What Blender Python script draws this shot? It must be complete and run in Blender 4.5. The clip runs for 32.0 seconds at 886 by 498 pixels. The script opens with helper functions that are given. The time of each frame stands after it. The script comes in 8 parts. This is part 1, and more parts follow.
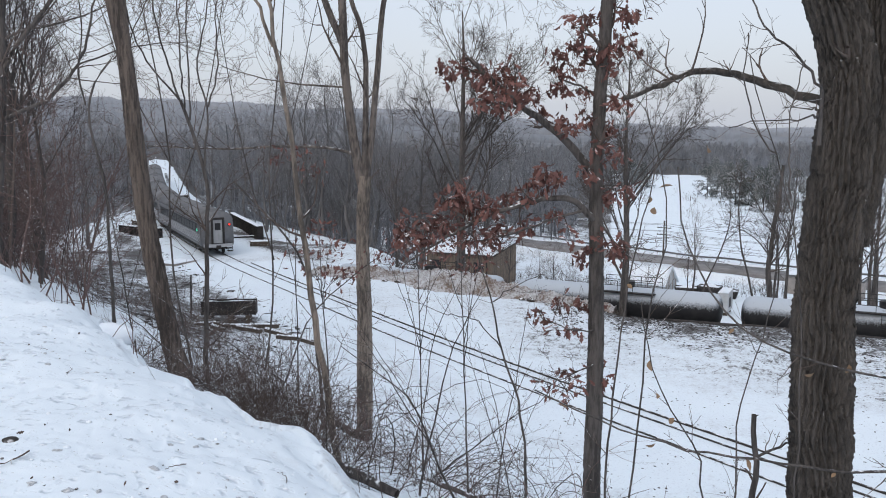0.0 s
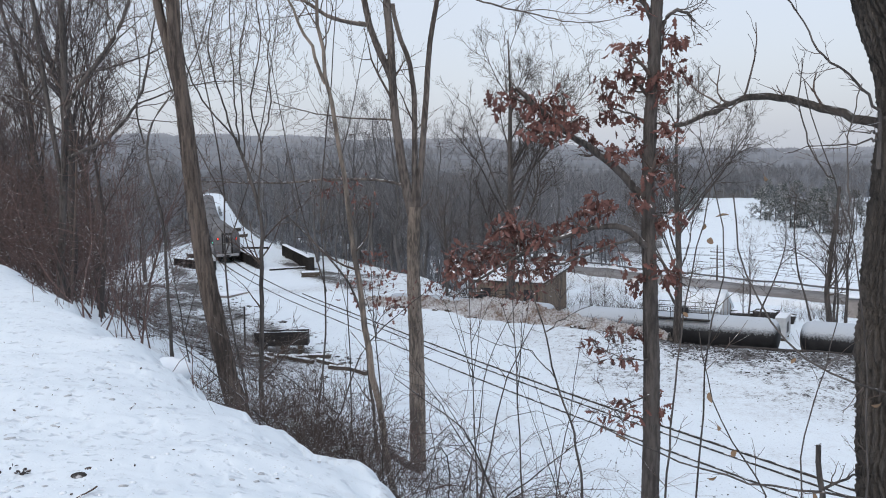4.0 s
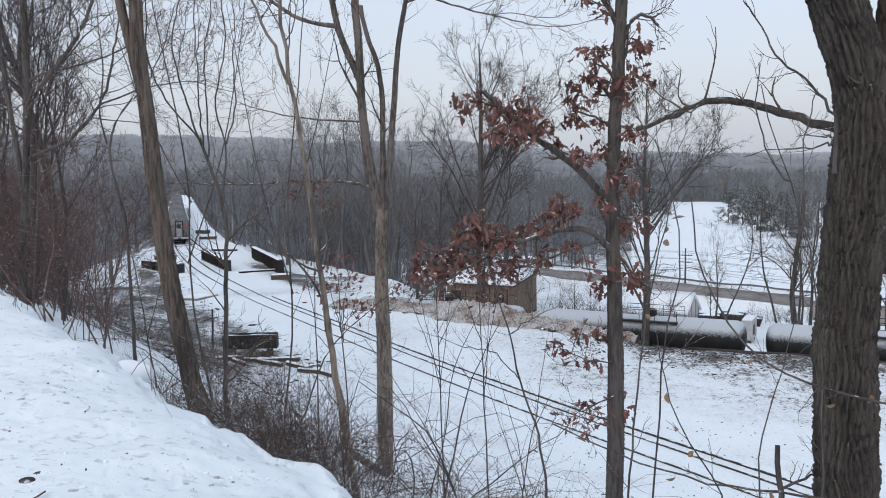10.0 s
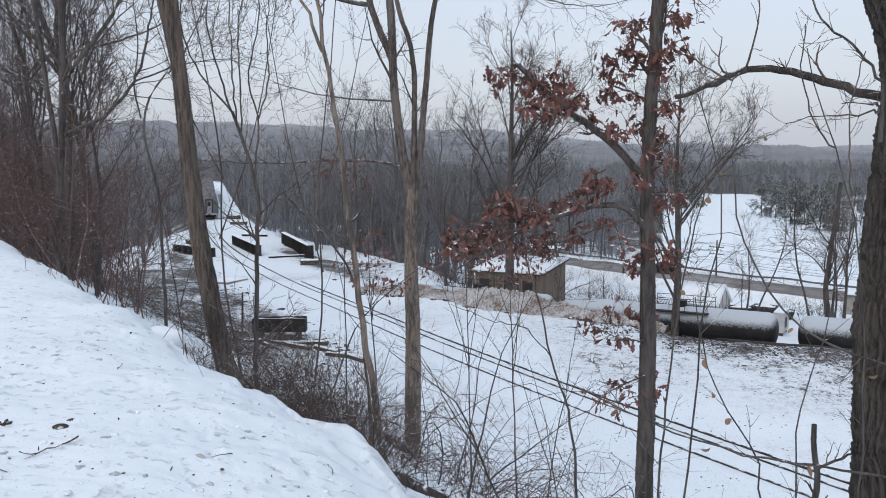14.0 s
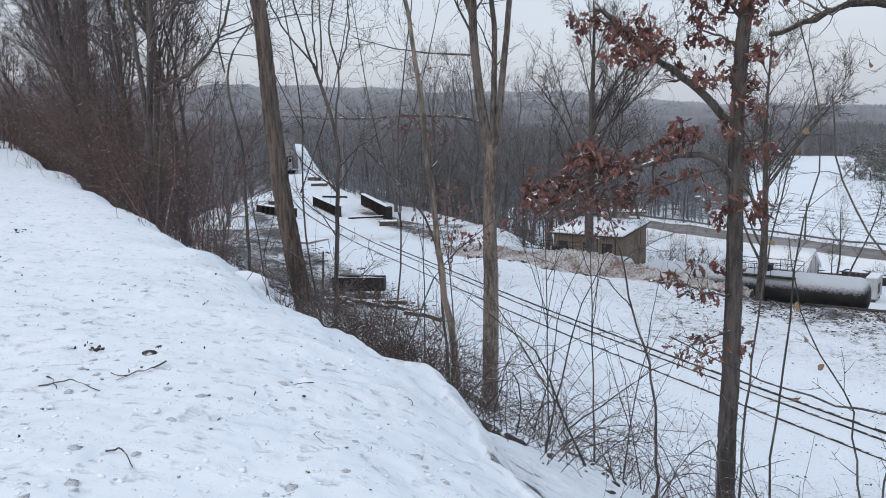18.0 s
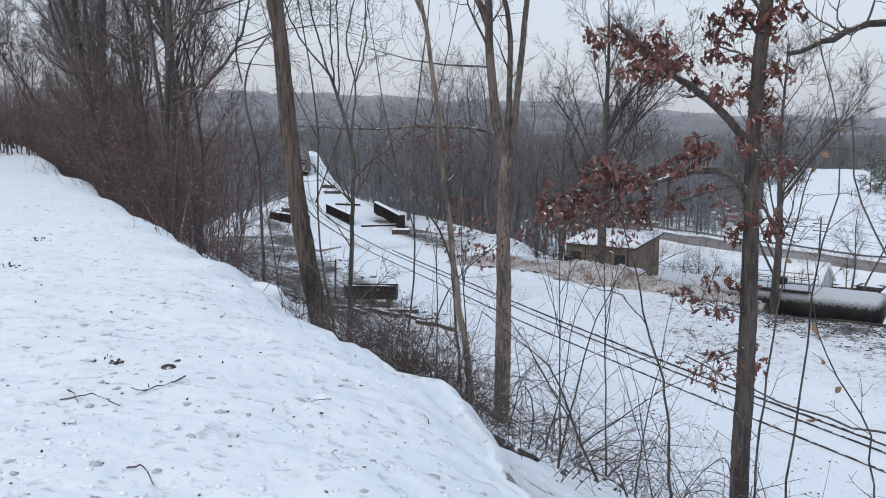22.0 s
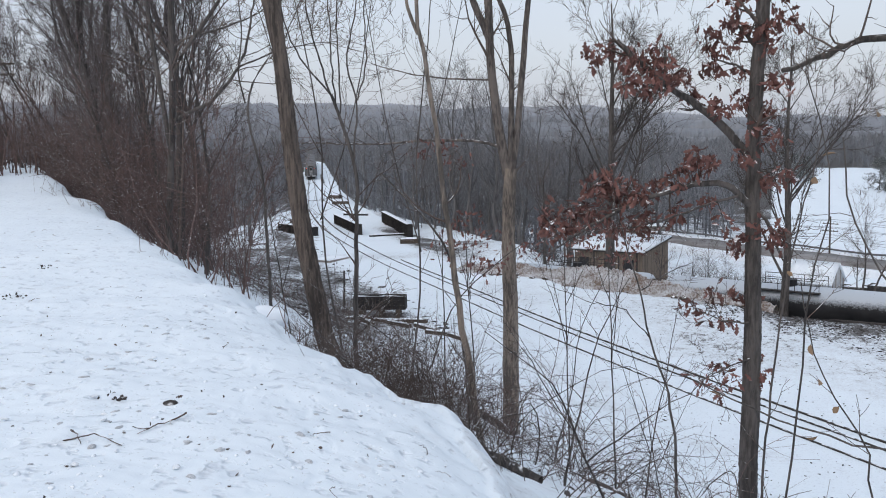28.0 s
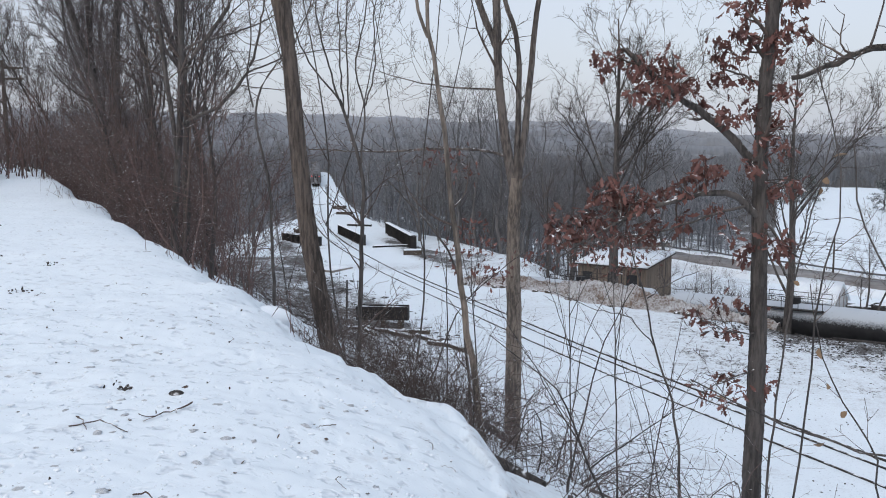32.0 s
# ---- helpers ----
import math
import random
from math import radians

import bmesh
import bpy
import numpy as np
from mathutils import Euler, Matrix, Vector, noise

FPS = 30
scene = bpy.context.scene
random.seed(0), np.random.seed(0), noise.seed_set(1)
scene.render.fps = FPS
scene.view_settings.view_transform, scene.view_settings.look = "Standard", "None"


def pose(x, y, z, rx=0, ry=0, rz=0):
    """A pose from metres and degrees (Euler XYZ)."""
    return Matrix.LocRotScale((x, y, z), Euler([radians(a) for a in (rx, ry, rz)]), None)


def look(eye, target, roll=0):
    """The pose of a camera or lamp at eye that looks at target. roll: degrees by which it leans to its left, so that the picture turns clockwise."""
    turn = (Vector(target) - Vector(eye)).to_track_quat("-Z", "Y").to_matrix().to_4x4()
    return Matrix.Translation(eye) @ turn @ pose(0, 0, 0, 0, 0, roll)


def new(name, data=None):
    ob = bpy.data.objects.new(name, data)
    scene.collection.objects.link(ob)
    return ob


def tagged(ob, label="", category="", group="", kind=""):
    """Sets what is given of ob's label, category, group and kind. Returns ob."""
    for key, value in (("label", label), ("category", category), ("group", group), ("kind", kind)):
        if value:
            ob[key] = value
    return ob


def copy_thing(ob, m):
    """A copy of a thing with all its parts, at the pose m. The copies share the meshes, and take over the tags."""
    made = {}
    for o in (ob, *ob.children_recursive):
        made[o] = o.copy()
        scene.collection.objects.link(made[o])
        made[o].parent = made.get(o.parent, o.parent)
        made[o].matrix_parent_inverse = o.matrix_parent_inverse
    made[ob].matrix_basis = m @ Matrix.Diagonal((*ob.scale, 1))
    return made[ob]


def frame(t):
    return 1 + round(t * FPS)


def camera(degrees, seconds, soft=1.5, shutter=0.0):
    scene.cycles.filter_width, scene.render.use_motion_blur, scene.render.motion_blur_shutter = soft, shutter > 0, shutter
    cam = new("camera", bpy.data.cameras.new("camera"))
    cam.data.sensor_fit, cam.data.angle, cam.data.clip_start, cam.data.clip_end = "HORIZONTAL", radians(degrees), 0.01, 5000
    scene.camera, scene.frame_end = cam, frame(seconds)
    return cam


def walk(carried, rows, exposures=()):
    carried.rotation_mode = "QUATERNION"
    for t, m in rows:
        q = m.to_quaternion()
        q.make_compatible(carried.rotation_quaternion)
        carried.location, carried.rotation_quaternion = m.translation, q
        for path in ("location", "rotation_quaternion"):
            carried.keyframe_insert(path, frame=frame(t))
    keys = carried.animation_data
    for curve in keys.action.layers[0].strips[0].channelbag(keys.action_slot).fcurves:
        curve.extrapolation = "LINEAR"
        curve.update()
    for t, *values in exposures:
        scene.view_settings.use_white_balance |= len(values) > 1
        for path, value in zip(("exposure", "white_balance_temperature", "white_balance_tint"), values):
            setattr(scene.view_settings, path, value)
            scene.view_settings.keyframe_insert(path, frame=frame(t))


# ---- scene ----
cam = camera(54.9, 32.0, soft=1.0)
PATH = [
    (0, (0.038, -0.053, 13.014), (0.038, 1.928, 12.743), -0.1),
    (0.5, (0.041, -0.054, 13.019), (0.035, 1.929, 12.758), -0.0),
    (1, (0.041, -0.051, 13.02), (0.036, 1.932, 12.763), 0.2),
    (1.5, (0.03, -0.053, 13.026), (0.015, 1.931, 12.773), -0.1),
    (2, (0.021, -0.06, 13.038), (-0.015, 1.924, 12.791), -0.9),
    (2.5, (0.019, -0.065, 13.042), (-0.057, 1.92, 12.804), -1.5),
    (3, (0.015, -0.07, 13.047), (-0.094, 1.915, 12.825), -1.8),
    (3.5, (0.011, -0.074, 13.05), (-0.1, 1.912, 12.841), -1.6),
    (5.5, (-0.005, -0.08, 13.052), (-0.125, 1.907, 12.854), -0.8),
    (6, (0.019, -0.078, 13.057), (-0.084, 1.911, 12.867), -0.8),
    (6.5, (0.024, -0.082, 13.052), (-0.078, 1.906, 12.859), -0.5),
    (7, (0.023, -0.081, 13.051), (-0.079, 1.907, 12.861), -0.8),
    (7.5, (0.027, -0.082, 13.049), (-0.066, 1.907, 12.862), -1.3),
    (8, (0.048, -0.076, 13.049), (-0.028, 1.914, 12.863), -1.6),
    (8.5, (0.071, -0.068, 13.048), (0.012, 1.923, 12.861), -1.5),
    (9, (0.078, -0.071, 13.043), (0.035, 1.92, 12.856), -1.5),
    (9.5, (0.093, -0.058, 13.041), (0.06, 1.932, 12.849), -1.4),
    (10, (0.085, -0.06, 13.039), (0.038, 1.93, 12.84), -1.1),
    (10.5, (0.083, -0.062, 13.04), (0.036, 1.927, 12.844), -1.0),
    (11, (0.074, -0.061, 13.04), (0.025, 1.929, 12.848), -0.5),
    (11.5, (0.071, -0.066, 13.039), (0.013, 1.924, 12.849), -0.3),
    (12, (0.069, -0.065, 13.039), (0.006, 1.924, 12.842), -0.6),
    (12.5, (0.072, -0.065, 13.03), (0.01, 1.923, 12.825), -0.5),
    (13, (0.066, -0.05, 13.005), (0.006, 1.938, 12.8), -0.3),
    (13.5, (0.05, -0.023, 12.935), (-0.032, 1.966, 12.742), 0.0),
    (14, (0.042, -0.006, 12.836), (-0.072, 1.979, 12.613), -0.5),
    (14.5, (0.042, 0.035, 12.72), (-0.114, 2.013, 12.474), 0.5),
    (15, (0.033, 0.044, 12.681), (-0.145, 2.018, 12.411), -0.5),
    (15.5, (0.017, 0.036, 12.674), (-0.207, 2.004, 12.393), -0.3),
    (17.5, (0.024, 0.045, 12.664), (-0.262, 2.0, 12.356), -0.9),
    (18, (0.019, 0.043, 12.664), (-0.276, 1.997, 12.357), -0.8),
    (18.5, (0.019, 0.029, 12.671), (-0.274, 1.985, 12.374), -0.3),
    (19, (0.018, 0.022, 12.695), (-0.252, 1.985, 12.422), 0.1),
    (19.5, (0.019, 0.01, 12.703), (-0.242, 1.976, 12.445), -0.4),
    (20, (0.017, 0.009, 12.714), (-0.254, 1.972, 12.45), -1.0),
    (20.5, (0.013, -0.001, 12.726), (-0.265, 1.961, 12.458), -0.9),
    (21, (0.007, 0.013, 12.724), (-0.273, 1.974, 12.449), -0.4),
    (21.5, (-0.011, 0.031, 12.715), (-0.307, 1.987, 12.425), 0.1),
    (22, (-0.012, 0.024, 12.722), (-0.335, 1.977, 12.435), -0.2),
    (22.5, (-0.014, 0.044, 12.75), (-0.352, 1.994, 12.462), -0.7),
    (23, (0.011, 0.036, 12.847), (-0.355, 1.983, 12.571), -1.2),
    (23.5, (0.053, 0.022, 12.916), (-0.326, 1.969, 12.66), -1.3),
    (24, (0.067, 0.019, 12.933), (-0.319, 1.964, 12.679), -1.5),
    (24.5, (0.069, 0.005, 12.955), (-0.326, 1.951, 12.714), -1.4),
    (25, (0.069, 0.0, 12.964), (-0.316, 1.949, 12.733), -1.2),
    (25.5, (0.079, -0.006, 12.966), (-0.284, 1.947, 12.733), -1.3),
    (27.5, (0.068, -0.011, 12.939), (-0.286, 1.941, 12.687), -1.3),
    (28, (0.075, -0.004, 12.867), (-0.269, 1.948, 12.597), -1.5),
    (28.5, (0.075, 0.001, 12.819), (-0.257, 1.954, 12.551), -1.6),
    (29, (0.087, -0.008, 12.808), (-0.23, 1.951, 12.557), -1.4),
    (29.5, (0.083, 0.002, 12.791), (-0.242, 1.96, 12.539), -1.4),
    (30, (0.088, 0.022, 12.771), (-0.237, 1.979, 12.518), -1.5),
    (30.5, (0.093, 0.017, 12.765), (-0.229, 1.975, 12.516), -1.4),
    (31, (0.081, 0.003, 12.768), (-0.248, 1.961, 12.526), -1.1),
    (31.5, (0.06, 0.001, 12.764), (-0.277, 1.958, 12.525), -0.7),
    (32, (0.04, -0.016, 12.765), (-0.311, 1.938, 12.525), -0.5),
]
# the camera stops down a little once it looks over the bank's snow
EXPOSURES = [(0, 0.0, 6480, 10), (12.5, 0.0, 6430, 10), (15.5, -0.04, 6430, 10), (32, -0.04, 6430, 10)]
walk(cam, [(t, look(eye, target, roll)) for t, eye, target, roll in PATH], EXPOSURES)


# ---- world ----
def make_world():
    w = bpy.data.worlds.new("overcast_sky")
    scene.world = w
    w.use_nodes = True
    nt = w.node_tree
    nt.nodes.clear()
    out = nt.nodes.new("ShaderNodeOutputWorld")
    sky = nt.nodes.new("ShaderNodeTexSky")
    sky.sky_type = "NISHITA"
    sky.sun_disc = False
    sky.sun_elevation = radians(32)
    sky.sun_rotation = radians(200)
    sky.dust_density = 4.0
    bg1 = nt.nodes.new("ShaderNodeBackground")
    bg1.inputs["Strength"].default_value = 0.05
    nt.links.new(sky.outputs[0], bg1.inputs["Color"])
    # cloud deck: paler and brighter towards the zenith, as under a snow sky
    geo = nt.nodes.new("ShaderNodeTexCoord")
    sep = nt.nodes.new("ShaderNodeSeparateXYZ")
    nt.links.new(geo.outputs["Generated"], sep.inputs[0])
    ramp = nt.nodes.new("ShaderNodeValToRGB")
    els = ramp.color_ramp.elements
    els[0].position, els[0].color = 0.0, (0.515, 0.545, 0.611, 1)
    els[1].position, els[1].color = 1.0, (0.68, 0.74, 0.83, 1)
    e = els.new(0.10)
    e.color = (0.535, 0.562, 0.626, 1)
    e = els.new(0.35)
    e.color = (0.565, 0.60, 0.672, 1)
    nt.links.new(sep.outputs["Z"], ramp.inputs[0])
    noi = nt.nodes.new("ShaderNodeTexNoise")
    noi.inputs["Scale"].default_value = 1.6
    noi.inputs["Detail"].default_value = 3
    nt.links.new(geo.outputs["Generated"], noi.inputs["Vector"])
    mul = nt.nodes.new("ShaderNodeMapRange")
    mul.inputs["To Min"].default_value, mul.inputs["To Max"].default_value = 0.94, 1.12
    nt.links.new(noi.outputs["Fac"], mul.inputs["Value"])
    bg2 = nt.nodes.new("ShaderNodeBackground")
    nt.links.new(ramp.outputs[0], bg2.inputs["Color"])
    nt.links.new(mul.outputs[0], bg2.inputs["Strength"])
    add = nt.nodes.new("ShaderNodeAddShader")
    nt.links.new(bg1.outputs[0], add.inputs[0])
    nt.links.new(bg2.outputs[0], add.inputs[1])
    nt.links.new(add.outputs[0], out.inputs[0])


make_world()
sun = new("sun", bpy.data.lights.new("sun", "SUN"))
sun.data.energy, sun.data.angle, sun.data.color = 0.5, radians(40), (1.0, 0.97, 0.94)
sun.matrix_world = look((0, 0, 60), (18, 40, 0))


# ---- materials ----
def material(name, base, base2=None, rough=0.9, scale=6.0, detail=6.0, bump=0.3, bump_dist=0.02, stretch=(1, 1, 1), metal=0.0, dust=0.0, island=0.0, coords="Object", emit=0.0, fine=0.0, spec=0.3, dust_scale=9.0, dust_z=(0.35, 0.75), dust_col=(0.82, 0.84, 0.87), sharp=0.25, ragged=0.0):
    """Two-tone noise surface with fine relief; dust: share of snow lying on upward faces; island: tone change from piece to piece."""
    m = bpy.data.materials.new(name)
    m.use_nodes = True
    nt = m.node_tree
    nt.nodes.clear()
    N, L = nt.nodes.new, nt.links.new
    out, bs = N("ShaderNodeOutputMaterial"), N("ShaderNodeBsdfPrincipled")
    L(bs.outputs[0], out.inputs[0])
    bs.inputs["Roughness"].default_value, bs.inputs["Metallic"].default_value = rough, metal
    bs.inputs["Specular IOR Level"].default_value = spec
    tc, mp = N("ShaderNodeTexCoord"), N("ShaderNodeMapping")
    L(tc.outputs[coords], mp.inputs[0])
    mp.inputs["Scale"].default_value = stretch
    n1 = N("ShaderNodeTexNoise")
    n1.inputs["Scale"].default_value, n1.inputs["Detail"].default_value = scale, detail
    L(mp.outputs[0], n1.inputs["Vector"])
    n2 = N("ShaderNodeTexNoise")
    n2.inputs["Scale"].default_value, n2.inputs["Detail"].default_value = scale * 0.13, 3
    L(mp.outputs[0], n2.inputs["Vector"])
    ad = N("ShaderNodeMath")
    ad.operation = "ADD"
    L(n1.outputs["Fac"], ad.inputs[0])
    L(n2.outputs["Fac"], ad.inputs[1])
    mr = N("ShaderNodeMapRange")
    mr.inputs["From Min"].default_value, mr.inputs["From Max"].default_value = 1 - sharp, 1 + sharp
    L(ad.outputs[0], mr.inputs["Value"])
    mx = N("ShaderNodeMix")
    mx.data_type = "RGBA"
    mx.inputs["A"].default_value = (*base, 1)
    mx.inputs["B"].default_value = (*(base2 or [c * 0.7 for c in base]), 1)
    L(mr.outputs[0], mx.inputs["Factor"])
    col = mx.outputs["Result"]
    if island:
        g, hs, m2 = N("ShaderNodeNewGeometry"), N("ShaderNodeHueSaturation"), N("ShaderNodeMapRange")
        m2.inputs["To Min"].default_value, m2.inputs["To Max"].default_value = 1 - island, 1 + island
        L(g.outputs["Random Per Island"], m2.inputs["Value"])
        L(m2.outputs[0], hs.inputs["Value"])
        L(col, hs.inputs["Color"])
        col = hs.outputs[0]
    if dust:
        g, sx, m3 = N("ShaderNodeNewGeometry"), N("ShaderNodeSeparateXYZ"), N("ShaderNodeMapRange")
        L(g.outputs["Normal"], sx.inputs[0])
        m3.inputs["From Min"].default_value, m3.inputs["From Max"].default_value = dust_z
        n4, m4, mu = N("ShaderNodeTexNoise"), N("ShaderNodeMapRange"), N("ShaderNodeMath")
        n4.inputs["Scale"].default_value, n4.inputs["Detail"].default_value = dust_scale, 4
        L(tc.outputs["Object"], n4.inputs["Vector"])
        rg = N("ShaderNodeMath")
        rg.operation = "MULTIPLY_ADD"
        L(n4.outputs["Fac"], rg.inputs[0])
        rg.inputs[1].default_value = ragged
        L(sx.outputs["Z"], rg.inputs[2])
        L(rg.outputs[0], m3.inputs["Value"])
        m4.inputs["From Min"].default_value, m4.inputs["From Max"].default_value = 0.62 - 0.4 * dust, 0.72 - 0.4 * dust
        L(n4.outputs["Fac"], m4.inputs["Value"])
        mu.operation = "MULTIPLY"
        L(m3.outputs[0], mu.inputs[0])
        L(m4.outputs[0], mu.inputs[1])
        m5 = N("ShaderNodeMix")
        m5.data_type = "RGBA"
        L(mu.outputs[0], m5.inputs["Factor"])
        L(col, m5.inputs["A"])
        m5.inputs["B"].default_value = (*dust_col, 1)
        col = m5.outputs["Result"]
    L(col, bs.inputs["Base Color"])
    if bump:
        b = N("ShaderNodeBump")
        b.inputs["Strength"].default_value, b.inputs["Distance"].default_value = bump, bump_dist
        if fine:
            n5, a5 = N("ShaderNodeTexNoise"), N("ShaderNodeMath")
            n5.inputs["Scale"].default_value, n5.inputs["Detail"].default_value = scale * fine, 4
            L(mp.outputs[0], n5.inputs["Vector"])
            a5.operation = "ADD"
            L(n1.outputs["Fac"], a5.inputs[0])
            L(n5.outputs["Fac"], a5.inputs[1])
            L(a5.outputs[0], b.inputs["Height"])
        else:
            L(n1.outputs["Fac"], b.inputs["Height"])
        L(b.outputs[0], bs.inputs["Normal"])
    if emit:
        bs.inputs["Emission Color"].default_value = (*base, 1)
        bs.inputs["Emission Strength"].default_value = emit
    return m


def snow_ground():
    """Snow with the earth, litter and ballast showing through where the mesh attribute says that it lies thin; it also
    pales the far wood floor for haze.
    """
    m = bpy.data.materials.new("snow_ground")
    m.use_nodes = True
    nt = m.node_tree
    N, L = nt.nodes.new, nt.links.new
    bs = nt.nodes["Principled BSDF"]
    bs.inputs["Roughness"].default_value = 0.75
    bs.inputs["Specular IOR Level"].default_value = 0.25
    tc = N("ShaderNodeTexCoord")

    def noise_node(scale, detail, rough=0.55):
        n = N("ShaderNodeTexNoise")
        n.inputs["Scale"].default_value, n.inputs["Detail"].default_value, n.inputs["Roughness"].default_value = scale, detail, rough
        L(tc.outputs["Object"], n.inputs["Vector"])
        return n.outputs["Fac"]

    at = N("ShaderNodeAttribute")
    at.attribute_name = "dirt_haze"
    big, mid, small = noise_node(0.25, 4), noise_node(1.7, 6, 0.7), noise_node(6.5, 6, 0.75)
    s1 = N("ShaderNodeMath")
    s1.operation = "ADD"
    sm = N("ShaderNodeMath")
    sm.operation = "MULTIPLY_ADD"
    L(small, sm.inputs[0])
    sm.inputs[1].default_value, sm.inputs[2].default_value = 1.9, -0.45
    sd = N("ShaderNodeMath")
    sd.operation = "MULTIPLY_ADD"
    L(mid, sd.inputs[0])
    sd.inputs[1].default_value, sd.inputs[2].default_value = 1.5, -0.25
    L(sd.outputs[0], s1.inputs[0])
    L(sm.outputs[0], s1.inputs[1])
    s2 = N("ShaderNodeMath")
    s2.operation = "MULTIPLY_ADD"
    L(s1.outputs[0], s2.inputs[0])
    s2.inputs[1].default_value = 0.5
    L(at.outputs["Fac"], s2.inputs[2])
    mask = N("ShaderNodeMapRange")
    mask.inputs["From Min"].default_value, mask.inputs["From Max"].default_value = 0.95, 1.07
    L(s2.outputs[0], mask.inputs["Value"])
    snow = N("ShaderNodeMix")
    snow.data_type = "RGBA"
    snow.inputs["A"].default_value, snow.inputs["B"].default_value = (0.765, 0.835, 0.885, 1), (0.69, 0.755, 0.82, 1)
    L(big, snow.inputs["Factor"])
    earth = N("ShaderNodeMix")
    earth.data_type = "RGBA"
    earth.inputs["A"].default_value, earth.inputs["B"].default_value = (0.045, 0.0435, 0.044, 1), (0.115, 0.108, 0.106, 1)
    L(small, earth.inputs["Factor"])
    mx = N("ShaderNodeMix")
    mx.data_type = "RGBA"
    L(mask.outputs[0], mx.inputs["Factor"])
    # greyer slush where the snow is thin, and fine specks of dirt
    sl = N("ShaderNodeMapRange")
    sl.inputs["From Min"].default_value, sl.inputs["From Max"].default_value, sl.inputs["To Max"].default_value = 0.70, 1.02, 0.50
    L(s2.outputs[0], sl.inputs["Value"])
    slush = N("ShaderNodeMix")
    slush.data_type = "RGBA"
    L(sl.outputs[0], slush.inputs["Factor"])
    slush.inputs["B"].default_value = (0.44, 0.45, 0.47, 1)
    tiny = noise_node(38.0, 3, 0.6)
    sp = N("ShaderNodeMapRange")
    sp.inputs["From Min"].default_value, sp.inputs["From Max"].default_value, sp.inputs["To Max"].default_value = 0.655, 0.71, 0.45
    L(tiny, sp.inputs["Value"])
    speck = N("ShaderNodeMix")
    speck.data_type = "RGBA"
    L(sp.outputs[0], speck.inputs["Factor"])
    L(slush.outputs["Result"], speck.inputs["A"])
    speck.inputs["B"].default_value = (0.30, 0.28, 0.27, 1)
    L(speck.outputs["Result"], mx.inputs["A"])
    L(earth.outputs["Result"], mx.inputs["B"])
    L(mx.outputs["Result"], bs.inputs["Base Color"])
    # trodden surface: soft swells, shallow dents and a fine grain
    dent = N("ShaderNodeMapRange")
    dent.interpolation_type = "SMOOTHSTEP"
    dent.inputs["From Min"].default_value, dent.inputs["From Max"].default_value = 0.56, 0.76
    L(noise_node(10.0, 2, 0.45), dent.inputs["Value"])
    crust = N("ShaderNodeMapRange")
    crust.interpolation_type = "SMOOTHSTEP"
    crust.inputs["From Min"].default_value, crust.inputs["From Max"].default_value = 0.60, 0.70
    L(noise_node(15.0, 3, 0.5), crust.inputs["Value"])
    normal = None
    for height, strength, distance in ((noise_node(1.7, 3, 0.45), 0.25, 0.08), (noise_node(4.0, 2, 0.4), 0.18, 0.04), (crust.outputs[0], 0.25, 0.008), (noise_node(60.0, 3, 0.6), 0.2, 0.005)):
        b = N("ShaderNodeBump")
        b.inputs["Strength"].default_value, b.inputs["Distance"].default_value = strength, distance
        L(height, b.inputs["Height"])
        if normal:
            L(normal, b.inputs["Normal"])
        normal = b.outputs[0]
    pit = N("ShaderNodeBump")
    pit.invert = True
    pit.inputs["Strength"].default_value, pit.inputs["Distance"].default_value = 0.6, 0.022
    L(dent.outputs[0], pit.inputs["Height"])
    L(normal, pit.inputs["Normal"])
    L(pit.outputs[0], bs.inputs["Normal"])
    # greyer, bluer tone mixed in at the bottom of the dents
    dent_tone = N("ShaderNodeMix")
    dent_tone.data_type = "RGBA"
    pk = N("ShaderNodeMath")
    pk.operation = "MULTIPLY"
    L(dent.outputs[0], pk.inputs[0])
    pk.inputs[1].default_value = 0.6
    L(pk.outputs[0], dent_tone.inputs["Factor"])
    L(snow.outputs["Result"], dent_tone.inputs["A"])
    dent_tone.inputs["B"].default_value = (0.52, 0.565, 0.63, 1)
    L(dent_tone.outputs["Result"], slush.inputs["A"])
    return m


SLUSH = material("grey_slush", (0.66, 0.69, 0.73), (0.46, 0.48, 0.51), 0.8, 9, bump=0.6, bump_dist=0.03)
SNOW = snow_ground()
SNOWCAP = material("settled_snow", (0.81, 0.855, 0.90), (0.71, 0.76, 0.82), 0.7, 5, bump=0.4, bump_dist=0.05)
BARK_RIDGED = material("ridged_bark", (0.056, 0.051, 0.048), (0.13, 0.115, 0.104), 0.95, 12, 8, 1.0, 0.03, (2.6, 2.6, 0.8), dust=0.12, sharp=0.22, fine=4.0)
BARK_TAN = material("tan_bark", (0.062, 0.053, 0.049), (0.175, 0.143, 0.124), 0.95, 10, 8, 1.0, 0.03, (2.8, 2.8, 0.3), dust=0.14, sharp=0.13, fine=4.0)
BARK_PALE = material("pale_grey_bark", (0.108, 0.094, 0.084), (0.295, 0.246, 0.208), 0.95, 10, 8, 1.0, 0.03, (2.2, 2.2, 0.5), dust=0.28, sharp=0.14, fine=4.0)
# darkened copy of the pale bark, for limbs seen against the sky
BARK_BACKLIT = material("backlit_bark", (0.078, 0.069, 0.065), (0.20, 0.172, 0.155), 0.95, 10, 8, 1.0, 0.03, (2.2, 2.2, 0.5), dust=0.22, sharp=0.14, fine=4.0)
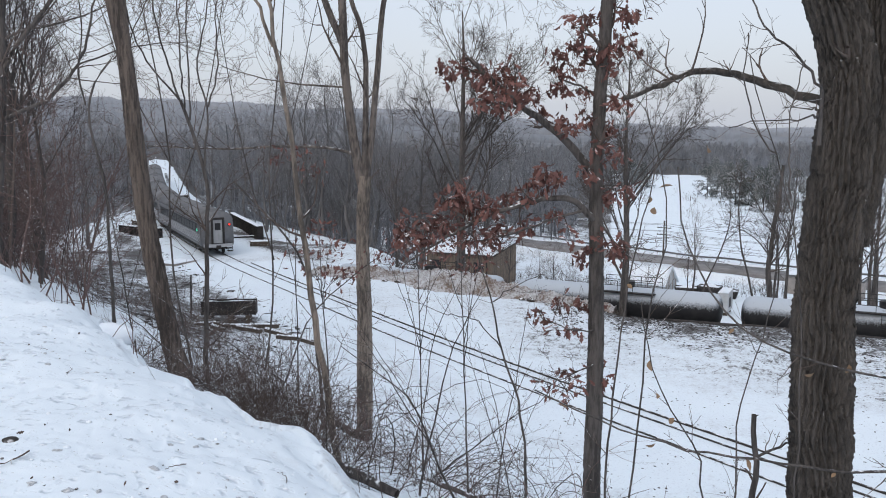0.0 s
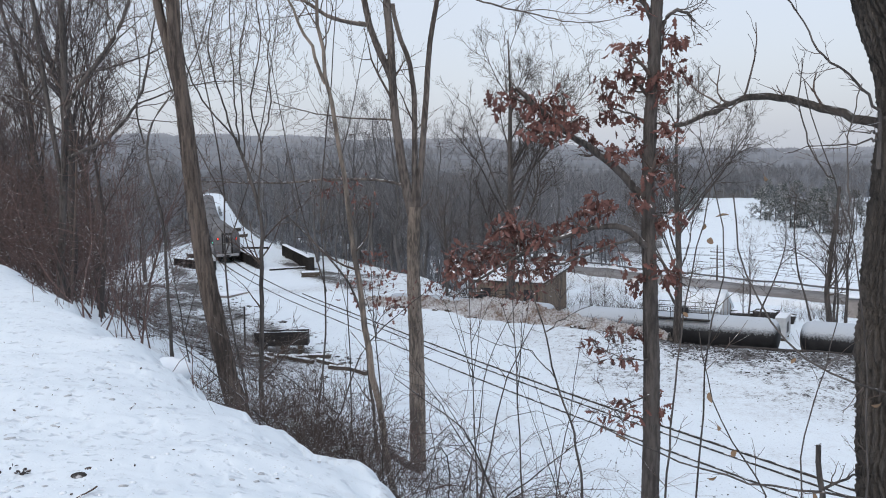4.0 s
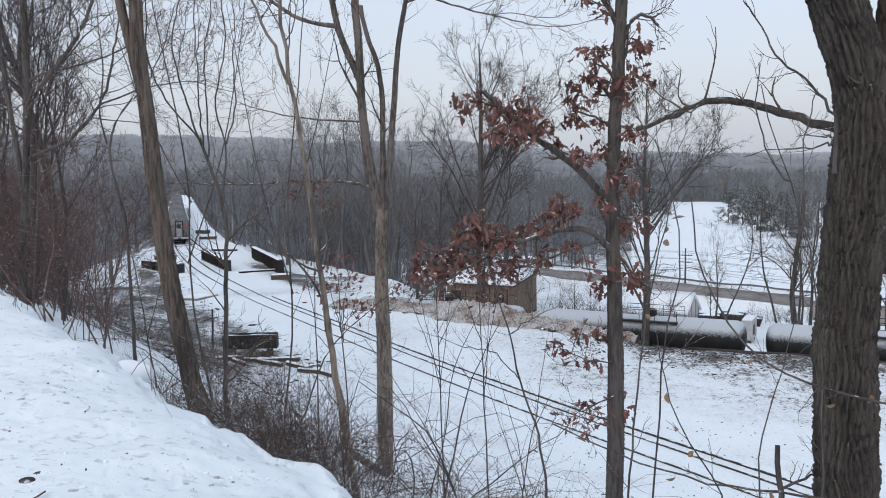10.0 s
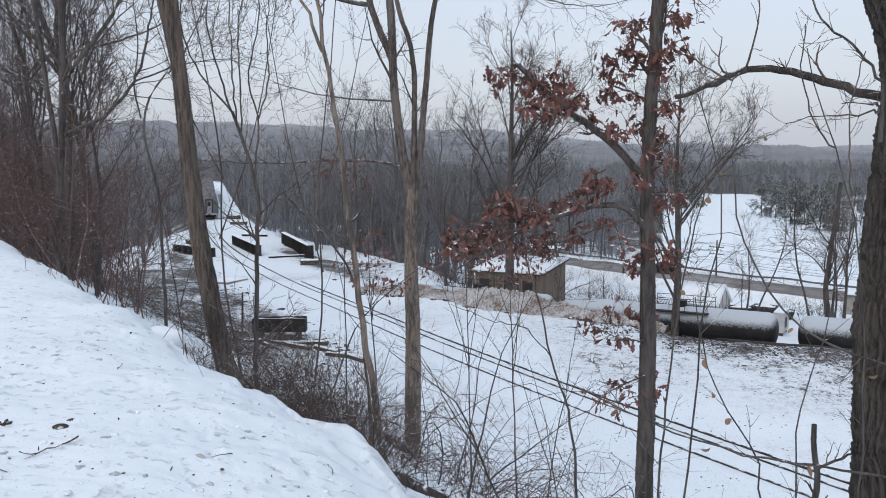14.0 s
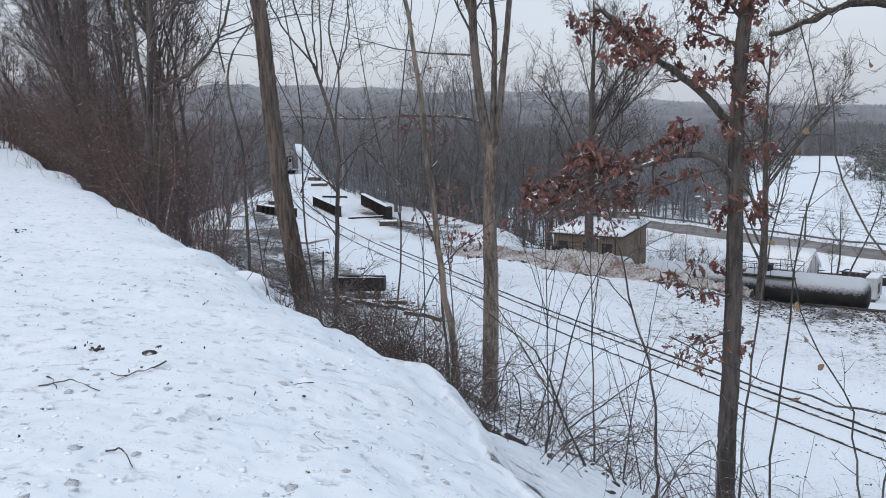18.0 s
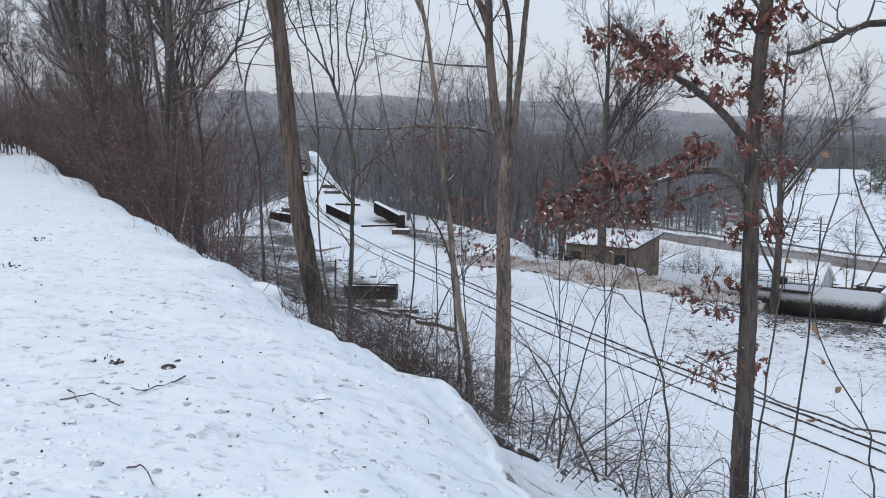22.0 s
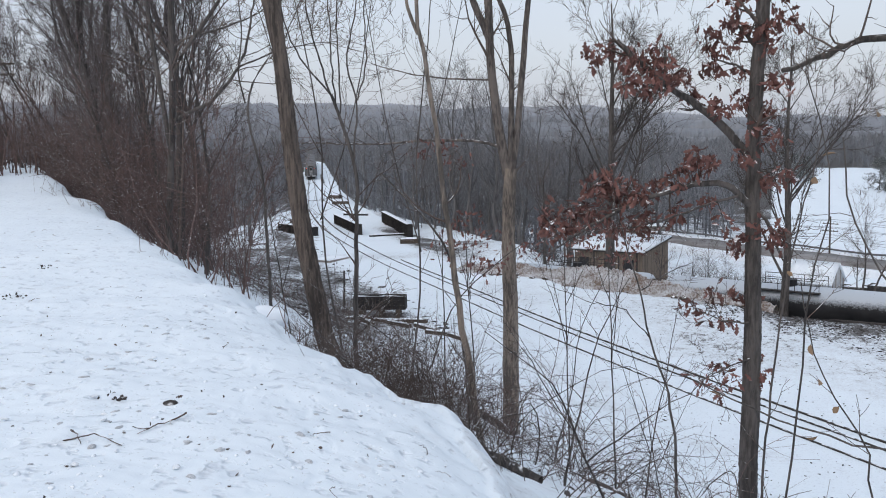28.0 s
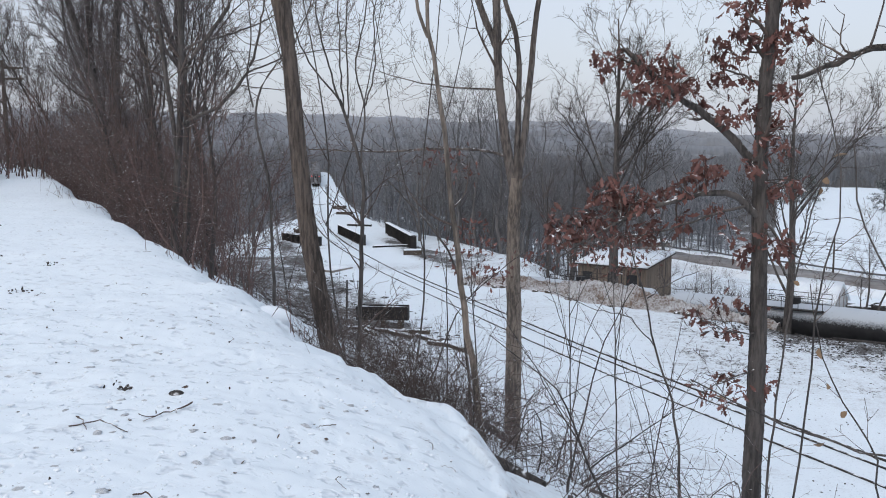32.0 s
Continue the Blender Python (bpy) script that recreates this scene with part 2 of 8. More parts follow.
BARK_GREY = material("grey_bark", (0.048, 0.044, 0.043), (0.112, 0.101, 0.096), 0.95, 10, 8, 1.0, 0.03, (2.5, 2.5, 0.4), dust=0.16, sharp=0.15)
BARK_DARK = material("dark_thicket_bark", (0.082, 0.072, 0.069), (0.045, 0.040, 0.039), 0.95, 8, 6, 0.6, 0.02, (2.5, 2.5, 0.5), dust=0.08)
TWIG = material("bare_twig", (0.076, 0.058, 0.052), (0.115, 0.092, 0.081), 0.9, 6, bump=0, island=0.35, dust=0.16)
TWIG_DARK = material("dark_twig", (0.052, 0.043, 0.039), (0.085, 0.072, 0.065), 0.9, 6, bump=0, island=0.3, dust=0.05)
TWIG_TALL = material("dusky_stem", (0.080, 0.069, 0.070), (0.12, 0.103, 0.103), 0.9, 4, bump=0, island=0.4, dust=0.10)
TWIG_RED = material("russet_cane", (0.134, 0.087, 0.078), (0.088, 0.066, 0.063), 0.9, 3, bump=0, island=0.45, dust=0.12)
# valley and far wood tones paled and blued: haze put into the colour
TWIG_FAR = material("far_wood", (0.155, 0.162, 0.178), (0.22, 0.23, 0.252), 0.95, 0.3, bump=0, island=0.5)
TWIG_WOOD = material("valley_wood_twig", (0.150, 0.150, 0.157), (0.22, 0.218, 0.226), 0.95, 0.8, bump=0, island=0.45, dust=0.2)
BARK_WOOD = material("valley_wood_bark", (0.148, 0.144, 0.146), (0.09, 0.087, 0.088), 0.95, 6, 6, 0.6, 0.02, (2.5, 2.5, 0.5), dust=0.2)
TWIG_EDGE = material("hazed_wood", (0.185, 0.195, 0.215), (0.235, 0.25, 0.275), 0.95, 0.02, bump=0, island=0.12)
# six ridge tones, paler with distance, carry the haze in their base colour
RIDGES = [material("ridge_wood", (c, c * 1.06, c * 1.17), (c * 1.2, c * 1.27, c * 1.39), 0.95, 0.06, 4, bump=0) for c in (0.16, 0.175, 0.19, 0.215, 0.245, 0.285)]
LEAF_RUST = material("rust_oak_leaf", (0.190, 0.092, 0.079), (0.12, 0.062, 0.056), 0.8, 5, bump=0.2, island=0.45, dust=0.14)
LEAF_TAN = material("tan_dead_leaf", (0.27, 0.18, 0.11), (0.17, 0.115, 0.075), 0.8, 12, bump=0.3, island=0.3)
# needle green greyed and paled to carry the haze over the field
NEEDLE = material("conifer_needle", (0.075, 0.090, 0.090), (0.105, 0.12, 0.12), 0.9, 2, bump=0, island=0.4, dust=0.48)
STEEL_DARK = material("weathered_black_steel", (0.022, 0.022, 0.024), (0.05, 0.045, 0.042), 0.75, 4, bump=0.3, dust=0.15)
RAIL_STEEL = material("rusty_rail", (0.055, 0.044, 0.039), (0.034, 0.031, 0.030), 0.6, 8, bump=0.2, dust=0.34, dust_scale=2.4)
TIE_WOOD = material("creosoted_timber", (0.06, 0.048, 0.040), (0.11, 0.09, 0.075), 0.95, 6, bump=0.5, stretch=(1, 6, 6), dust=0.35)
TIE_DARK = material("tarred_timber", (0.042, 0.039, 0.039), (0.072, 0.066, 0.064), 0.95, 6, bump=0.5, stretch=(6, 6, 1))
TAN_EARTH = material("tan_spoil", (0.20, 0.150, 0.122), (0.62, 0.63, 0.65), 0.95, 6.0, 12, 1.0, 0.12, fine=3.0, sharp=0.20)
TANK_SNOWY = material("snow_dusted_tank_paint", (0.014, 0.015, 0.018), (0.03, 0.031, 0.034), 0.6, 2, bump=0.1, dust=1.0, dust_scale=9.0, dust_z=(0.42, 0.80), ragged=0.5, dust_col=(0.44, 0.485, 0.54))
TANK_BLACK = material("black_tank_paint", (0.014, 0.015, 0.018), (0.03, 0.031, 0.034), 0.55, 2, bump=0.1)
STAINLESS = material("fluted_stainless", (0.17, 0.172, 0.18), (0.11, 0.112, 0.12), 0.5, 3, bump=0.1, metal=0.35)
STAINLESS_BRIGHT = material("brushed_stainless", (0.42, 0.43, 0.45), (0.27, 0.275, 0.29), 0.5, 3, bump=0.1, metal=0.1, stretch=(0.3, 1, 1))
ROOF_GREY = material("sooted_coach_roof", (0.155, 0.155, 0.16), (0.095, 0.095, 0.10), 0.75, 1.5, bump=0.15)
GLASS_DARK = material("tinted_window", (0.012, 0.013, 0.015), (0.02, 0.02, 0.022), 0.35, 2, bump=0, spec=0.3)
TRUCK_BLACK = material("underframe_grime", (0.02, 0.02, 0.021), (0.045, 0.04, 0.038), 0.85, 5, bump=0.3)
RED_GLOW = material("red_marker_lens", (1.0, 0.05, 0.035), (1.0, 0.05, 0.035), 0.4, 5, bump=0, emit=1.8)
DULL_RED = material("unlit_red_lens", (0.18, 0.02, 0.015), None, 0.3, 5, bump=0)
PALE_DOOR = material("grimy_pale_door", (0.34, 0.35, 0.36), (0.22, 0.22, 0.23), 0.6, 3, bump=0.1, stretch=(1, 1, 0.4))
GREEN_GLOW = material("green_signal_lens", (0.05, 0.75, 0.45), (0.05, 0.75, 0.45), 0.4, 5, bump=0, emit=1.6)
SIDING = material("weathered_plank_wall", (0.22, 0.175, 0.14), (0.11, 0.09, 0.075), 0.95, 3, bump=0.5, stretch=(8, 8, 0.6))
WHITE_SHEET = material("white_sheeting", (0.46, 0.475, 0.49), (0.36, 0.37, 0.385), 0.6, 2, bump=0.1)
CONCRETE = material("stained_concrete", (0.34, 0.31, 0.29), (0.22, 0.2, 0.19), 0.9, 1.2, bump=0.3, stretch=(1, 1, 3))
ASPHALT = material("wet_asphalt", (0.15, 0.14, 0.135), (0.27, 0.26, 0.258), 0.8, 0.6, bump=0.2)
POLE_WOOD = material("pole_timber", (0.10, 0.085, 0.075), (0.06, 0.05, 0.045), 0.95, 6, bump=0.3, stretch=(3, 3, 0.3))
CABLE = material("cable_black", (0.03, 0.03, 0.032), None, 0.7, 5, bump=0)


# ---- mesh helpers ----
def mesh_np(name, verts, quads, mats, index=None, tris=None, smooth=True):
    """A mesh from arrays: verts (n,3), quads (m,4), tris (k,3)."""
    me = bpy.data.meshes.new(name)
    nq = 0 if quads is None else len(quads)
    nt_ = 0 if tris is None else len(tris)
    loops = np.concatenate([a.ravel() for a in (quads, tris) if a is not None]).astype(np.int32)
    me.vertices.add(len(verts))
    me.vertices.foreach_set("co", np.ascontiguousarray(verts, np.float32).ravel())
    me.loops.add(len(loops))
    me.loops.foreach_set("vertex_index", loops)
    me.polygons.add(nq + nt_)
    starts = np.concatenate([np.arange(nq) * 4, nq * 4 + np.arange(nt_) * 3]).astype(np.int32)
    me.polygons.foreach_set("loop_start", starts)
    if smooth:
        me.polygons.foreach_set("use_smooth", np.ones(nq + nt_, bool))
    for m in mats:
        me.materials.append(m)
    if index is not None:
        me.polygons.foreach_set("material_index", np.asarray(index, np.int32))
    me.update(calc_edges=True)
    return me


def part(name, bm, mat, parent, label=""):
    """Links a bmesh, or a finished mesh, as one mesh object under a thing or a part."""
    if isinstance(bm, bmesh.types.BMesh):
        me = bpy.data.meshes.new(name)
        bm.to_mesh(me)
        bm.free()
        me.materials.append(mat)
    else:
        me = bm
    ob = new(name, me)
    ob.parent = parent
    if label:
        ob["label"] = label
    return ob


def thing(name, m, label, category, group="", kind=""):
    ob = new(name)
    ob.matrix_world = m
    ob.empty_display_size = 0.2
    return tagged(ob, label, category, group, kind)


def box(bm, x0, y0, z0, x1, y1, z1, bevel=0.0):
    r = bmesh.ops.create_cube(bm, size=1.0, matrix=Matrix.Translation(((x0 + x1) / 2, (y0 + y1) / 2, (z0 + z1) / 2)) @ Matrix.Diagonal((x1 - x0, y1 - y0, z1 - z0, 1)))
    if bevel:
        es = {e for v in r["verts"] for e in v.link_edges}
        bmesh.ops.bevel(bm, geom=list(es), offset=bevel, segments=1, affect="EDGES")
    return bm


def boxes(*rows, bevel=0.0):
    bm = bmesh.new()
    for r in rows:
        box(bm, *r, bevel=bevel)
    return bm


def cyl(bm, a, b, r0, r1=None, seg=12):
    a, b = Vector(a), Vector(b)
    m = Matrix.Translation((a + b) / 2) @ (b - a).to_track_quat("Z", "Y").to_matrix().to_4x4()
    bmesh.ops.create_cone(bm, cap_ends=True, segments=seg, radius1=r0, radius2=r0 if r1 is None else r1, depth=(b - a).length, matrix=m)
    return bm


def loft(rings, close=True, cap=True):
    """A skin over rings of points, all of one count."""
    bm = bmesh.new()
    vs = [[bm.verts.new(p) for p in ring] for ring in rings]
    n = len(vs[0])
    for a, b in zip(vs, vs[1:]):
        for i in range(n if close else n - 1):
            j = (i + 1) % n
            bm.faces.new((a[i], a[j], b[j], b[i]))
    if cap:
        bm.faces.new(list(reversed(vs[0])))
        bm.faces.new(vs[-1])
    for f_ in bm.faces:
        f_.smooth = True
    bmesh.ops.recalc_face_normals(bm, faces=bm.faces)
    return bm


# ---- wood: branching axes turned into tubes ----
def unit(v):
    return v / np.maximum(np.linalg.norm(v, axis=-1, keepdims=True), 1e-9)


def tube_arrays(P, R, sides):
    """P (n,k,3) axes, R (n,k) radii -> verts and quads."""
    n, k, _ = P.shape
    T = unit(np.gradient(P, axis=1))
    ref = np.where(np.abs(T[..., 2:3]) > 0.85, np.array([1.0, 0.1, 0.0]), np.array([0.0, 0.1, 1.0]))
    A = unit(np.cross(T, ref))
    B = np.cross(T, A)
    ang = np.arange(sides) * 2 * np.pi / sides
    V = P[:, :, None, :] + R[:, :, None, None] * (np.cos(ang)[None, None, :, None] * A[:, :, None, :] + np.sin(ang)[None, None, :, None] * B[:, :, None, :])
    idx = np.arange(n * k * sides).reshape(n, k, sides)
    a, b = idx[:, :-1], idx[:, 1:]
    Q = np.stack([a, np.roll(a, -1, 2), np.roll(b, -1, 2), b], -1).reshape(-1, 4)
    return V.reshape(-1, 3), Q


def tubes(name, batches, mat):
    vs, qs, off = [], [], 0
    for P, R, s in batches:
        if len(P) == 0:
            continue
        v, q = tube_arrays(P, R, s)
        vs.append(v)
        qs.append(q + off)
        off += len(v)
    return mesh_np(name, np.concatenate(vs), np.concatenate(qs), [mat])


def axis(points, radii, k=None, wob=0.0, rng=None):
    """One axis, resampled smoothly to k points."""
    p, r = np.array(points, float), np.array(radii, float)
    d = np.concatenate([[0], np.cumsum(np.linalg.norm(np.diff(p, axis=0), axis=1))])
    k = k or len(p)
    s = np.linspace(0, d[-1], k)
    q = np.stack([np.interp(s, d, p[:, i]) for i in range(3)], 1)
    for _ in range(2):
        q[1:-1] = q[1:-1] * 0.5 + (q[:-2] + q[2:]) * 0.25
    if wob and rng is not None:
        q[1:-1] += rng.normal(0, wob, q[1:-1].shape)
    rr = np.interp(s, np.linspace(0, d[-1], len(r)), r)
    return q[None], rr[None]


def bark_tube(name, P, R, sides, rings, depth, lobes, mat, seed=0):
    """A trunk whose skin is cut by crossing furrows, as on old rough bark."""
    rng = np.random.RandomState(seed)
    d = np.concatenate([[0], np.cumsum(np.linalg.norm(np.diff(P[0], axis=0), axis=1))])
    s = np.linspace(0, d[-1], rings)
    Q = np.stack([np.interp(s, d, P[0][:, i]) for i in range(3)], 1)
    for _ in range(6):
        Q[1:-1] = Q[1:-1] * 0.5 + (Q[:-2] + Q[2:]) * 0.25
    rr = np.interp(s, d, R[0])
    V, F = tube_arrays(Q[None], rr[None], sides)
    th = np.arange(sides) * 2 * np.pi / sides
    S, T = np.meshgrid(s, th, indexing="ij")
    k = 2.2 / max(R.mean(), 0.05) * (0.19 if lobes > 20 else 0.12)
    p = rng.uniform(0, 6.28, 6)
    w1 = 1.6 * np.sin(S * 2.1 * k + p[0] + 2 * np.sin(T + p[1])) + 0.9 * np.sin(S * 5.3 * k + 3 * T + p[2]) + 2.2 * S * k
    w2 = 1.6 * np.sin(S * 2.6 * k + p[3] + 2 * np.sin(T + p[4])) + 0.9 * np.sin(S * 6.1 * k - 2 * T + p[5]) + 1.6 * S * k
    a, b = np.abs(np.sin(T * lobes / 2 + w1)), np.abs(np.sin(T * lobes / 2 - w2))
    fur = np.minimum(a, b) ** 0.55
    big = 0.5 * np.sin(2 * T + S * 0.9 + p[0]) + 0.5 * np.sin(3 * T - S * 1.3 + p[2])
    disp = depth * (fur - 0.75) + 0.09 * rr[:, None] * big + rng.normal(0, depth * 0.10, S.shape)
    C = np.repeat(Q, sides, 0)
    out = unit(V - C)
    return mesh_np(name, V + out * disp.reshape(-1, 1), F, [mat])


def sprout(rng, P, R, each, span, angle, length, k, wiggle=0.15, up=0.1, rad=0.6, tip=0.35, frac=False, minrad=0.0042):
    """Children of axes P, R: each per axis, at span of the way along, leaving at angle degrees, of the length given
    (of the parent's own length when frac)."""
    n, kk, _ = P.shape
    par = np.repeat(np.arange(n), each)
    m = len(par)
    u = rng.uniform(span[0], span[1], m) * (kk - 1)
    i0 = np.minimum(u.astype(int), kk - 2)
    w = (u - i0)[:, None]
    base = P[par, i0] * (1 - w) + P[par, i0 + 1] * w
    rb = R[par, i0] * (1 - w[:, 0]) + R[par, i0 + 1] * w[:, 0]
    t = unit(P[par, i0 + 1] - P[par, i0])
    rnd = unit(rng.normal(size=(m, 3)))
    side = unit(rnd - t * (rnd * t).sum(1, keepdims=True))
    an = np.radians(rng.uniform(angle[0], angle[1], m))[:, None]
    d = t * np.cos(an) + side * np.sin(an)
    L = rng.uniform(length[0], length[1], m)
    if frac:
        pl = np.linalg.norm(np.diff(P, axis=1), axis=2).sum(1)
        L = L * pl[par] * (1.15 - 0.6 * u / (kk - 1))
    pts = [base]
    for j in range(k - 1):
        d = unit(d + rng.normal(0, wiggle, (m, 3)) + np.array([0, 0, up]))
        pts.append(pts[-1] + d * (L / (k - 1))[:, None])
    C = np.stack(pts, 1)
    r0 = np.maximum(rb * rad, minrad)
    rr = r0[:, None] * np.linspace(1, tip, k)[None]
    return C, np.maximum(rr, minrad * 0.6)


def leaf_cards(rng, base, size, mat, name, lobes=True, droop=0.5):
    """Small folded leaves, each of its own outline: base (n,3) points."""
    n = len(base)
    prof = np.array([[0, 0], [0.12, 0.14], [0.07, 0.27], [0.24, 0.40], [0.12, 0.54], [0.22, 0.70], [0.09, 0.82], [0.0, 1.0]]) if lobes else np.array([[0, 0], [0.2, 0.2], [0.3, 0.45], [0.24, 0.7], [0.0, 1.0]])
    kp = len(prof)
    d = rng.normal(size=(n, 3))
    d[:, 2] -= droop * 1.5
    d = unit(d)
    s = unit(np.cross(d, rng.normal(size=(n, 3))))
    nn = np.cross(d, s)
    L = rng.uniform(0.6, 1.2, n) * size
    curl = rng.uniform(-0.35, 0.5, n)
    lx, ly = prof[:, 0], prof[:, 1]

    def row(sign):
        fold = 0.45 * lx
        return base[:, None] + L[:, None, None] * (ly[None, :, None] * d[:, None] + sign * lx[None, :, None] * s[:, None] + (fold[None] + curl[:, None] * ly[None] ** 2)[..., None] * nn[:, None])

    mid = base[:, None] + L[:, None, None] * (ly[None, :, None] * d[:, None] + (curl[:, None] * ly[None] ** 2)[..., None] * nn[:, None])
    V = np.stack([row(1), mid, row(-1)], 2).reshape(-1, 3)
    idx = np.arange(n * kp * 3).reshape(n, kp, 3)
    Q = np.concatenate([np.stack([idx[:, :-1, c], idx[:, :-1, c + 1], idx[:, 1:, c + 1], idx[:, 1:, c]], -1).reshape(-1, 4) for c in (0, 1)])
    return mesh_np(name, V, Q, [mat])


# ---- the lie of the land ----
EDGE = np.array([(3.4, -30), (3, -12), (1.8, -4), (0.95, 0.6), (-0.27, 4.02), (-0.35, 4.15), (-0.43, 4.35), (-0.47, 4.38), (-0.55, 4.71), (-0.62, 4.89), (-0.72, 5.13), (-0.8, 5.39), (-0.89, 5.5), (-1.01, 5.75), (-1.13, 5.75), (-1.37, 5.9), (-1.54, 6.17), (-1.69, 6.39), (-1.79, 6.37), (-1.96, 6.47), (-2.11, 6.75), (-2.21, 6.83), (-2.32, 6.86), (-2.48, 6.9), (-2.75, 7.43), (-3.04, 7.84), (-3.18, 7.79), (-3.6, 8.73), (-3.8, 8.68), (-4.08, 8.9), (-4.61, 9.79), (-4.8, 9.96), (-5.33, 10.61), (-5.79, 11.34), (-6.57, 12.24), (-7.36, 13.27), (-8.9, 15.52), (-9.79, 16.55), (-10.8, 17.81), (-12.73, 20.75), (-13.8, 21.69), (-17.13, 26.01), (-20.81, 31.27), (-25.53, 37.53), (-40, 57), (-70, 92), (-160, 190), (-900, 900)])
_track = np.array([(60, -40), (33, 2), (10.7, 34.3), (7.75, 38.3), (4.4, 43.3), (0.3, 49.6), (-3.4, 55.2), (-13.5, 72.2), (-20.0, 82.6), (-23.8, 89.8), (-27.7, 97.0), (-31.1, 103.6), (-35.2, 112.0), (-40.4, 123.8), (-48.0, 143.2), (-60.4, 179.4), (-75.0, 222.6), (-92.7, 275.4), (-126, 375), (-205, 606)], float)


def smooth_path(p, step=1.0, rounds=60):
    d = np.concatenate([[0], np.cumsum(np.linalg.norm(np.diff(p, axis=0), axis=1))])
    s = np.arange(0, d[-1], step)
    q = np.stack([np.interp(s, d, p[:, 0]), np.interp(s, d, p[:, 1])], 1)
    for _ in range(rounds):
        q[1:-1] = q[1:-1] * 0.5 + (q[:-2] + q[2:]) * 0.25
    return q


TRACK = smooth_path(_track)
TRACK_S = np.concatenate([[0], np.cumsum(np.linalg.norm(np.diff(TRACK, axis=0), axis=1))])


def to_line(X, Y, line):
    """Signed distance to a line of points; positive on its right-hand side."""
    best = np.full(X.shape, 1e18)
    sign = np.ones(X.shape)
    for (ax, ay), (bx, by) in zip(line[:-1], line[1:]):
        dx, dy = bx - ax, by - ay
        w = np.clip(((X - ax) * dx + (Y - ay) * dy) / (dx * dx + dy * dy), 0, 1)
        ex, ey = X - ax - w * dx, Y - ay - w * dy
        d2 = ex * ex + ey * ey
        c = dy * (X - ax) - dx * (Y - ay)
        near = d2 < best
        sign = np.where(near, np.where(c >= 0, 1.0, -1.0), sign)
        best = np.where(near, d2, best)
    return np.sqrt(best) * sign


def ease(a, b, v):
    t = np.clip((v - a) / (b - a), 0, 1)
    return t * t * (3 - 2 * t)


def waves(X, Y, seed, size, octaves=4, gain=0.5):
    """Cheap rolling noise from sums of sines, about -1 to 1."""
    r = np.random.RandomState(seed)
    z, amp, f_ = 0, 1.0, 1.0 / size
    for _ in range(octaves):
        for _ in range(3):
            a, p, q = r.uniform(0, 6.28, 3)
            z = z + amp * np.sin((X * math.cos(a) + Y * math.sin(a)) * f_ * 6.28 * r.uniform(0.7, 1.4) + p + 1.3 * np.sin((X * math.sin(q) - Y * math.cos(q)) * f_ * 3.1 + q)) / 3
        amp *= gain
        f_ *= 2.1
    return z


TANK_A, TANK_DIR = np.array([5.2, 69.3]), np.array([0.890, -0.456])
TANK_RAIL_Z = -3.1


def tank_u(X, Y):
    return (X - TANK_A[0]) * -TANK_DIR[1] + (Y - TANK_A[1]) * TANK_DIR[0]


def brink(X, Y):
    """Distance out from the ragged snow lip; negative on the bank's top."""
    s = to_line(X, Y, EDGE)
    near = ease(60, 25, np.hypot(X, Y))
    return s + near * (0.03 * waves(X, Y, 41, 0.9, 2, 0.5) + 0.02 * waves(X, Y, 42, 0.35, 1)) * ease(3, 0, np.abs(s))


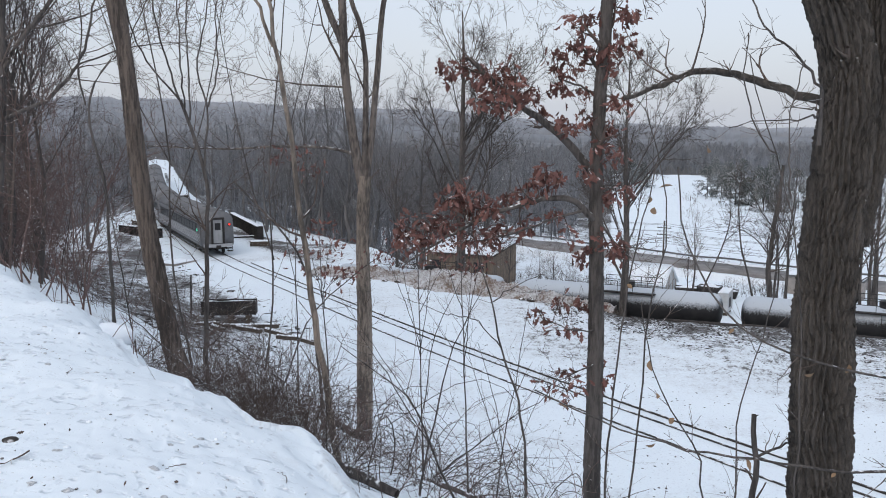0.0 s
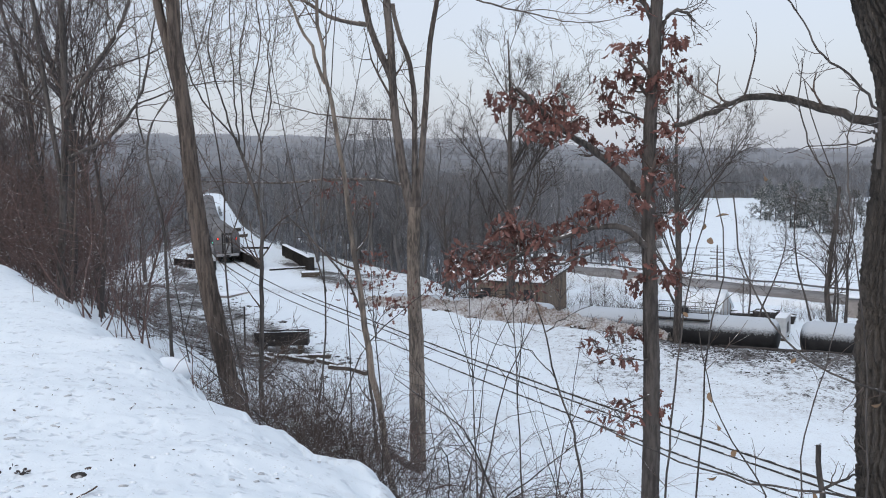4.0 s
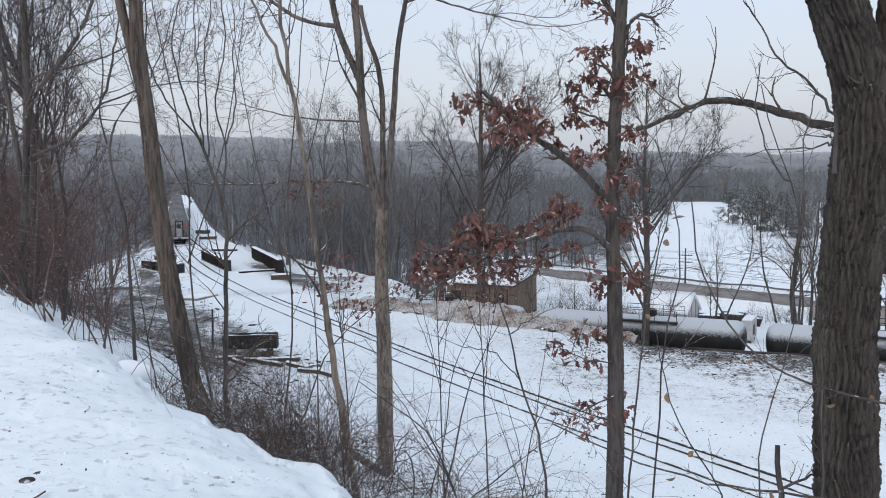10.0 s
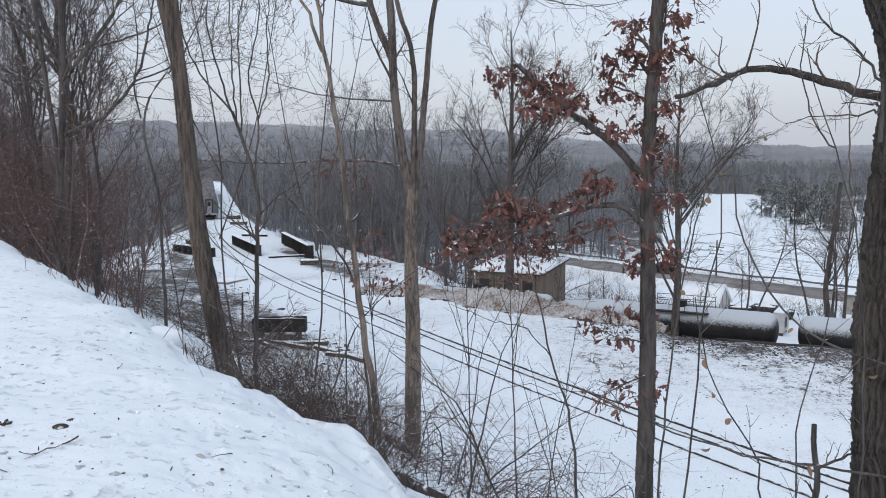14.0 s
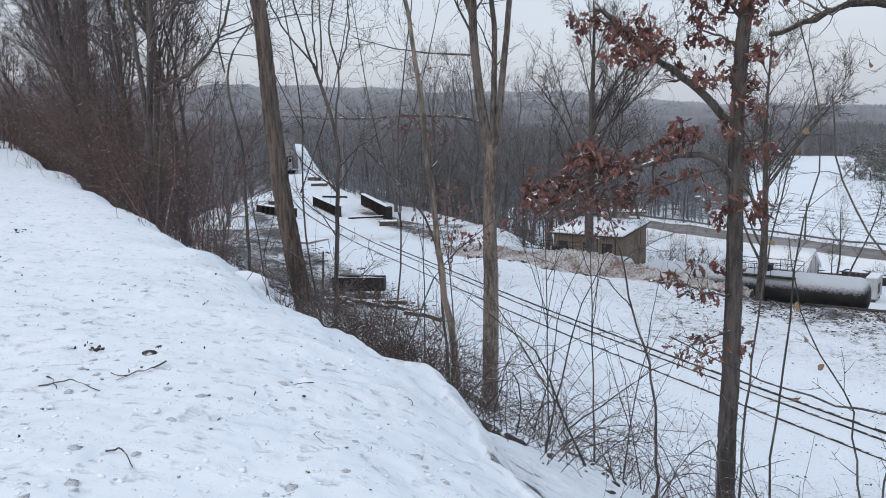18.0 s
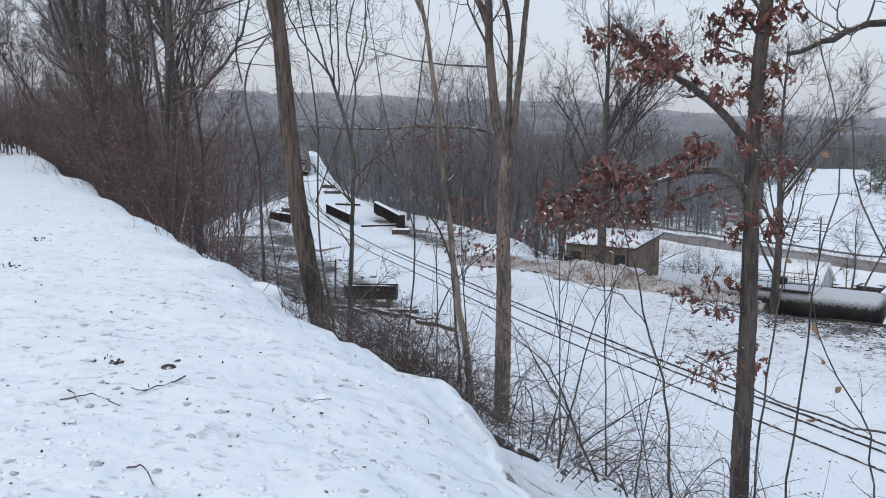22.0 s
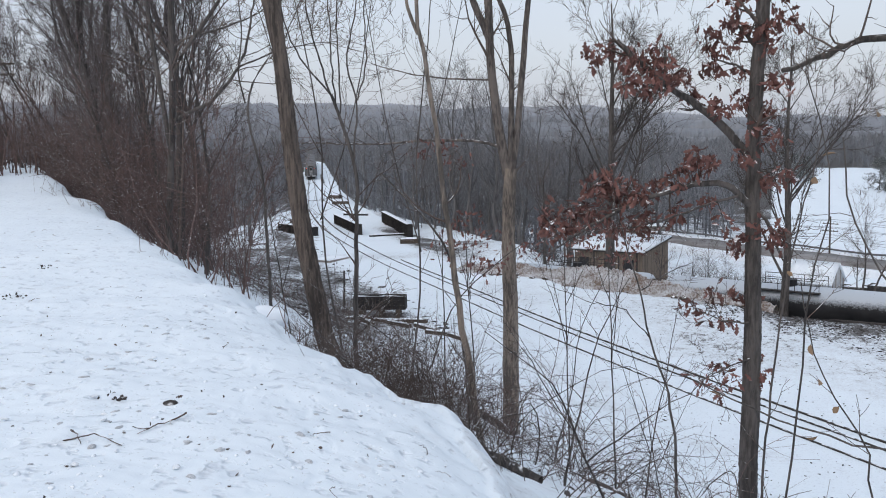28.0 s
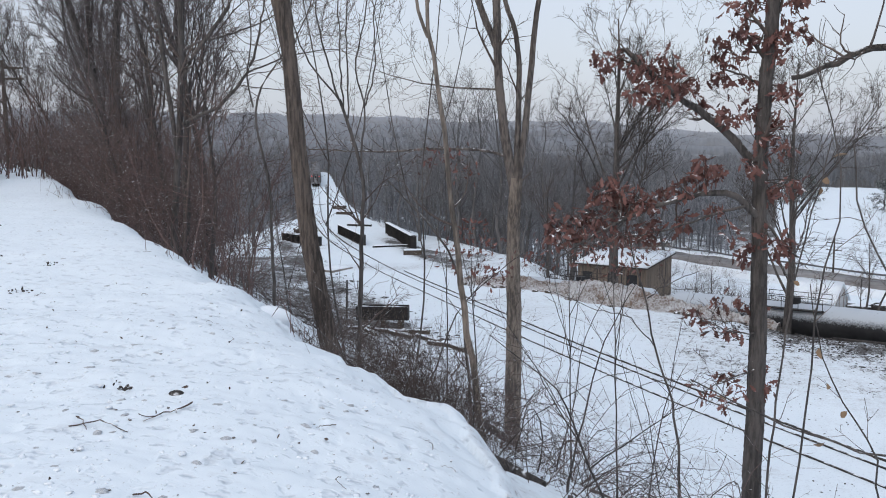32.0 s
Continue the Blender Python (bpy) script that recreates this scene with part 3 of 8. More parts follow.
def ground_z(X, Y):
    X, Y = np.asarray(X, float), np.asarray(Y, float)
    s = brink(X, Y)
    u = tank_u(X, Y)
    r = np.hypot(X, Y)
    az = np.degrees(np.arctan2(X, Y))
    # valley floor, yard and the cut of the lower track
    along = (X - TANK_A[0]) * TANK_DIR[0] + (Y - TANK_A[1]) * TANK_DIR[1]
    cut = u - np.interp(along, [-5, 8, 18], [2.4, 0.9, 0.0])
    base = -3.3 * ease(-4.6, -1.8, cut) - 6.4 * ease(10, 75, u)
    td = to_line(X, Y, TRACK[::6])
    half = np.where(td > 0, np.interp(Y, [40, 75, 95, 115, 150, 190, 260, 400], [8, 9, 17, 15, 8.0, 6.6, 6.2, 5.6]), np.interp(Y, [40, 75, 95, 115, 134, 150, 400], [8, 9, 17, 13, 7.0, 2.6, 2.2]))
    td = np.abs(td)
    base = np.maximum(base, -np.maximum(td - half, 0) * 0.55)
    base = base + waves(X, Y, 3, 16, 4) * 0.16 * ease(2.5, 9, td)
    # hills
    top = np.interp(az, [-60, -30, -14, -4, 2, 9, 14, 60], [62, 60, 52, 38, 32, 16, 8, 10])
    base = base + (top + 9) * ease(520, 1500, r) + waves(X, Y, 8, 420, 3) * 7 * ease(500, 1100, r)
    # the bank on which the camera stands
    soft = ease(9.0, 5.0, r)
    drop = 0.34 + 0.16 * soft
    plateau = 11.43 - drop * np.exp(np.minimum(s, 0) / (0.28 + 0.42 * soft)) + waves(X, Y, 5, 1.6, 4, 0.55) * 0.024 * ease(80, 20, r) - 0.03 * np.clip(waves(X, Y, 55, 0.45, 2, 0.5) - 0.6, 0, 1) * ease(40, 12, r) + 0.015 * np.clip(waves(X, Y, 57, 0.6, 2, 0.5) - 0.7, 0, 1) * ease(40, 12, r) + waves(X, Y, 6, 9, 2) * 0.05
    bank = 11.43 - drop - (0.42 - 0.09 * soft) * ease(0.0, 0.16 + 0.2 * soft, s) - 0.62 * np.maximum(s - 0.1, 0) + waves(X, Y, 7, 3.0, 4) * 0.10 * ease(0.3, 2.5, s)
    hill = np.where(s < 0, plateau, bank)
    k = 1.2
    d = np.clip((hill - base) / k, -12, 12)
    return np.where(s < 0, hill, base + k * np.log1p(np.exp(d)) - k * 0.0 * d)


def gz(x, y):
    return float(ground_z(np.array([x]), np.array([y]))[0])


# ---- ground ----
def build_ground():
    ring = [0.0]
    r = 0.8
    while r < 4200:
        ring.append(r)
        r *= 1.0065 if 2.2 < r < 13 else 1.008 if 95 < r < 430 else 1.0165
    ring = np.array(ring[1:])
    az = np.radians(np.concatenate([np.arange(-52, -24, 0.27), np.arange(-24, -11, 0.10), np.arange(-11, 44, 0.27), np.arange(44, 308, 4.0)]))
    Rr, Az = np.meshgrid(ring, az, indexing="ij")
    X, Y = Rr * np.sin(Az), Rr * np.cos(Az)
    Z = ground_z(X, Y)
    n, k = X.shape
    V = np.concatenate([np.stack([X, Y, Z], -1).reshape(-1, 3), [[0, 0, gz(0, 0)]]])
    i = np.arange(n * k).reshape(n, k)
    a, b = i[:-1], i[1:]
    Q = np.stack([a, np.roll(a, -1, 1), np.roll(b, -1, 1), b], -1).reshape(-1, 4)[:, ::-1]
    c = i[0]
    T = np.stack([np.full(k, n * k), np.roll(c, -1), c], -1)[:, ::-1]
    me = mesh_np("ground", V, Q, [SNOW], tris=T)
    # how far earth and litter show through the snow, thinned far off for haze
    x, y = V[:, 0], V[:, 1]
    s, u, td = brink(x, y), tank_u(x, y), np.abs(to_line(x, y, TRACK[::6]))
    rr = np.hypot(x, y)
    dirt_haze = 0.10 + 0.05 * waves(x, y, 21, 14, 3)
    dirt_haze = np.where((s > 0.02) & (s < 24), 0.20 + 0.17 * waves(x, y, 22, 5, 3) + 0.26 * np.exp(-np.abs(s - 0.4) / 0.5), dirt_haze)
    west = ease(-5.5, -15, x) * (s > 0) * (s < 60) * ease(24, 36, y) * ease(126, 110, y) * ease(3.5, 7, td)
    dirt_haze = np.maximum(dirt_haze, west * (0.56 + 0.13 * waves(x, y, 23, 6, 3)))
    dirt_haze = np.maximum(dirt_haze, (0.45 + 0.10 * waves(x, y, 24, 4, 4, 0.7) + 0.14 * ease(-10, -5, u)) * ease(-21.0, -10, u) * ease(8, 3, u) * ease(5, 13, x) * (rr < 150))
    dirt_haze = np.maximum(dirt_haze, (0.40 + 0.10 * waves(x, y, 31, 3, 4, 0.7)) * ease(-25, -17, u) * ease(8, 3, u) * ease(-2, 7, x) * (rr < 150))
    dirt_haze = np.maximum(dirt_haze, (0.34 + 0.08 * waves(x, y, 27, 6, 3)) * ease(-16, -7, u) * ease(2, -6, u) * ease(-16, -6, x) * ease(14, 4, x))
    cross = np.abs(y - 88 - 0.18 * (x + 20))
    dirt_haze = np.maximum(dirt_haze, (0.36 + 0.09 * waves(x, y, 28, 5, 3)) * ease(4.5, 1.5, cross) * ease(-45, -36, x) * ease(4, -4, x))
    side = to_line(x, y, TRACK[::6])
    inner = np.where(side > 0, np.interp(rr, [150, 200, 430, 470], [8, 6.2, 5.6, -4.0]), np.interp(rr, [140, 165, 430, 470], [7, 2.4, 2.2, -4.0]))
    wood = ease(92, 112, rr) * np.clip((td - inner) / (0.25 * np.abs(inner) + 0.8), 0, 1)
    azd = np.degrees(np.arctan2(x, y))
    field = ease(9.5, 12.5, azd) * ease(95, 120, rr) * ease(480, 470, rr)
    # past 420 m the wood floor pales, a painted haze made by thinning the earth
    dirt_haze = np.where(wood * (1 - field) > 0.4, 0.30 + 0.14 * waves(x, y, 25, 9, 3) + 0.50 * ease(130, 300, rr) - 0.20 * ease(420, 900, rr) + 0.22 * ease(11, 4, np.where(side > 0, td - 2.5, td)) * ease(130, 165, rr), dirt_haze)
    lanes = waves(x * 0.9 + y * 0.5, y * 0.9 - x * 0.5, 29, 18, 4, 0.6)
    dirt_haze = np.where((s > 22) & (td > 2.2) & (u < -4) & (rr < 100), np.minimum(dirt_haze + 0.03 + 0.16 * np.clip(lanes, -0.5, 1), np.maximum(dirt_haze, 0.36)), dirt_haze)
    dirt_haze = np.where(s < -0.02, 0.08 + 0.10 * waves(x, y, 26, 0.9, 4, 0.7), dirt_haze)
    at = me.attributes.new("dirt_haze", "FLOAT", "POINT")
    at.data.foreach_set("value", dirt_haze.astype(np.float32))
    ob = new("ground", me)
    return tagged(ob, "snow-covered hillside, rail yard and valley with earth showing through", "ground", kind="structure")


build_ground()


# ---- rails ----
def rail_profile():
    return [(-0.07, 0.0), (0.07, 0.0), (0.07, 0.02), (0.015, 0.05), (0.015, 0.13), (0.037, 0.14), (0.037, 0.18), (-0.037, 0.18), (-0.037, 0.14), (-0.015, 0.13), (-0.015, 0.05), (-0.07, 0.02)]


def rail_mesh(name, line, zs, mat):
    n = unit(np.gradient(line, axis=0))
    side = np.stack([n[:, 1], -n[:, 0]], 1)
    rings = [[(p[0] + q[0] * a, p[1] + q[1] * a, z + b) for a, b in rail_profile()] for p, q, z in zip(line, side, zs)]
    bm = loft(rings)
    me = bpy.data.meshes.new(name)
    bm.to_mesh(me)
    bm.free()
    me.materials.append(mat)
    return me


def offset(line, d):
    n = unit(np.gradient(line, axis=0))
    return line + np.stack([n[:, 1], -n[:, 0]], 1) * d


GAUGE = 1.66
main = thing("railway_track", Matrix(), "rusty rails of a curving track half sunk in snow", "railway track", kind="structure")
stretch_ = TRACK[40:560:2]
for sgn in (-1, 1):
    ln = offset(stretch_, sgn * GAUGE / 2)
    part("rail", rail_mesh("rail", ln, ground_z(ln[:, 0], ln[:, 1]) - 0.115 + 0.135 * ease(80, 125, ln[:, 1]), RAIL_STEEL), RAIL_STEEL, main)
spare = thing("loose_rail", Matrix(), "spare rusty rail lying beside the track in snow", "rail")
ln = offset(TRACK[50:150:2], GAUGE / 2 + 0.72)
part("rail", rail_mesh("rail", ln, ground_z(ln[:, 0], ln[:, 1]) - 0.09, RAIL_STEEL), RAIL_STEEL, spare)
siding = thing("siding_rail", Matrix(), "rails of an old siding buried in snow by the curve", "rail", group="siding rails")
ln = offset(TRACK[215:262:2], -1.9)
part("rail", rail_mesh("rail", ln, ground_z(ln[:, 0], ln[:, 1]) - 0.05, RAIL_STEEL), RAIL_STEEL, siding)
siding2 = thing("siding_rail", Matrix(), "long stack of rails lying along the track on snow", "rail", group="siding rails")
for d in (3.0, 3.25, 3.5):
    ln = offset(TRACK[296:352:2], d)
    part("rail", rail_mesh("rail", ln, ground_z(ln[:, 0], ln[:, 1]) + 0.05 + 0.14 * (d > 3.1), STEEL_DARK), STEEL_DARK, siding2)

lower = thing("lower_track", Matrix(), "rails of the lower siding under the tank cars", "railway track", kind="structure")
tl = np.array([TANK_A + TANK_DIR * d + np.array([0.456, 0.89]) * 2.4 for d in np.arange(-40, 75, 4.0)])
for sgn in (-1, 1):
    ln = offset(tl, sgn * 0.72)
    part("rail", rail_mesh("rail", ln, np.full(len(ln), TANK_RAIL_Z - 0.18), RAIL_STEEL), RAIL_STEEL, lower)
front = thing("ballast_kerb", Matrix(), "dark timber baulk along the snowy ballast edge", "timber")
ln = np.array([TANK_A + TANK_DIR * d + np.array([0.456, 0.89]) * -4.3 for d in np.arange(14, 48, 1.5)])
rings = [[(x + 0.08 * a, y, z + b) for a, b in ((-1, -0.2), (1, -0.2), (1, 0.05), (-1, 0.05))] for (x, y), z in zip(ln, ground_z(ln[:, 0], ln[:, 1]) + 0.08)]
part("timber", loft(rings), TIE_DARK, front)


# ---- coaches ----
COACH_LEN, COACH_GAP, WIDTH, FLOOR = 25.4, 0.7, 3.15, 1.25


def body_section(x, inset=0.0):
    """Cross-section of the coach at x along it: straight sides, then a round roof."""
    w = WIDTH / 2 - inset
    pts = [(-w * 0.96, 0.95), (-w, 1.25), (-w, 2.2), (-w * 0.985, 3.0), (-w * 0.93, 3.45), (-w * 0.78, 3.85), (-w * 0.52, 4.12), (-w * 0.2, 4.24)]
    pts = pts + [(-a, b) for a, b in reversed(pts)]
    return [(x, a, b - inset * 0.6 * (b > 3.2)) for a, b in pts]


def build_coach(tail):
    c = thing("passenger_coach", Matrix(), "grey stainless passenger coach with dark window band" + (" and red tail markers" if tail else ""), "train car", group="coaches of the train")
    bm = loft([body_section(0.0, 0.16), body_section(0.12, 0.05), body_section(0.35), body_section(COACH_LEN - 0.35), body_section(COACH_LEN - 0.12, 0.05), body_section(COACH_LEN, 0.16)])
    part("body", bm, STAINLESS, c)
    # roof skin a little proud, with vents
    arc = [(-1.50, 3.35), (-1.43, 3.62), (-1.22, 3.90), (-0.85, 4.13), (-0.4, 4.25), (0, 4.285), (0.4, 4.25), (0.85, 4.13), (1.22, 3.90), (1.43, 3.62), (1.50, 3.35)]
    part("roof", loft([[(x, a, b) for a, b in arc] for x in (0.15, 6, 12.7, 19, COACH_LEN - 0.15)]), ROOF_GREY, c, "soot-grey rounded roof")
    for x in (5.2, 20.4):
        v = boxes((x - 0.35, -0.3, 4.2, x + 0.35, 0.3, 4.36), bevel=0.04)
        part("roof_vent", v, ROOF_GREY, c)
    for sgn in (-1, 1):
        y = sgn * WIDTH / 2
        band = boxes((1.9, min(y, y + sgn * 0.012), 2.18, COACH_LEN - 1.9, max(y, y + sgn * 0.012), 2.98))
        band_ob = part("window_band", band, TANK_BLACK, c)
        for j in range(14):
            x = 2.4 + j * 1.5
            part("window", boxes((x, min(y, y + sgn * 0.022), 2.28, x + 1.25, max(y, y + sgn * 0.022), 2.88)), GLASS_DARK, band_ob)
        flute = bmesh.new()
        for z in (1.32, 1.45, 1.58, 1.71, 1.84, 1.97):
            box(flute, 0.6, min(y, y + sgn * 0.03), z, COACH_LEN - 0.6, max(y, y + sgn * 0.03), z + 0.06)
        part("side_fluting", flute, STAINLESS_BRIGHT, c)
        for x in (0.75, COACH_LEN - 1.65):
            part("side_door", boxes((x, min(y, y + sgn * 0.02), 1.25, x + 0.9, max(y, y + sgn * 0.02), 3.2)), ROOF_GREY, c)
    for x0 in (0.0, COACH_LEN):
        sg = -1 if x0 == 0 else 1
        part("gangway_frame", boxes((min(x0, x0 + sg * 0.18), -0.62, 1.15, max(x0, x0 + sg * 0.18), -0.46, 3.45), (min(x0, x0 + sg * 0.18), 0.46, 1.15, max(x0, x0 + sg * 0.18), 0.62, 3.45), (min(x0, x0 + sg * 0.18), -0.62, 3.45, max(x0, x0 + sg * 0.18), 0.62, 3.62)), TRUCK_BLACK, c)
        d = part("end_door", boxes((min(x0, x0 + sg * 0.06), -0.42, 1.2, max(x0, x0 + sg * 0.06), 0.42, 3.4), bevel=0.015), PALE_DOOR, c, "pale end door with a dark window")
        part("door_window", boxes((min(x0, x0 + sg * 0.08), -0.26, 2.45, max(x0, x0 + sg * 0.08), 0.26, 3.1)), GLASS_DARK, d)
        part("buffer_beam", boxes((min(x0 - sg * 0.1, x0 + sg * 0.2), -1.35, 0.82, max(x0 - sg * 0.1, x0 + sg * 0.2), 1.35, 1.12), bevel=0.02), STAINLESS_BRIGHT, c)
        cp = cyl(bmesh.new(), (x0 - sg * 0.3, 0, 0.85), (x0 + sg * 0.33, 0, 0.85), 0.13, seg=8)
        box(cp, min(x0 + sg * 0.2, x0 + sg * 0.38), -0.2, 0.7, max(x0 + sg * 0.2, x0 + sg * 0.38), 0.2, 1.0)
        part("coupler", cp, TRUCK_BLACK, c)
        for y in (-1.15, 1.15):
            part("corner_step", boxes((min(x0 - sg * 0.4, x0 + sg * 0.02), y - 0.22, 0.35, max(x0 - sg * 0.4, x0 + sg * 0.02), y + 0.22, 0.42), (min(x0 - sg * 0.4, x0 + sg * 0.02), y - 0.22, 0.62, max(x0 - sg * 0.4, x0 + sg * 0.02), y + 0.22, 0.68), (min(x0 - sg * 0.06, x0), y - 0.24, 0.35, max(x0 - sg * 0.06, x0), y - 0.2, 0.9), (min(x0 - sg * 0.06, x0), y + 0.2, 0.35, max(x0 - sg * 0.06, x0), y + 0.24, 0.9)), TRUCK_BLACK, c)
    if tail:
        for y in (-1.08, 1.08):
            mk = part("marker_lamp", cyl(bmesh.new(), (-0.13, y, 2.95), (0.05, y, 2.95), 0.14, seg=12), TRUCK_BLACK, c)
            part("lens", cyl(bmesh.new(), (-0.17, y, 2.95), (-0.12, y, 2.95), 0.085, seg=12), RED_GLOW, mk, "lit red lens")
        for y in (1.60,):
            part("side_lamp", boxes((1.5, y - 0.03, 2.3, 1.68, y + 0.03, 2.48)), GREEN_GLOW, c, "small green door lamp")
    # bogies and underframe boxes
    part("underframe", boxes((4.9, -1.3, 0.5, 10.5, 1.3, 0.98), (11.3, -1.3, 0.55, 14.6, 1.3, 0.98), (15.4, -1.25, 0.5, 20.4, 1.25, 0.98), bevel=0.03), TRUCK_BLACK, c)
    for xc in (3.0, COACH_LEN - 3.0):
        bg = part("bogie", boxes((xc - 1.7, -1.15, 0.42, xc + 1.7, -0.98, 0.75), (xc - 1.7, 0.98, 0.42, xc + 1.7, 1.15, 0.75), (xc - 0.3, -1.0, 0.5, xc + 0.3, 1.0, 0.9)), TRUCK_BLACK, c)
        for dx in (-1.25, 1.25):
            w = cyl(bmesh.new(), (xc + dx, -0.90, 0.46), (xc + dx, -0.76, 0.46), 0.46, seg=20)
            cyl(w, (xc + dx, 0.76, 0.46), (xc + dx, 0.90, 0.46), 0.46, seg=20)
            cyl(w, (xc + dx, -0.8, 0.46), (xc + dx, 0.8, 0.46), 0.09, seg=8)
            part("wheelset", w, TRUCK_BLACK, bg)
    return c


SIZE = 1.12
coach_tail = build_coach(True)
coach_mid = build_coach(False)
coach_tail.scale = coach_mid.scale = (SIZE, SIZE, SIZE)
COACHES = [coach_tail, coach_mid] + [copy_thing(coach_mid, Matrix()) for _ in range(3)]
TRAIN_S0 = float(TRACK_S[np.argmin(np.hypot(TRACK[:, 0] + 25.2, TRACK[:, 1] - 92.6))])


def on_track(s):
    x, y = np.interp(s, TRACK_S, TRACK[:, 0]), np.interp(s, TRACK_S, TRACK[:, 1])
    return Vector((x, y, 0.08))


def coach_pose(s):
    """The coach's rear end at s metres along the track; its bogies follow the rails."""
    a, b = on_track(s + 3.0 * SIZE), on_track(s + (COACH_LEN - 3.0) * SIZE)
    d = (b - a).normalized()
    return Matrix.Translation(a - d * 3.0 * SIZE) @ pose(0, 0, 0, 0, 0, math.degrees(math.atan2(d.y, d.x)))


# ---- tank cars ----
def build_tank_car():
    """Origin on the rail at the car's left end; the car runs along +x."""
    L, r, zc, pc = 16.8, 1.32, 2.58, 9.6
    c = thing("tank_car", Matrix(), "black railway tank car with snow lying along its top", "tank car", group="row of tank cars")
    rings = []
    for x, f_ in ((0.0, 0.05), (0.04, 0.45), (0.16, 0.75), (0.38, 0.93), (0.7, 1.0), (L * 0.33, 1.0), (L * 0.66, 1.0), (L - 0.7, 1.0), (L - 0.38, 0.93), (L - 0.16, 0.75), (L - 0.04, 0.45), (L, 0.05)):
        rings.append([(x, r * f_ * math.sin(a), zc + r * f_ * math.cos(a)) for a in np.linspace(0, 2 * math.pi, 40, endpoint=False)])
    part("tank", loft(rings), TANK_SNOWY, c, "black tank shell dusted with snow on top")
    part("centre_sill", boxes((-0.55, -0.3, 0.85, L + 0.55, 0.3, 1.2), bevel=0.02), TRUCK_BLACK, c)
    for x in (1.6, L - 1.6):
        part("saddle", boxes((x - 0.35, -1.2, 1.0, x + 0.35, 1.2, 1.62)), TRUCK_BLACK, c)
    # dome, platform and rails
    dome = cyl(bmesh.new(), (pc, 0, zc + r - 0.1), (pc, 0, zc + r + 0.42), 0.42, seg=16)
    part("dome", dome, TANK_BLACK, c)
    pf = part("platform", boxes((pc - 2.3, -1.36, zc + r - 0.36, pc + 2.3, -0.75, zc + r - 0.28), (pc - 2.3, 0.75, zc + r - 0.36, pc + 2.3, 1.36, zc + r - 0.28)), TRUCK_BLACK, c)
    for y in (-1.42, 1.34):
        rl = bmesh.new()
        for h in (0.28, 0.62):
            cyl(rl, (pc - 2.3, y, zc + r + h), (pc + 2.3, y, zc + r + h), 0.025, seg=6)
        for dx in (-2.3, -0.6, 0.6, 2.3):
            cyl(rl, (pc + dx, y, zc + r - 0.35), (pc + dx, y, zc + r + 0.62), 0.025, seg=6)
        part("guard_rail", rl, TRUCK_BLACK, pf)
    ld = bmesh.new()
    for x in (pc - 0.22, pc + 0.22):
        cyl(ld, (x, -1.42, 0.9), (x, -1.42, zc + r - 0.3), 0.025, seg=6)
    for z in np.arange(1.0, 4.0, 0.32):
        cyl(ld, (pc - 0.22, -1.42, z), (pc + 0.22, -1.42, z), 0.018, seg=6)
    part("ladder", ld, TRUCK_BLACK, c)
    for x0, sg in ((0.0, -1), (L, 1)):
        bx = min(x0 + sg * 0.1, x0 + sg * 0.5)
        part("end_platform", boxes((bx, -1.4, 1.05, bx + 0.4, 1.4, 1.13)), TRUCK_BLACK, c)
        cp = cyl(bmesh.new(), (x0 + sg * 0.4, 0, 0.9), (x0 + sg * 0.72, 0, 0.9), 0.14, seg=8)
        part("coupler", cp, TRUCK_BLACK, c)
    for xc in (1.8, L - 1.8):
        bg = part("bogie", boxes((xc - 1.3, -1.1, 0.4, xc + 1.3, -0.92, 0.7), (xc - 1.3, 0.92, 0.4, xc + 1.3, 1.1, 0.7), (xc - 0.3, -1.0, 0.5, xc + 0.3, 1.0, 0.85)), TRUCK_BLACK, c)
        for dx in (-0.9, 0.9):
            w = cyl(bmesh.new(), (xc + dx, -0.8, 0.46), (xc + dx, -0.68, 0.46), 0.46, seg=16)
            cyl(w, (xc + dx, 0.68, 0.46), (xc + dx, 0.8, 0.46), 0.46, seg=16)
            part("wheelset", w, TRUCK_BLACK, bg)
    return c


def tank_pose(d):
    p = TANK_A + TANK_DIR * d + np.array([0.456, 0.89]) * 2.4
    return Matrix.Translation((p[0], p[1], TANK_RAIL_Z)) @ pose(0, 0, 0, 0, 0, math.degrees(math.atan2(TANK_DIR[1], TANK_DIR[0])))


tank = build_tank_car()
tank.matrix_world = tank_pose(0.1)
for d in (-18.0, 18.3, 36.4, 54.5):
    copy_thing(tank, tank_pose(d))


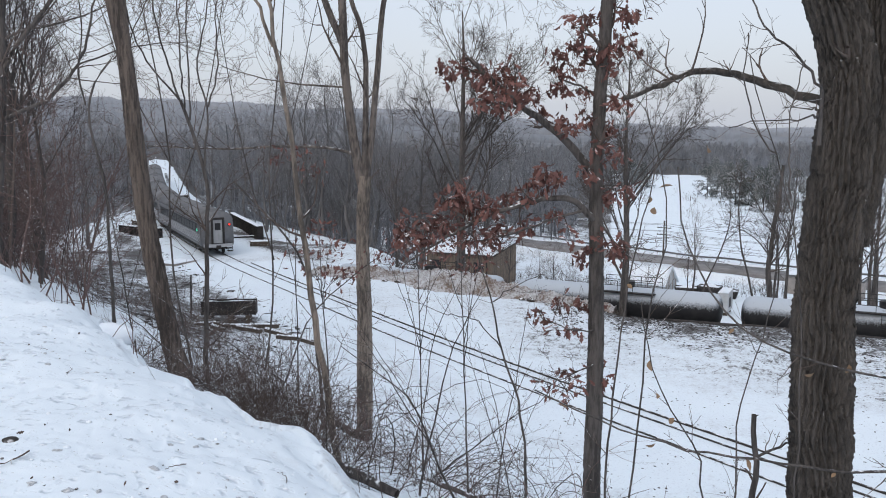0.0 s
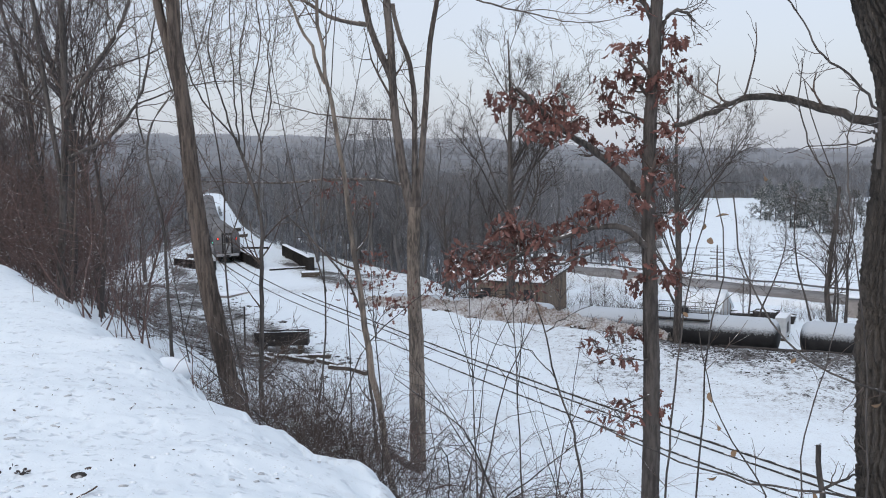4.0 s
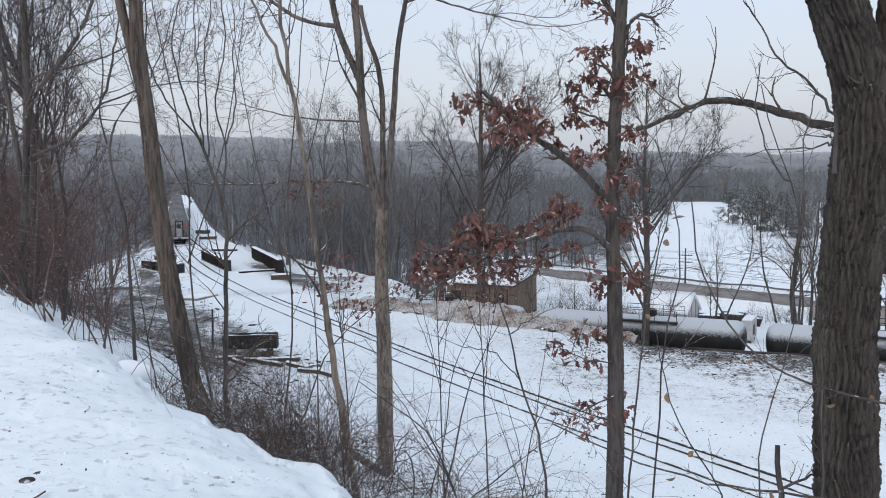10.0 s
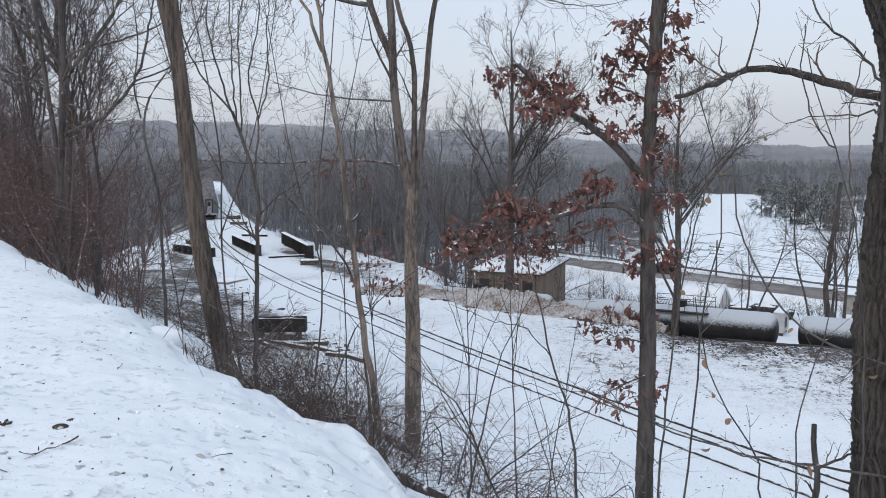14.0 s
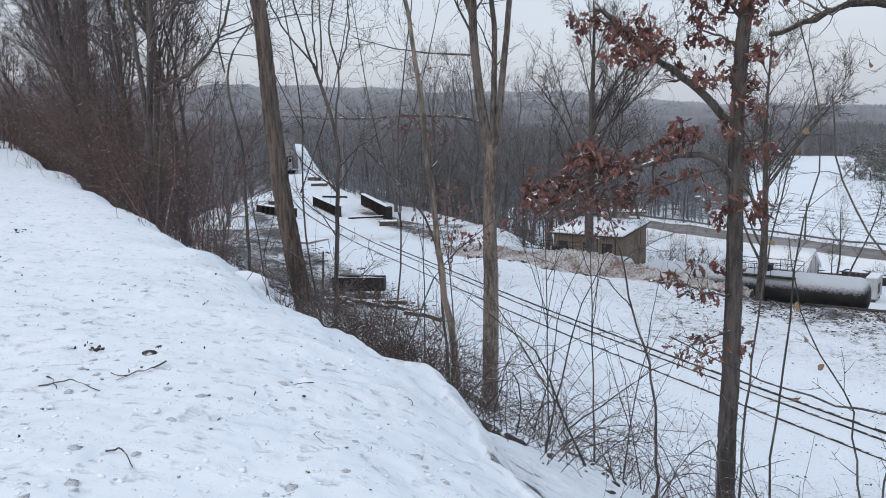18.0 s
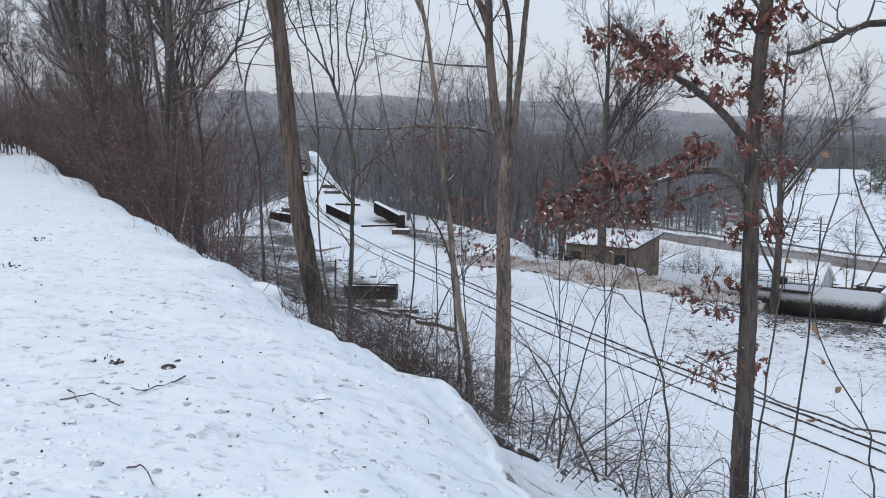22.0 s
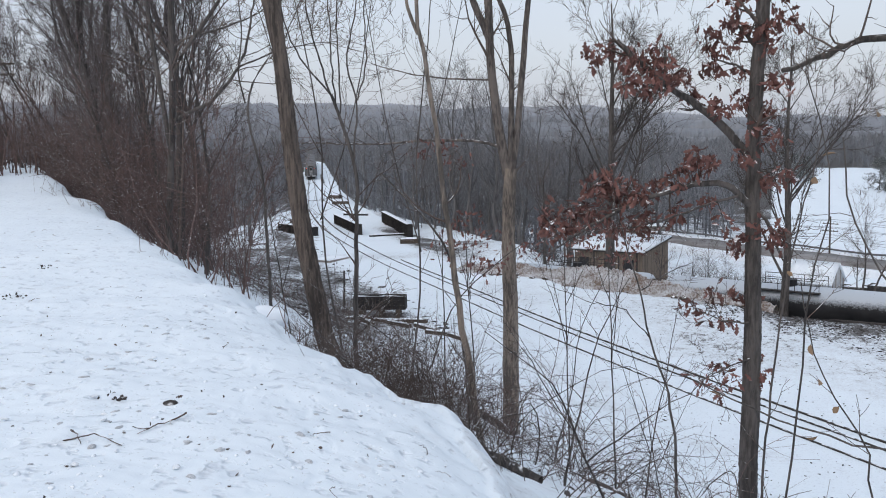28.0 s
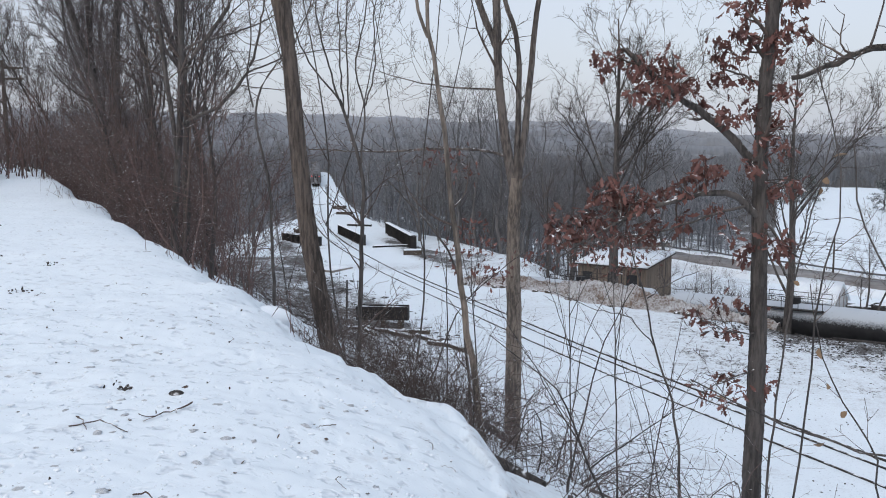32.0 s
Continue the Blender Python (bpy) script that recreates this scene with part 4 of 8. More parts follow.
# ---- scrap steel and timber about the yard ----
def girder(name, label, a, b, height, width=0.5, lift=0.0, group=""):
    """A plate girder from a to b on the ground: web, flanges, stiffeners and the snow on top."""
    a, b = Vector((*a, 0)), Vector((*b, 0))
    L = (b - a).length
    d = (b - a).normalized()
    za = min(gz(a.x, a.y), gz(b.x, b.y)) + lift
    g = thing(name, Matrix.Translation((a.x, a.y, za)) @ pose(0, 0, 0, 0, 0, math.degrees(math.atan2(d.y, d.x))), label, "steel girder", group)
    part("web", boxes((0, -0.02, 0.05, L, 0.02, height - 0.04)), STEEL_DARK, g)
    for z in (0.0, height - 0.05):
        part("flange", boxes((-0.02, -width / 2, z, L + 0.02, width / 2, z + 0.05), bevel=0.008), STEEL_DARK, g)
    n = max(3, int(L / 1.1))
    for i in range(n + 1):
        x = 0.06 + (L - 0.12) * i / n
        part("stiffener", boxes((x - 0.012, -width / 2 + 0.03, 0.05, x + 0.012, width / 2 - 0.03, height - 0.05)), STEEL_DARK, g)
    rows = [[(x, y * (width / 2 - 0.03), height + (0.004 if abs(y) == 1 else 0.09 + 0.02 * math.sin(x * 2.7 + y))) for y in (-1, -0.6, 0.6, 1)] for x in np.linspace(0.03, L - 0.03, 14)]
    part("snow_cap", loft(rows, close=False, cap=False), SNOWCAP, g)
    return g


girder("plate_girder", "black steel plate girder lying on snow by the track", (-37.2, 121.0), (-29.6, 106.6), 1.35, 0.7, group="yard girders")
girder("plate_girder", "long black plate girder at the edge of the embankment", (-30.0, 121.4), (-22.2, 103.2), 1.7, 0.8, group="yard girders")
girder("plate_girder", "short black girder off-cut half buried in snow", (-42.0, 110.9), (-35.3, 105.6), 1.15, 1.0, group="yard girders")
girder("plate_girder", "low black steel beam lying across the snow", (-27.8, 104.4), (-23.2, 106.4), 0.25, 0.25, group="yard girders")
girder("plate_girder", "low black steel beam lying across the snow", (-39.7, 133.4), (-35.4, 132.5), 0.3, 0.4, group="yard girders")


def tie_stack(name, label, x, y, turn, nx, nz, L=2.6, w=0.24, h=0.18, mat=TIE_WOOD, cat="timber stack"):
    """Sleepers in courses, each laid a little askew, with snow on the top course."""
    rng = random.Random(int(x * 10 + y))
    t = thing(name, Matrix.Translation((x, y, gz(x, y) - 0.03)) @ pose(0, 0, 0, 0, 0, turn), label, cat)
    me = bpy.data.meshes.new("sleeper")
    bm = boxes((-L / 2, -w / 2, 0, L / 2, w / 2, h), bevel=0.012)
    bm.to_mesh(me)
    bm.free()
    me.materials.append(mat)
    for k in range(nz):
        for i in range(nx):
            o = new("sleeper", me)
            o.parent = t
            o.matrix_basis = pose(rng.uniform(-0.06, 0.06), (i - (nx - 1) / 2) * (w + 0.03), k * (h + 0.004), 0, 0, rng.uniform(-1.5, 1.5))
    wd = nx * (w + 0.03) / 2
    rows = [[(xx, yy * wd, nz * (h + 0.004) + (0.0 if abs(yy) == 1 else 0.07 + 0.02 * math.sin(5 * xx + 3 * yy))) for yy in (-1, -0.7, 0, 0.7, 1)] for xx in np.linspace(-L / 2 + 0.05, L / 2 - 0.05, 8)]
    part("snow_cap", loft(rows, close=False, cap=False), SNOWCAP, t)
    return t


tie_stack("sleeper_stack", "dark stacked sleepers with snow on top beside the track", -52.2, 170, -20, 5, 4)
tie_stack("sleeper_stack", "low stack of dark sleepers on the snowy embankment", -47.2, 156.8, 10, 6, 3, 3.0)
tie_stack("sleeper_stack", "dark stack of old sleepers at the girder's end", -21.3, 98.3, 12, 5, 3, 2.1)
tie_stack("sleeper_stack", "dark block of sleepers behind the leaning tree", -39.6, 112.0, 30, 6, 9, 2.6)

# black steel trough on blocks at the foot of the slope
tr_ = thing("steel_trough", Matrix.Translation((-14.6, 57.3, gz(-14.6, 57.3) - 0.05)) @ pose(0, 0, 0, 0, 0, 4), "black ribbed steel trough dusted with snow at the slope's foot", "steel trough")
part("side_plate", boxes((-1.82, -0.45, 0.6, 1.82, -0.41, 1.55)), STEEL_DARK, tr_)
part("side_plate", boxes((-1.82, 0.41, 0.6, 1.82, 0.45, 1.55)), STEEL_DARK, tr_)
part("floor_plate", boxes((-1.82, -0.41, 0.6, 1.82, 0.41, 0.64)), STEEL_DARK, tr_)
for x in (-1.84, 1.80):
    part("end_plate", boxes((x, -0.41, 0.6, x + 0.04, 0.41, 1.5)), STEEL_DARK, tr_)
for x in (-1.79, -0.9, 0, 0.9, 1.79):
    part("rib", boxes((x - 0.03, -0.50, 0.57, x + 0.03, -0.452, 1.58)), STEEL_DARK, tr_)
for z in (0.85, 1.2, 1.5):
    part("slat", boxes((-1.82, -0.49, z, 1.82, -0.452, z + 0.05)), STEEL_DARK, tr_)
for x in (-1.3, 0.1, 1.3):
    part("block", boxes((x - 0.15, -0.55, 0, x + 0.15, 0.55, 0.3), bevel=0.01), TIE_WOOD, tr_)
    part("block", boxes((x - 0.16, -0.5, 0.304, x + 0.14, 0.5, 0.6), bevel=0.01), TIE_WOOD, tr_)
part("snow_cap", loft([[(x, y * 0.4, 0.70 + (0.0 if abs(y) == 1 else 0.75 + 0.04 * math.sin(3 * x))) for y in (-1, -0.95, 0, 0.95, 1)] for x in np.linspace(-1.76, 1.76, 8)], close=False, cap=False), SNOWCAP, tr_)
for (x, y, a, L) in ((-13.6, 55.2, -8, 2.6), (-12.6, 54.2, -34, 2.2), (-10.6, 53.6, -42, 2.6), (-8.6, 51.6, -46, 2.4), (-15.4, 54.4, 14, 1.8), (-11.9, 55.6, -3, 2.0), (-9.6, 52.2, -20, 1.8), (-14.4, 53.2, -50, 1.6)):
    t = thing("old_beam", Matrix.Translation((x, y, gz(x, y) - 0.02)) @ pose(0, 0, 0, 0, 0, a), "weathered dark timber beam lying in snow", "timber beam", "old beams")
    part("beam", boxes((-L / 2, -0.13, 0.02, L / 2, 0.13, 0.27), bevel=0.015), TIE_WOOD, t)
    part("snow_cap", loft([[(xx, yy * 0.12, 0.272 + (0.0 if abs(yy) == 1 else 0.05 + 0.02 * math.sin(4 * xx))) for yy in (-1, -0.5, 0.5, 1)] for xx in np.linspace(-L / 2 + 0.05, L / 2 - 0.3, 7)], close=False, cap=False), SNOWCAP, t)


slab = thing("concrete_slab", Matrix.Translation((-26.9, 85.2, gz(-26.9, 85.2) - 0.06)) @ pose(0, 0, 0, 0, 0, -24), "pale concrete slab dusted with snow beside the track", "concrete slab")
part("slab_body", boxes((-1.25, -1.6, 0, 1.25, 1.6, 0.22), bevel=0.02), CONCRETE, slab)
part("snow_cap", boxes((-1.2, -1.55, 0.223, 1.15, 1.5, 0.28), bevel=0.02), SNOWCAP, slab)
post_ = thing("timber_post", Matrix.Translation((-17.74, 58.93, gz(-17.74, 58.93) - 0.3)) @ pose(0, 0, 0, 0, 2, 0), "thin dark timber post standing by the steel trough", "post")
part("post_shaft", cyl(bmesh.new(), (0, 0, 0), (0, 0, 3.1), 0.08, 0.06, 8), TIE_DARK, post_)


# ---- tan spoil heap along the edge of the yard ----
def heap(name, label, pts, mat, seed):
    rng = np.random.RandomState(seed)
    p = np.array(pts, float)
    n, k = 300, 44
    q = np.stack([np.interp(np.linspace(0, len(p) - 1, n), range(len(p)), p[:, i]) for i in range(4)], 1)
    d = unit(np.gradient(q[:, :2], axis=0))
    side = np.stack([d[:, 1], -d[:, 0]], 1)
    w = np.linspace(-1, 1, k)
    X = q[:, 0, None] + side[:, 0, None] * w * q[:, 3, None]
    Y = q[:, 1, None] + side[:, 1, None] * w * q[:, 3, None]
    prof = np.cos(w * np.pi / 2) ** 1.3
    Z = ground_z(X, Y)
    lump = waves(X, Y, seed, 3.2, 4, 0.5)
    V = np.stack([X, Y, Z * (1 - prof)[None] + q[:, 2, None] * prof[None] * (1 + 0.30 * lump) + prof[None] * (0.16 * waves(X, Y, seed + 1, 1.1, 4, 0.65) + 0.07 * waves(X, Y, seed + 2, 0.35, 3, 0.7)) - 0.08 * (np.abs(w) > 0.99)[None]], -1).reshape(-1, 3)
    i = np.arange(n * k).reshape(n, k)
    Q = np.stack([i[:-1, :-1], i[:-1, 1:], i[1:, 1:], i[1:, :-1]], -1).reshape(-1, 4)[:, ::-1]
    t = thing(name, Matrix(), label, "spoil heap")
    part("earth_bank", mesh_np("earth_bank", V, Q, [mat]), mat, t)
    return t


berm = heap("earth_berm", "long tan earth heap patched with snow at the yard edge", [(-12, 79.5, 0.3, 1.8), (-7, 77.0, 0.7, 2.2), (-3.0, 74.6, 0.7, 2.0), (0.2, 72.6, 1.35, 2.4), (3.2, 70.6, 1.0, 2.4), (6.4, 68.0, 0.6, 2.1), (9.6, 65.2, 0.35, 1.8), (13, 62.6, 0.1, 1.0)], TAN_EARTH, 31)
SPOIL_CLODS = np.random.RandomState(12)


def clods(name, label, n, place, size, mat, category, group=""):
    """Lumps, each a small rough stone or clod of its own."""
    me_list = []
    for j in range(4):
        rr = np.random.RandomState(100 + j)
        bm = bmesh.new()
        bmesh.ops.create_icosphere(bm, subdivisions=1, radius=1.0)
        for v in bm.verts:
            v.co *= rr.uniform(0.6, 1.2)
            v.co.z *= 0.5
        me = bpy.data.meshes.new(name)
        bm.to_mesh(me)
        bm.free()
        me.materials.append(mat)
        me.shade_smooth()
        me_list.append(me)
    for i in range(n):
        x, y, z, s = place(i)
        s = s * size
        o = new(name, me_list[i % 4])
        o.matrix_world = Matrix.Translation((x, y, z)) @ pose(0, 0, 0, 0, 0, (i * 77) % 360) @ Matrix.Diagonal((s, s * 0.8, s * 0.8, 1))
        tagged(o, label, category, group)


def berm_spot(i):
    a, b = ((-12, 79.5), (-6, 76.3), (0.2, 72.6), (6.4, 68.0), (11, 64))[i % 4:i % 4 + 2]
    u = SPOIL_CLODS.uniform(0, 1)
    x, y = a[0] + (b[0] - a[0]) * u + SPOIL_CLODS.normal(-0.6, 0.7), a[1] + (b[1] - a[1]) * u + SPOIL_CLODS.normal(-1.6, 0.6)
    return x, y, gz(x, y) + 0.08, SPOIL_CLODS.uniform(0.4, 1.0)


for i in range(56):
    x, y, z, sc = berm_spot(i)
    bm = bmesh.new()
    bmesh.ops.create_icosphere(bm, subdivisions=1, radius=0.30 * sc)
    for v in bm.verts:
        v.co = Vector((v.co.x * 1.3 + x, v.co.y + y, v.co.z * 0.55 + z)) + Vector(SPOIL_CLODS.normal(0, 0.05 * sc, 3))
    part("clod", bm, TIE_WOOD if i % 3 else TAN_EARTH, berm)


# ---- shed, white hangar tent, road, poles ----
def plank_shed():
    """A long low shed whose single roof slope rises away from the yard."""
    z0 = -4.1
    a, b = Vector((-1.8, 95.0, z0)), Vector((5.35, 91.5, z0))
    t = thing("plank_shed", Matrix.Translation(a) @ pose(0, 0, 0, 0, 0, math.degrees(math.atan2(b.y - a.y, b.x - a.x))), "low weathered plank shed with a snowy single-pitch roof", "shed")
    L, W = (b - a).length, 7.2
    H, K = 3.75, 4.55
    wl = part("front_wall", boxes((0, 0, 0, L, 0.15, H)), SIDING, t)
    for i in range(36):
        x = 0.02 + i * (L - 0.04) / 36
        part("plank", boxes((x, -0.025 - 0.006 * (i % 3), 0.02, x + (L - 0.04) / 36 - 0.02, -0.001, H - 0.02)), SIDING, wl)
    for x in (0.0, L - 0.15):
        sw = part("side_wall", loft([[(x + d, 0.152, 0), (x + d, W - 0.152, 0), (x + d, W - 0.152, K - 0.02), (x + d, 0.152, H + 0.01)] for d in (0, 0.15)]), SIDING, t)
        for i in range(24):
            y = 0.17 + i * (W - 0.34) / 24
            top = H + (K - H) * y / W
            xo = x - 0.024 if x == 0 else x + 0.151
            part("plank", boxes((xo, y, 0.02, xo + 0.02 + 0.005 * (i % 3), y + (W - 0.34) / 24 - 0.02, top - 0.05)), SIDING, sw)
    part("back_wall", boxes((0, W - 0.15, 0, L, W, K - 0.03)), SIDING, t)
    part("roof_slope", loft([[(x, -0.4, H + 0.0), (x, W + 0.4, K + 0.05), (x, W + 0.4, K + 0.17), (x, -0.4, H + 0.12)] for x in (-0.35, L + 0.35)]), TIE_DARK, t, "dark eaves board under the snow")
    part("roof_snow", loft([[(x, -0.34, H + 0.13), (x, W + 0.3, K + 0.18), (x, W + 0.28, K + 0.33 + 0.03 * math.sin(x)), (x, -0.3, H + 0.27 + 0.03 * math.sin(x * 1.7))] for x in np.linspace(-0.3, L + 0.3, 12)]), SNOWCAP, t)
    for x in (0.6, 3.6, 5.8):
        part("doorway", boxes((x, -0.05, 0.1, x + 1.2, -0.042, H - 0.75)), TANK_BLACK, wl, "dark open doorway")
    for x in (2.3, 5.2, 7.3):
        part("post", boxes((x, -0.09, 0, x + 0.14, -0.046, H)), TIE_DARK, wl)


plank_shed()


def white_tent():
    x0, y0 = 23.0, 105.0
    z0 = gz(x0, y0) - 0.1
    t = thing("storage_tent", Matrix.Translation((x0, y0, z0)) @ pose(0, 0, 0, 0, 0, -38), "white sheeted storage shed with a snowy roof", "shed")
    L, W, H, rise = 5.0, 3.6, 0.95, 2.05
    part("front_wall", boxes((0, 0, 0, L, 0.08, H)), WHITE_SHEET, t)
    part("back_wall", boxes((0, W - 0.08, 0, L, W, H)), WHITE_SHEET, t)
    for x in (0.0, L - 0.08):
        part("gable", loft([[(x + d, 0.08, 0), (x + d, W - 0.08, 0), (x + d, W - 0.08, H), (x + d, W / 2, H + rise - 0.1), (x + d, 0.08, H)] for d in (0, 0.08)]), WHITE_SHEET, t)
    for ya, yb, za, zb in ((-0.25, W / 2, H - 0.28, H + rise), (W / 2, W + 0.25, H + rise, H - 0.28)):
        part("roof_slope", loft([[(x, ya, za), (x, (ya + yb) / 2, (za + zb) / 2 + 0.10), (x, yb, zb), (x, yb, zb + 0.16), (x, (ya + yb) / 2, (za + zb) / 2 + 0.27), (x, ya, za + 0.14)] for x in np.linspace(-0.2, L + 0.2, 8)]), SNOWCAP, t, "snow-covered roof slope")
    for y in (0.35, 1.2, 2.4, 3.25):
        part("post", boxes((L + 0.002, y - 0.06, 0, L + 0.07, y + 0.06, H + rise * (1 - abs(y - W / 2) / (W / 2)) - 0.12)), CONCRETE, t)


white_tent()

ROAD = smooth_path(np.array([(150, 20), (92, 84), (53.7, 126.5), (42.8, 137.8), (27.5, 154), (16.3, 168), (-10, 200), (-60, 262)], float), 2.0, 20)


def road_strip(name, lo, hi, lift, mat, label, w=None, crown=0.0):
    a, b = offset(ROAD, lo), offset(ROAD, hi)
    n = len(ROAD)
    zz = ground_z(ROAD[:, 0], ROAD[:, 1]) + 0.9
    V = np.concatenate([np.c_[a, zz + lift], np.c_[b, zz + lift], np.c_[a, zz + lift - 1.6], np.c_[b, zz + lift - 1.6]])
    i = np.arange(n - 1)
    Q = np.concatenate([np.stack([p + i, q + i, q + i + 1, p + i + 1], -1) for p, q in ((0, n), (n, 3 * n), (2 * n, 0))])
    ob = new(name, mesh_np(name, V, Q, [mat], smooth=False))
    return tagged(ob, label, "road", kind="structure")


road_strip("road", -5.2, 5.2, 0.0, ASPHALT, "slushy grey two-lane road crossing the valley")
for d in (-6.1, 6.1):
    road_strip("road_verge", d - 0.9, d + 0.9, 0.18, SNOWCAP, "ploughed snow verge along the road")


def guard_rail():
    g = thing("guard_rail", Matrix(), "grey road guard rail on posts along the verge", "guard rail")
    ln = offset(ROAD, 6.0)[8:110]
    zz = ground_z(ln[:, 0], ln[:, 1]) + 1.0
    rings = [[(x, y, z + h) for h in (0.45, 0.75)] for (x, y), z in zip(ln, zz)]
    b2 = [[(x + 0.06, y + 0.06, z + h) for h in (0.75, 0.45)] for (x, y), z in zip(ln, zz)]
    part("beam", loft([r + s for r, s in zip(rings, b2)]), ROOF_GREY, g)
    for (x, y), z in list(zip(ln, zz))[::2]:
        part("post", boxes((x - 0.06, y + 0.08, z - 0.9, x + 0.06, y + 0.2, z + 0.75)), CONCRETE, g)


guard_rail()


def low_sheds():
    """Plain grey roofs beyond the road."""
    for (x, y, a, L, W, H) in ((8.4, 181, 6, 7.0, 4, 2.0), (46, 112, -35, 9, 3, 2.6)):
        z0 = gz(x, y) - 0.2
        t = thing("low_shed", Matrix.Translation((x, y, z0)) @ pose(0, 0, 0, 0, 0, a), "low grey shed with a snowy roof near the road", "shed")
        part("wall", boxes((0, 0, 0, L, 0.2, H)), CONCRETE, t)
        part("wall", boxes((0, W - 0.2, 0, L, W, H)), CONCRETE, t)
        part("wall", boxes((0, 0.2, 0, 0.2, W - 0.2, H)), CONCRETE, t)
        part("wall", boxes((L - 0.2, 0.2, 0, L, W - 0.2, H)), CONCRETE, t)
        part("roof", boxes((-0.3, -0.3, H, L + 0.3, W + 0.3, H + 0.15)), ROOF_GREY, t)
        part("roof_snow", boxes((-0.2, -0.2, H + 0.152, L + 0.2, W + 0.2, H + 0.35), bevel=0.06), SNOWCAP, t)


low_sheds()


def utility_pole(x, y, h, arms, turn, label):
    z0 = gz(x, y) - 0.4
    t = thing("utility_pole", Matrix.Translation((x, y, z0)) @ pose(0, 0, 0, 0, 0, turn), label, "utility pole", "utility poles")
    part("pole", cyl(bmesh.new(), (0, 0, 0), (0, 0, h + 0.4), 0.17, 0.11, 10), POLE_WOOD, t)
    for dz in arms:
        arm = part("crossarm", boxes((-1.3, -0.06, h - dz, 1.3, 0.06, h - dz + 0.13)), POLE_WOOD, t)
        for xx in (-1.15, -0.55, 0.55, 1.15):
            part("insulator", cyl(bmesh.new(), (xx, 0, h - dz + 0.13), (xx, 0, h - dz + 0.33), 0.05, seg=8), CONCRETE, arm)
    return t


def wire(a, b, sag, label="thin overhead wire between poles"):
    pts = [(a[0] + (b[0] - a[0]) * s, a[1] + (b[1] - a[1]) * s, a[2] + (b[2] - a[2]) * s - sag * 4 * s * (1 - s)) for s in np.linspace(0, 1, 16)]
    P, R = axis(pts, (0.022, 0.022), 16)
    tagged(new("overhead_wire", tubes("overhead_wire", [(P, R, 4)], CABLE)), label, "wire", "overhead wires")


P1 = (39.0, 149.3)
utility_pole(*P1, 7.2, (0.9, 2.1), -38, "weathered utility pole with two crossarms beside the road")
P2 = (75.0, 118.0)
utility_pole(*P2, 7.2, (0.9, 2.1), -38, "weathered utility pole with two crossarms beside the road")
P3 = (8.0, 190.0)
utility_pole(*P3, 7.2, (0.9, 2.1), -38, "weathered utility pole with two crossarms beside the road")
for (a, b) in ((P1, P2), (P3, P1)):
    for off, dz in ((-1.1, 0.0), (1.1, 0.0), (-0.6, 1.2), (0.6, 1.2), (0, 2.4), (0, 2.9), (0, 3.3)):
        wire((a[0] + off * 0.75, a[1] + off * 0.6, gz(*a) + 6.6 - dz), (b[0] + off * 0.75, b[1] + off * 0.6, gz(*b) + 6.6 - dz), 0.9)
utility_pole(-52.5, 215.0, 13.5, (0.4,), 60, "dark pole with one crossarm among the woods")
end_pole = utility_pole(-39.0, 51.8, 18.7 - gz(-39.0, 51.8), (0.2, 0.9), 20, "dark utility pole with two crossarms and a transformer")
can = cyl(bmesh.new(), (-0.42, 0, 18.7 - gz(-39.0, 51.8) - 1.9), (-0.42, 0, 18.7 - gz(-39.0, 51.8) - 1.1), 0.2, seg=12)
part("transformer", can, CONCRETE, end_pole, "grey transformer can")


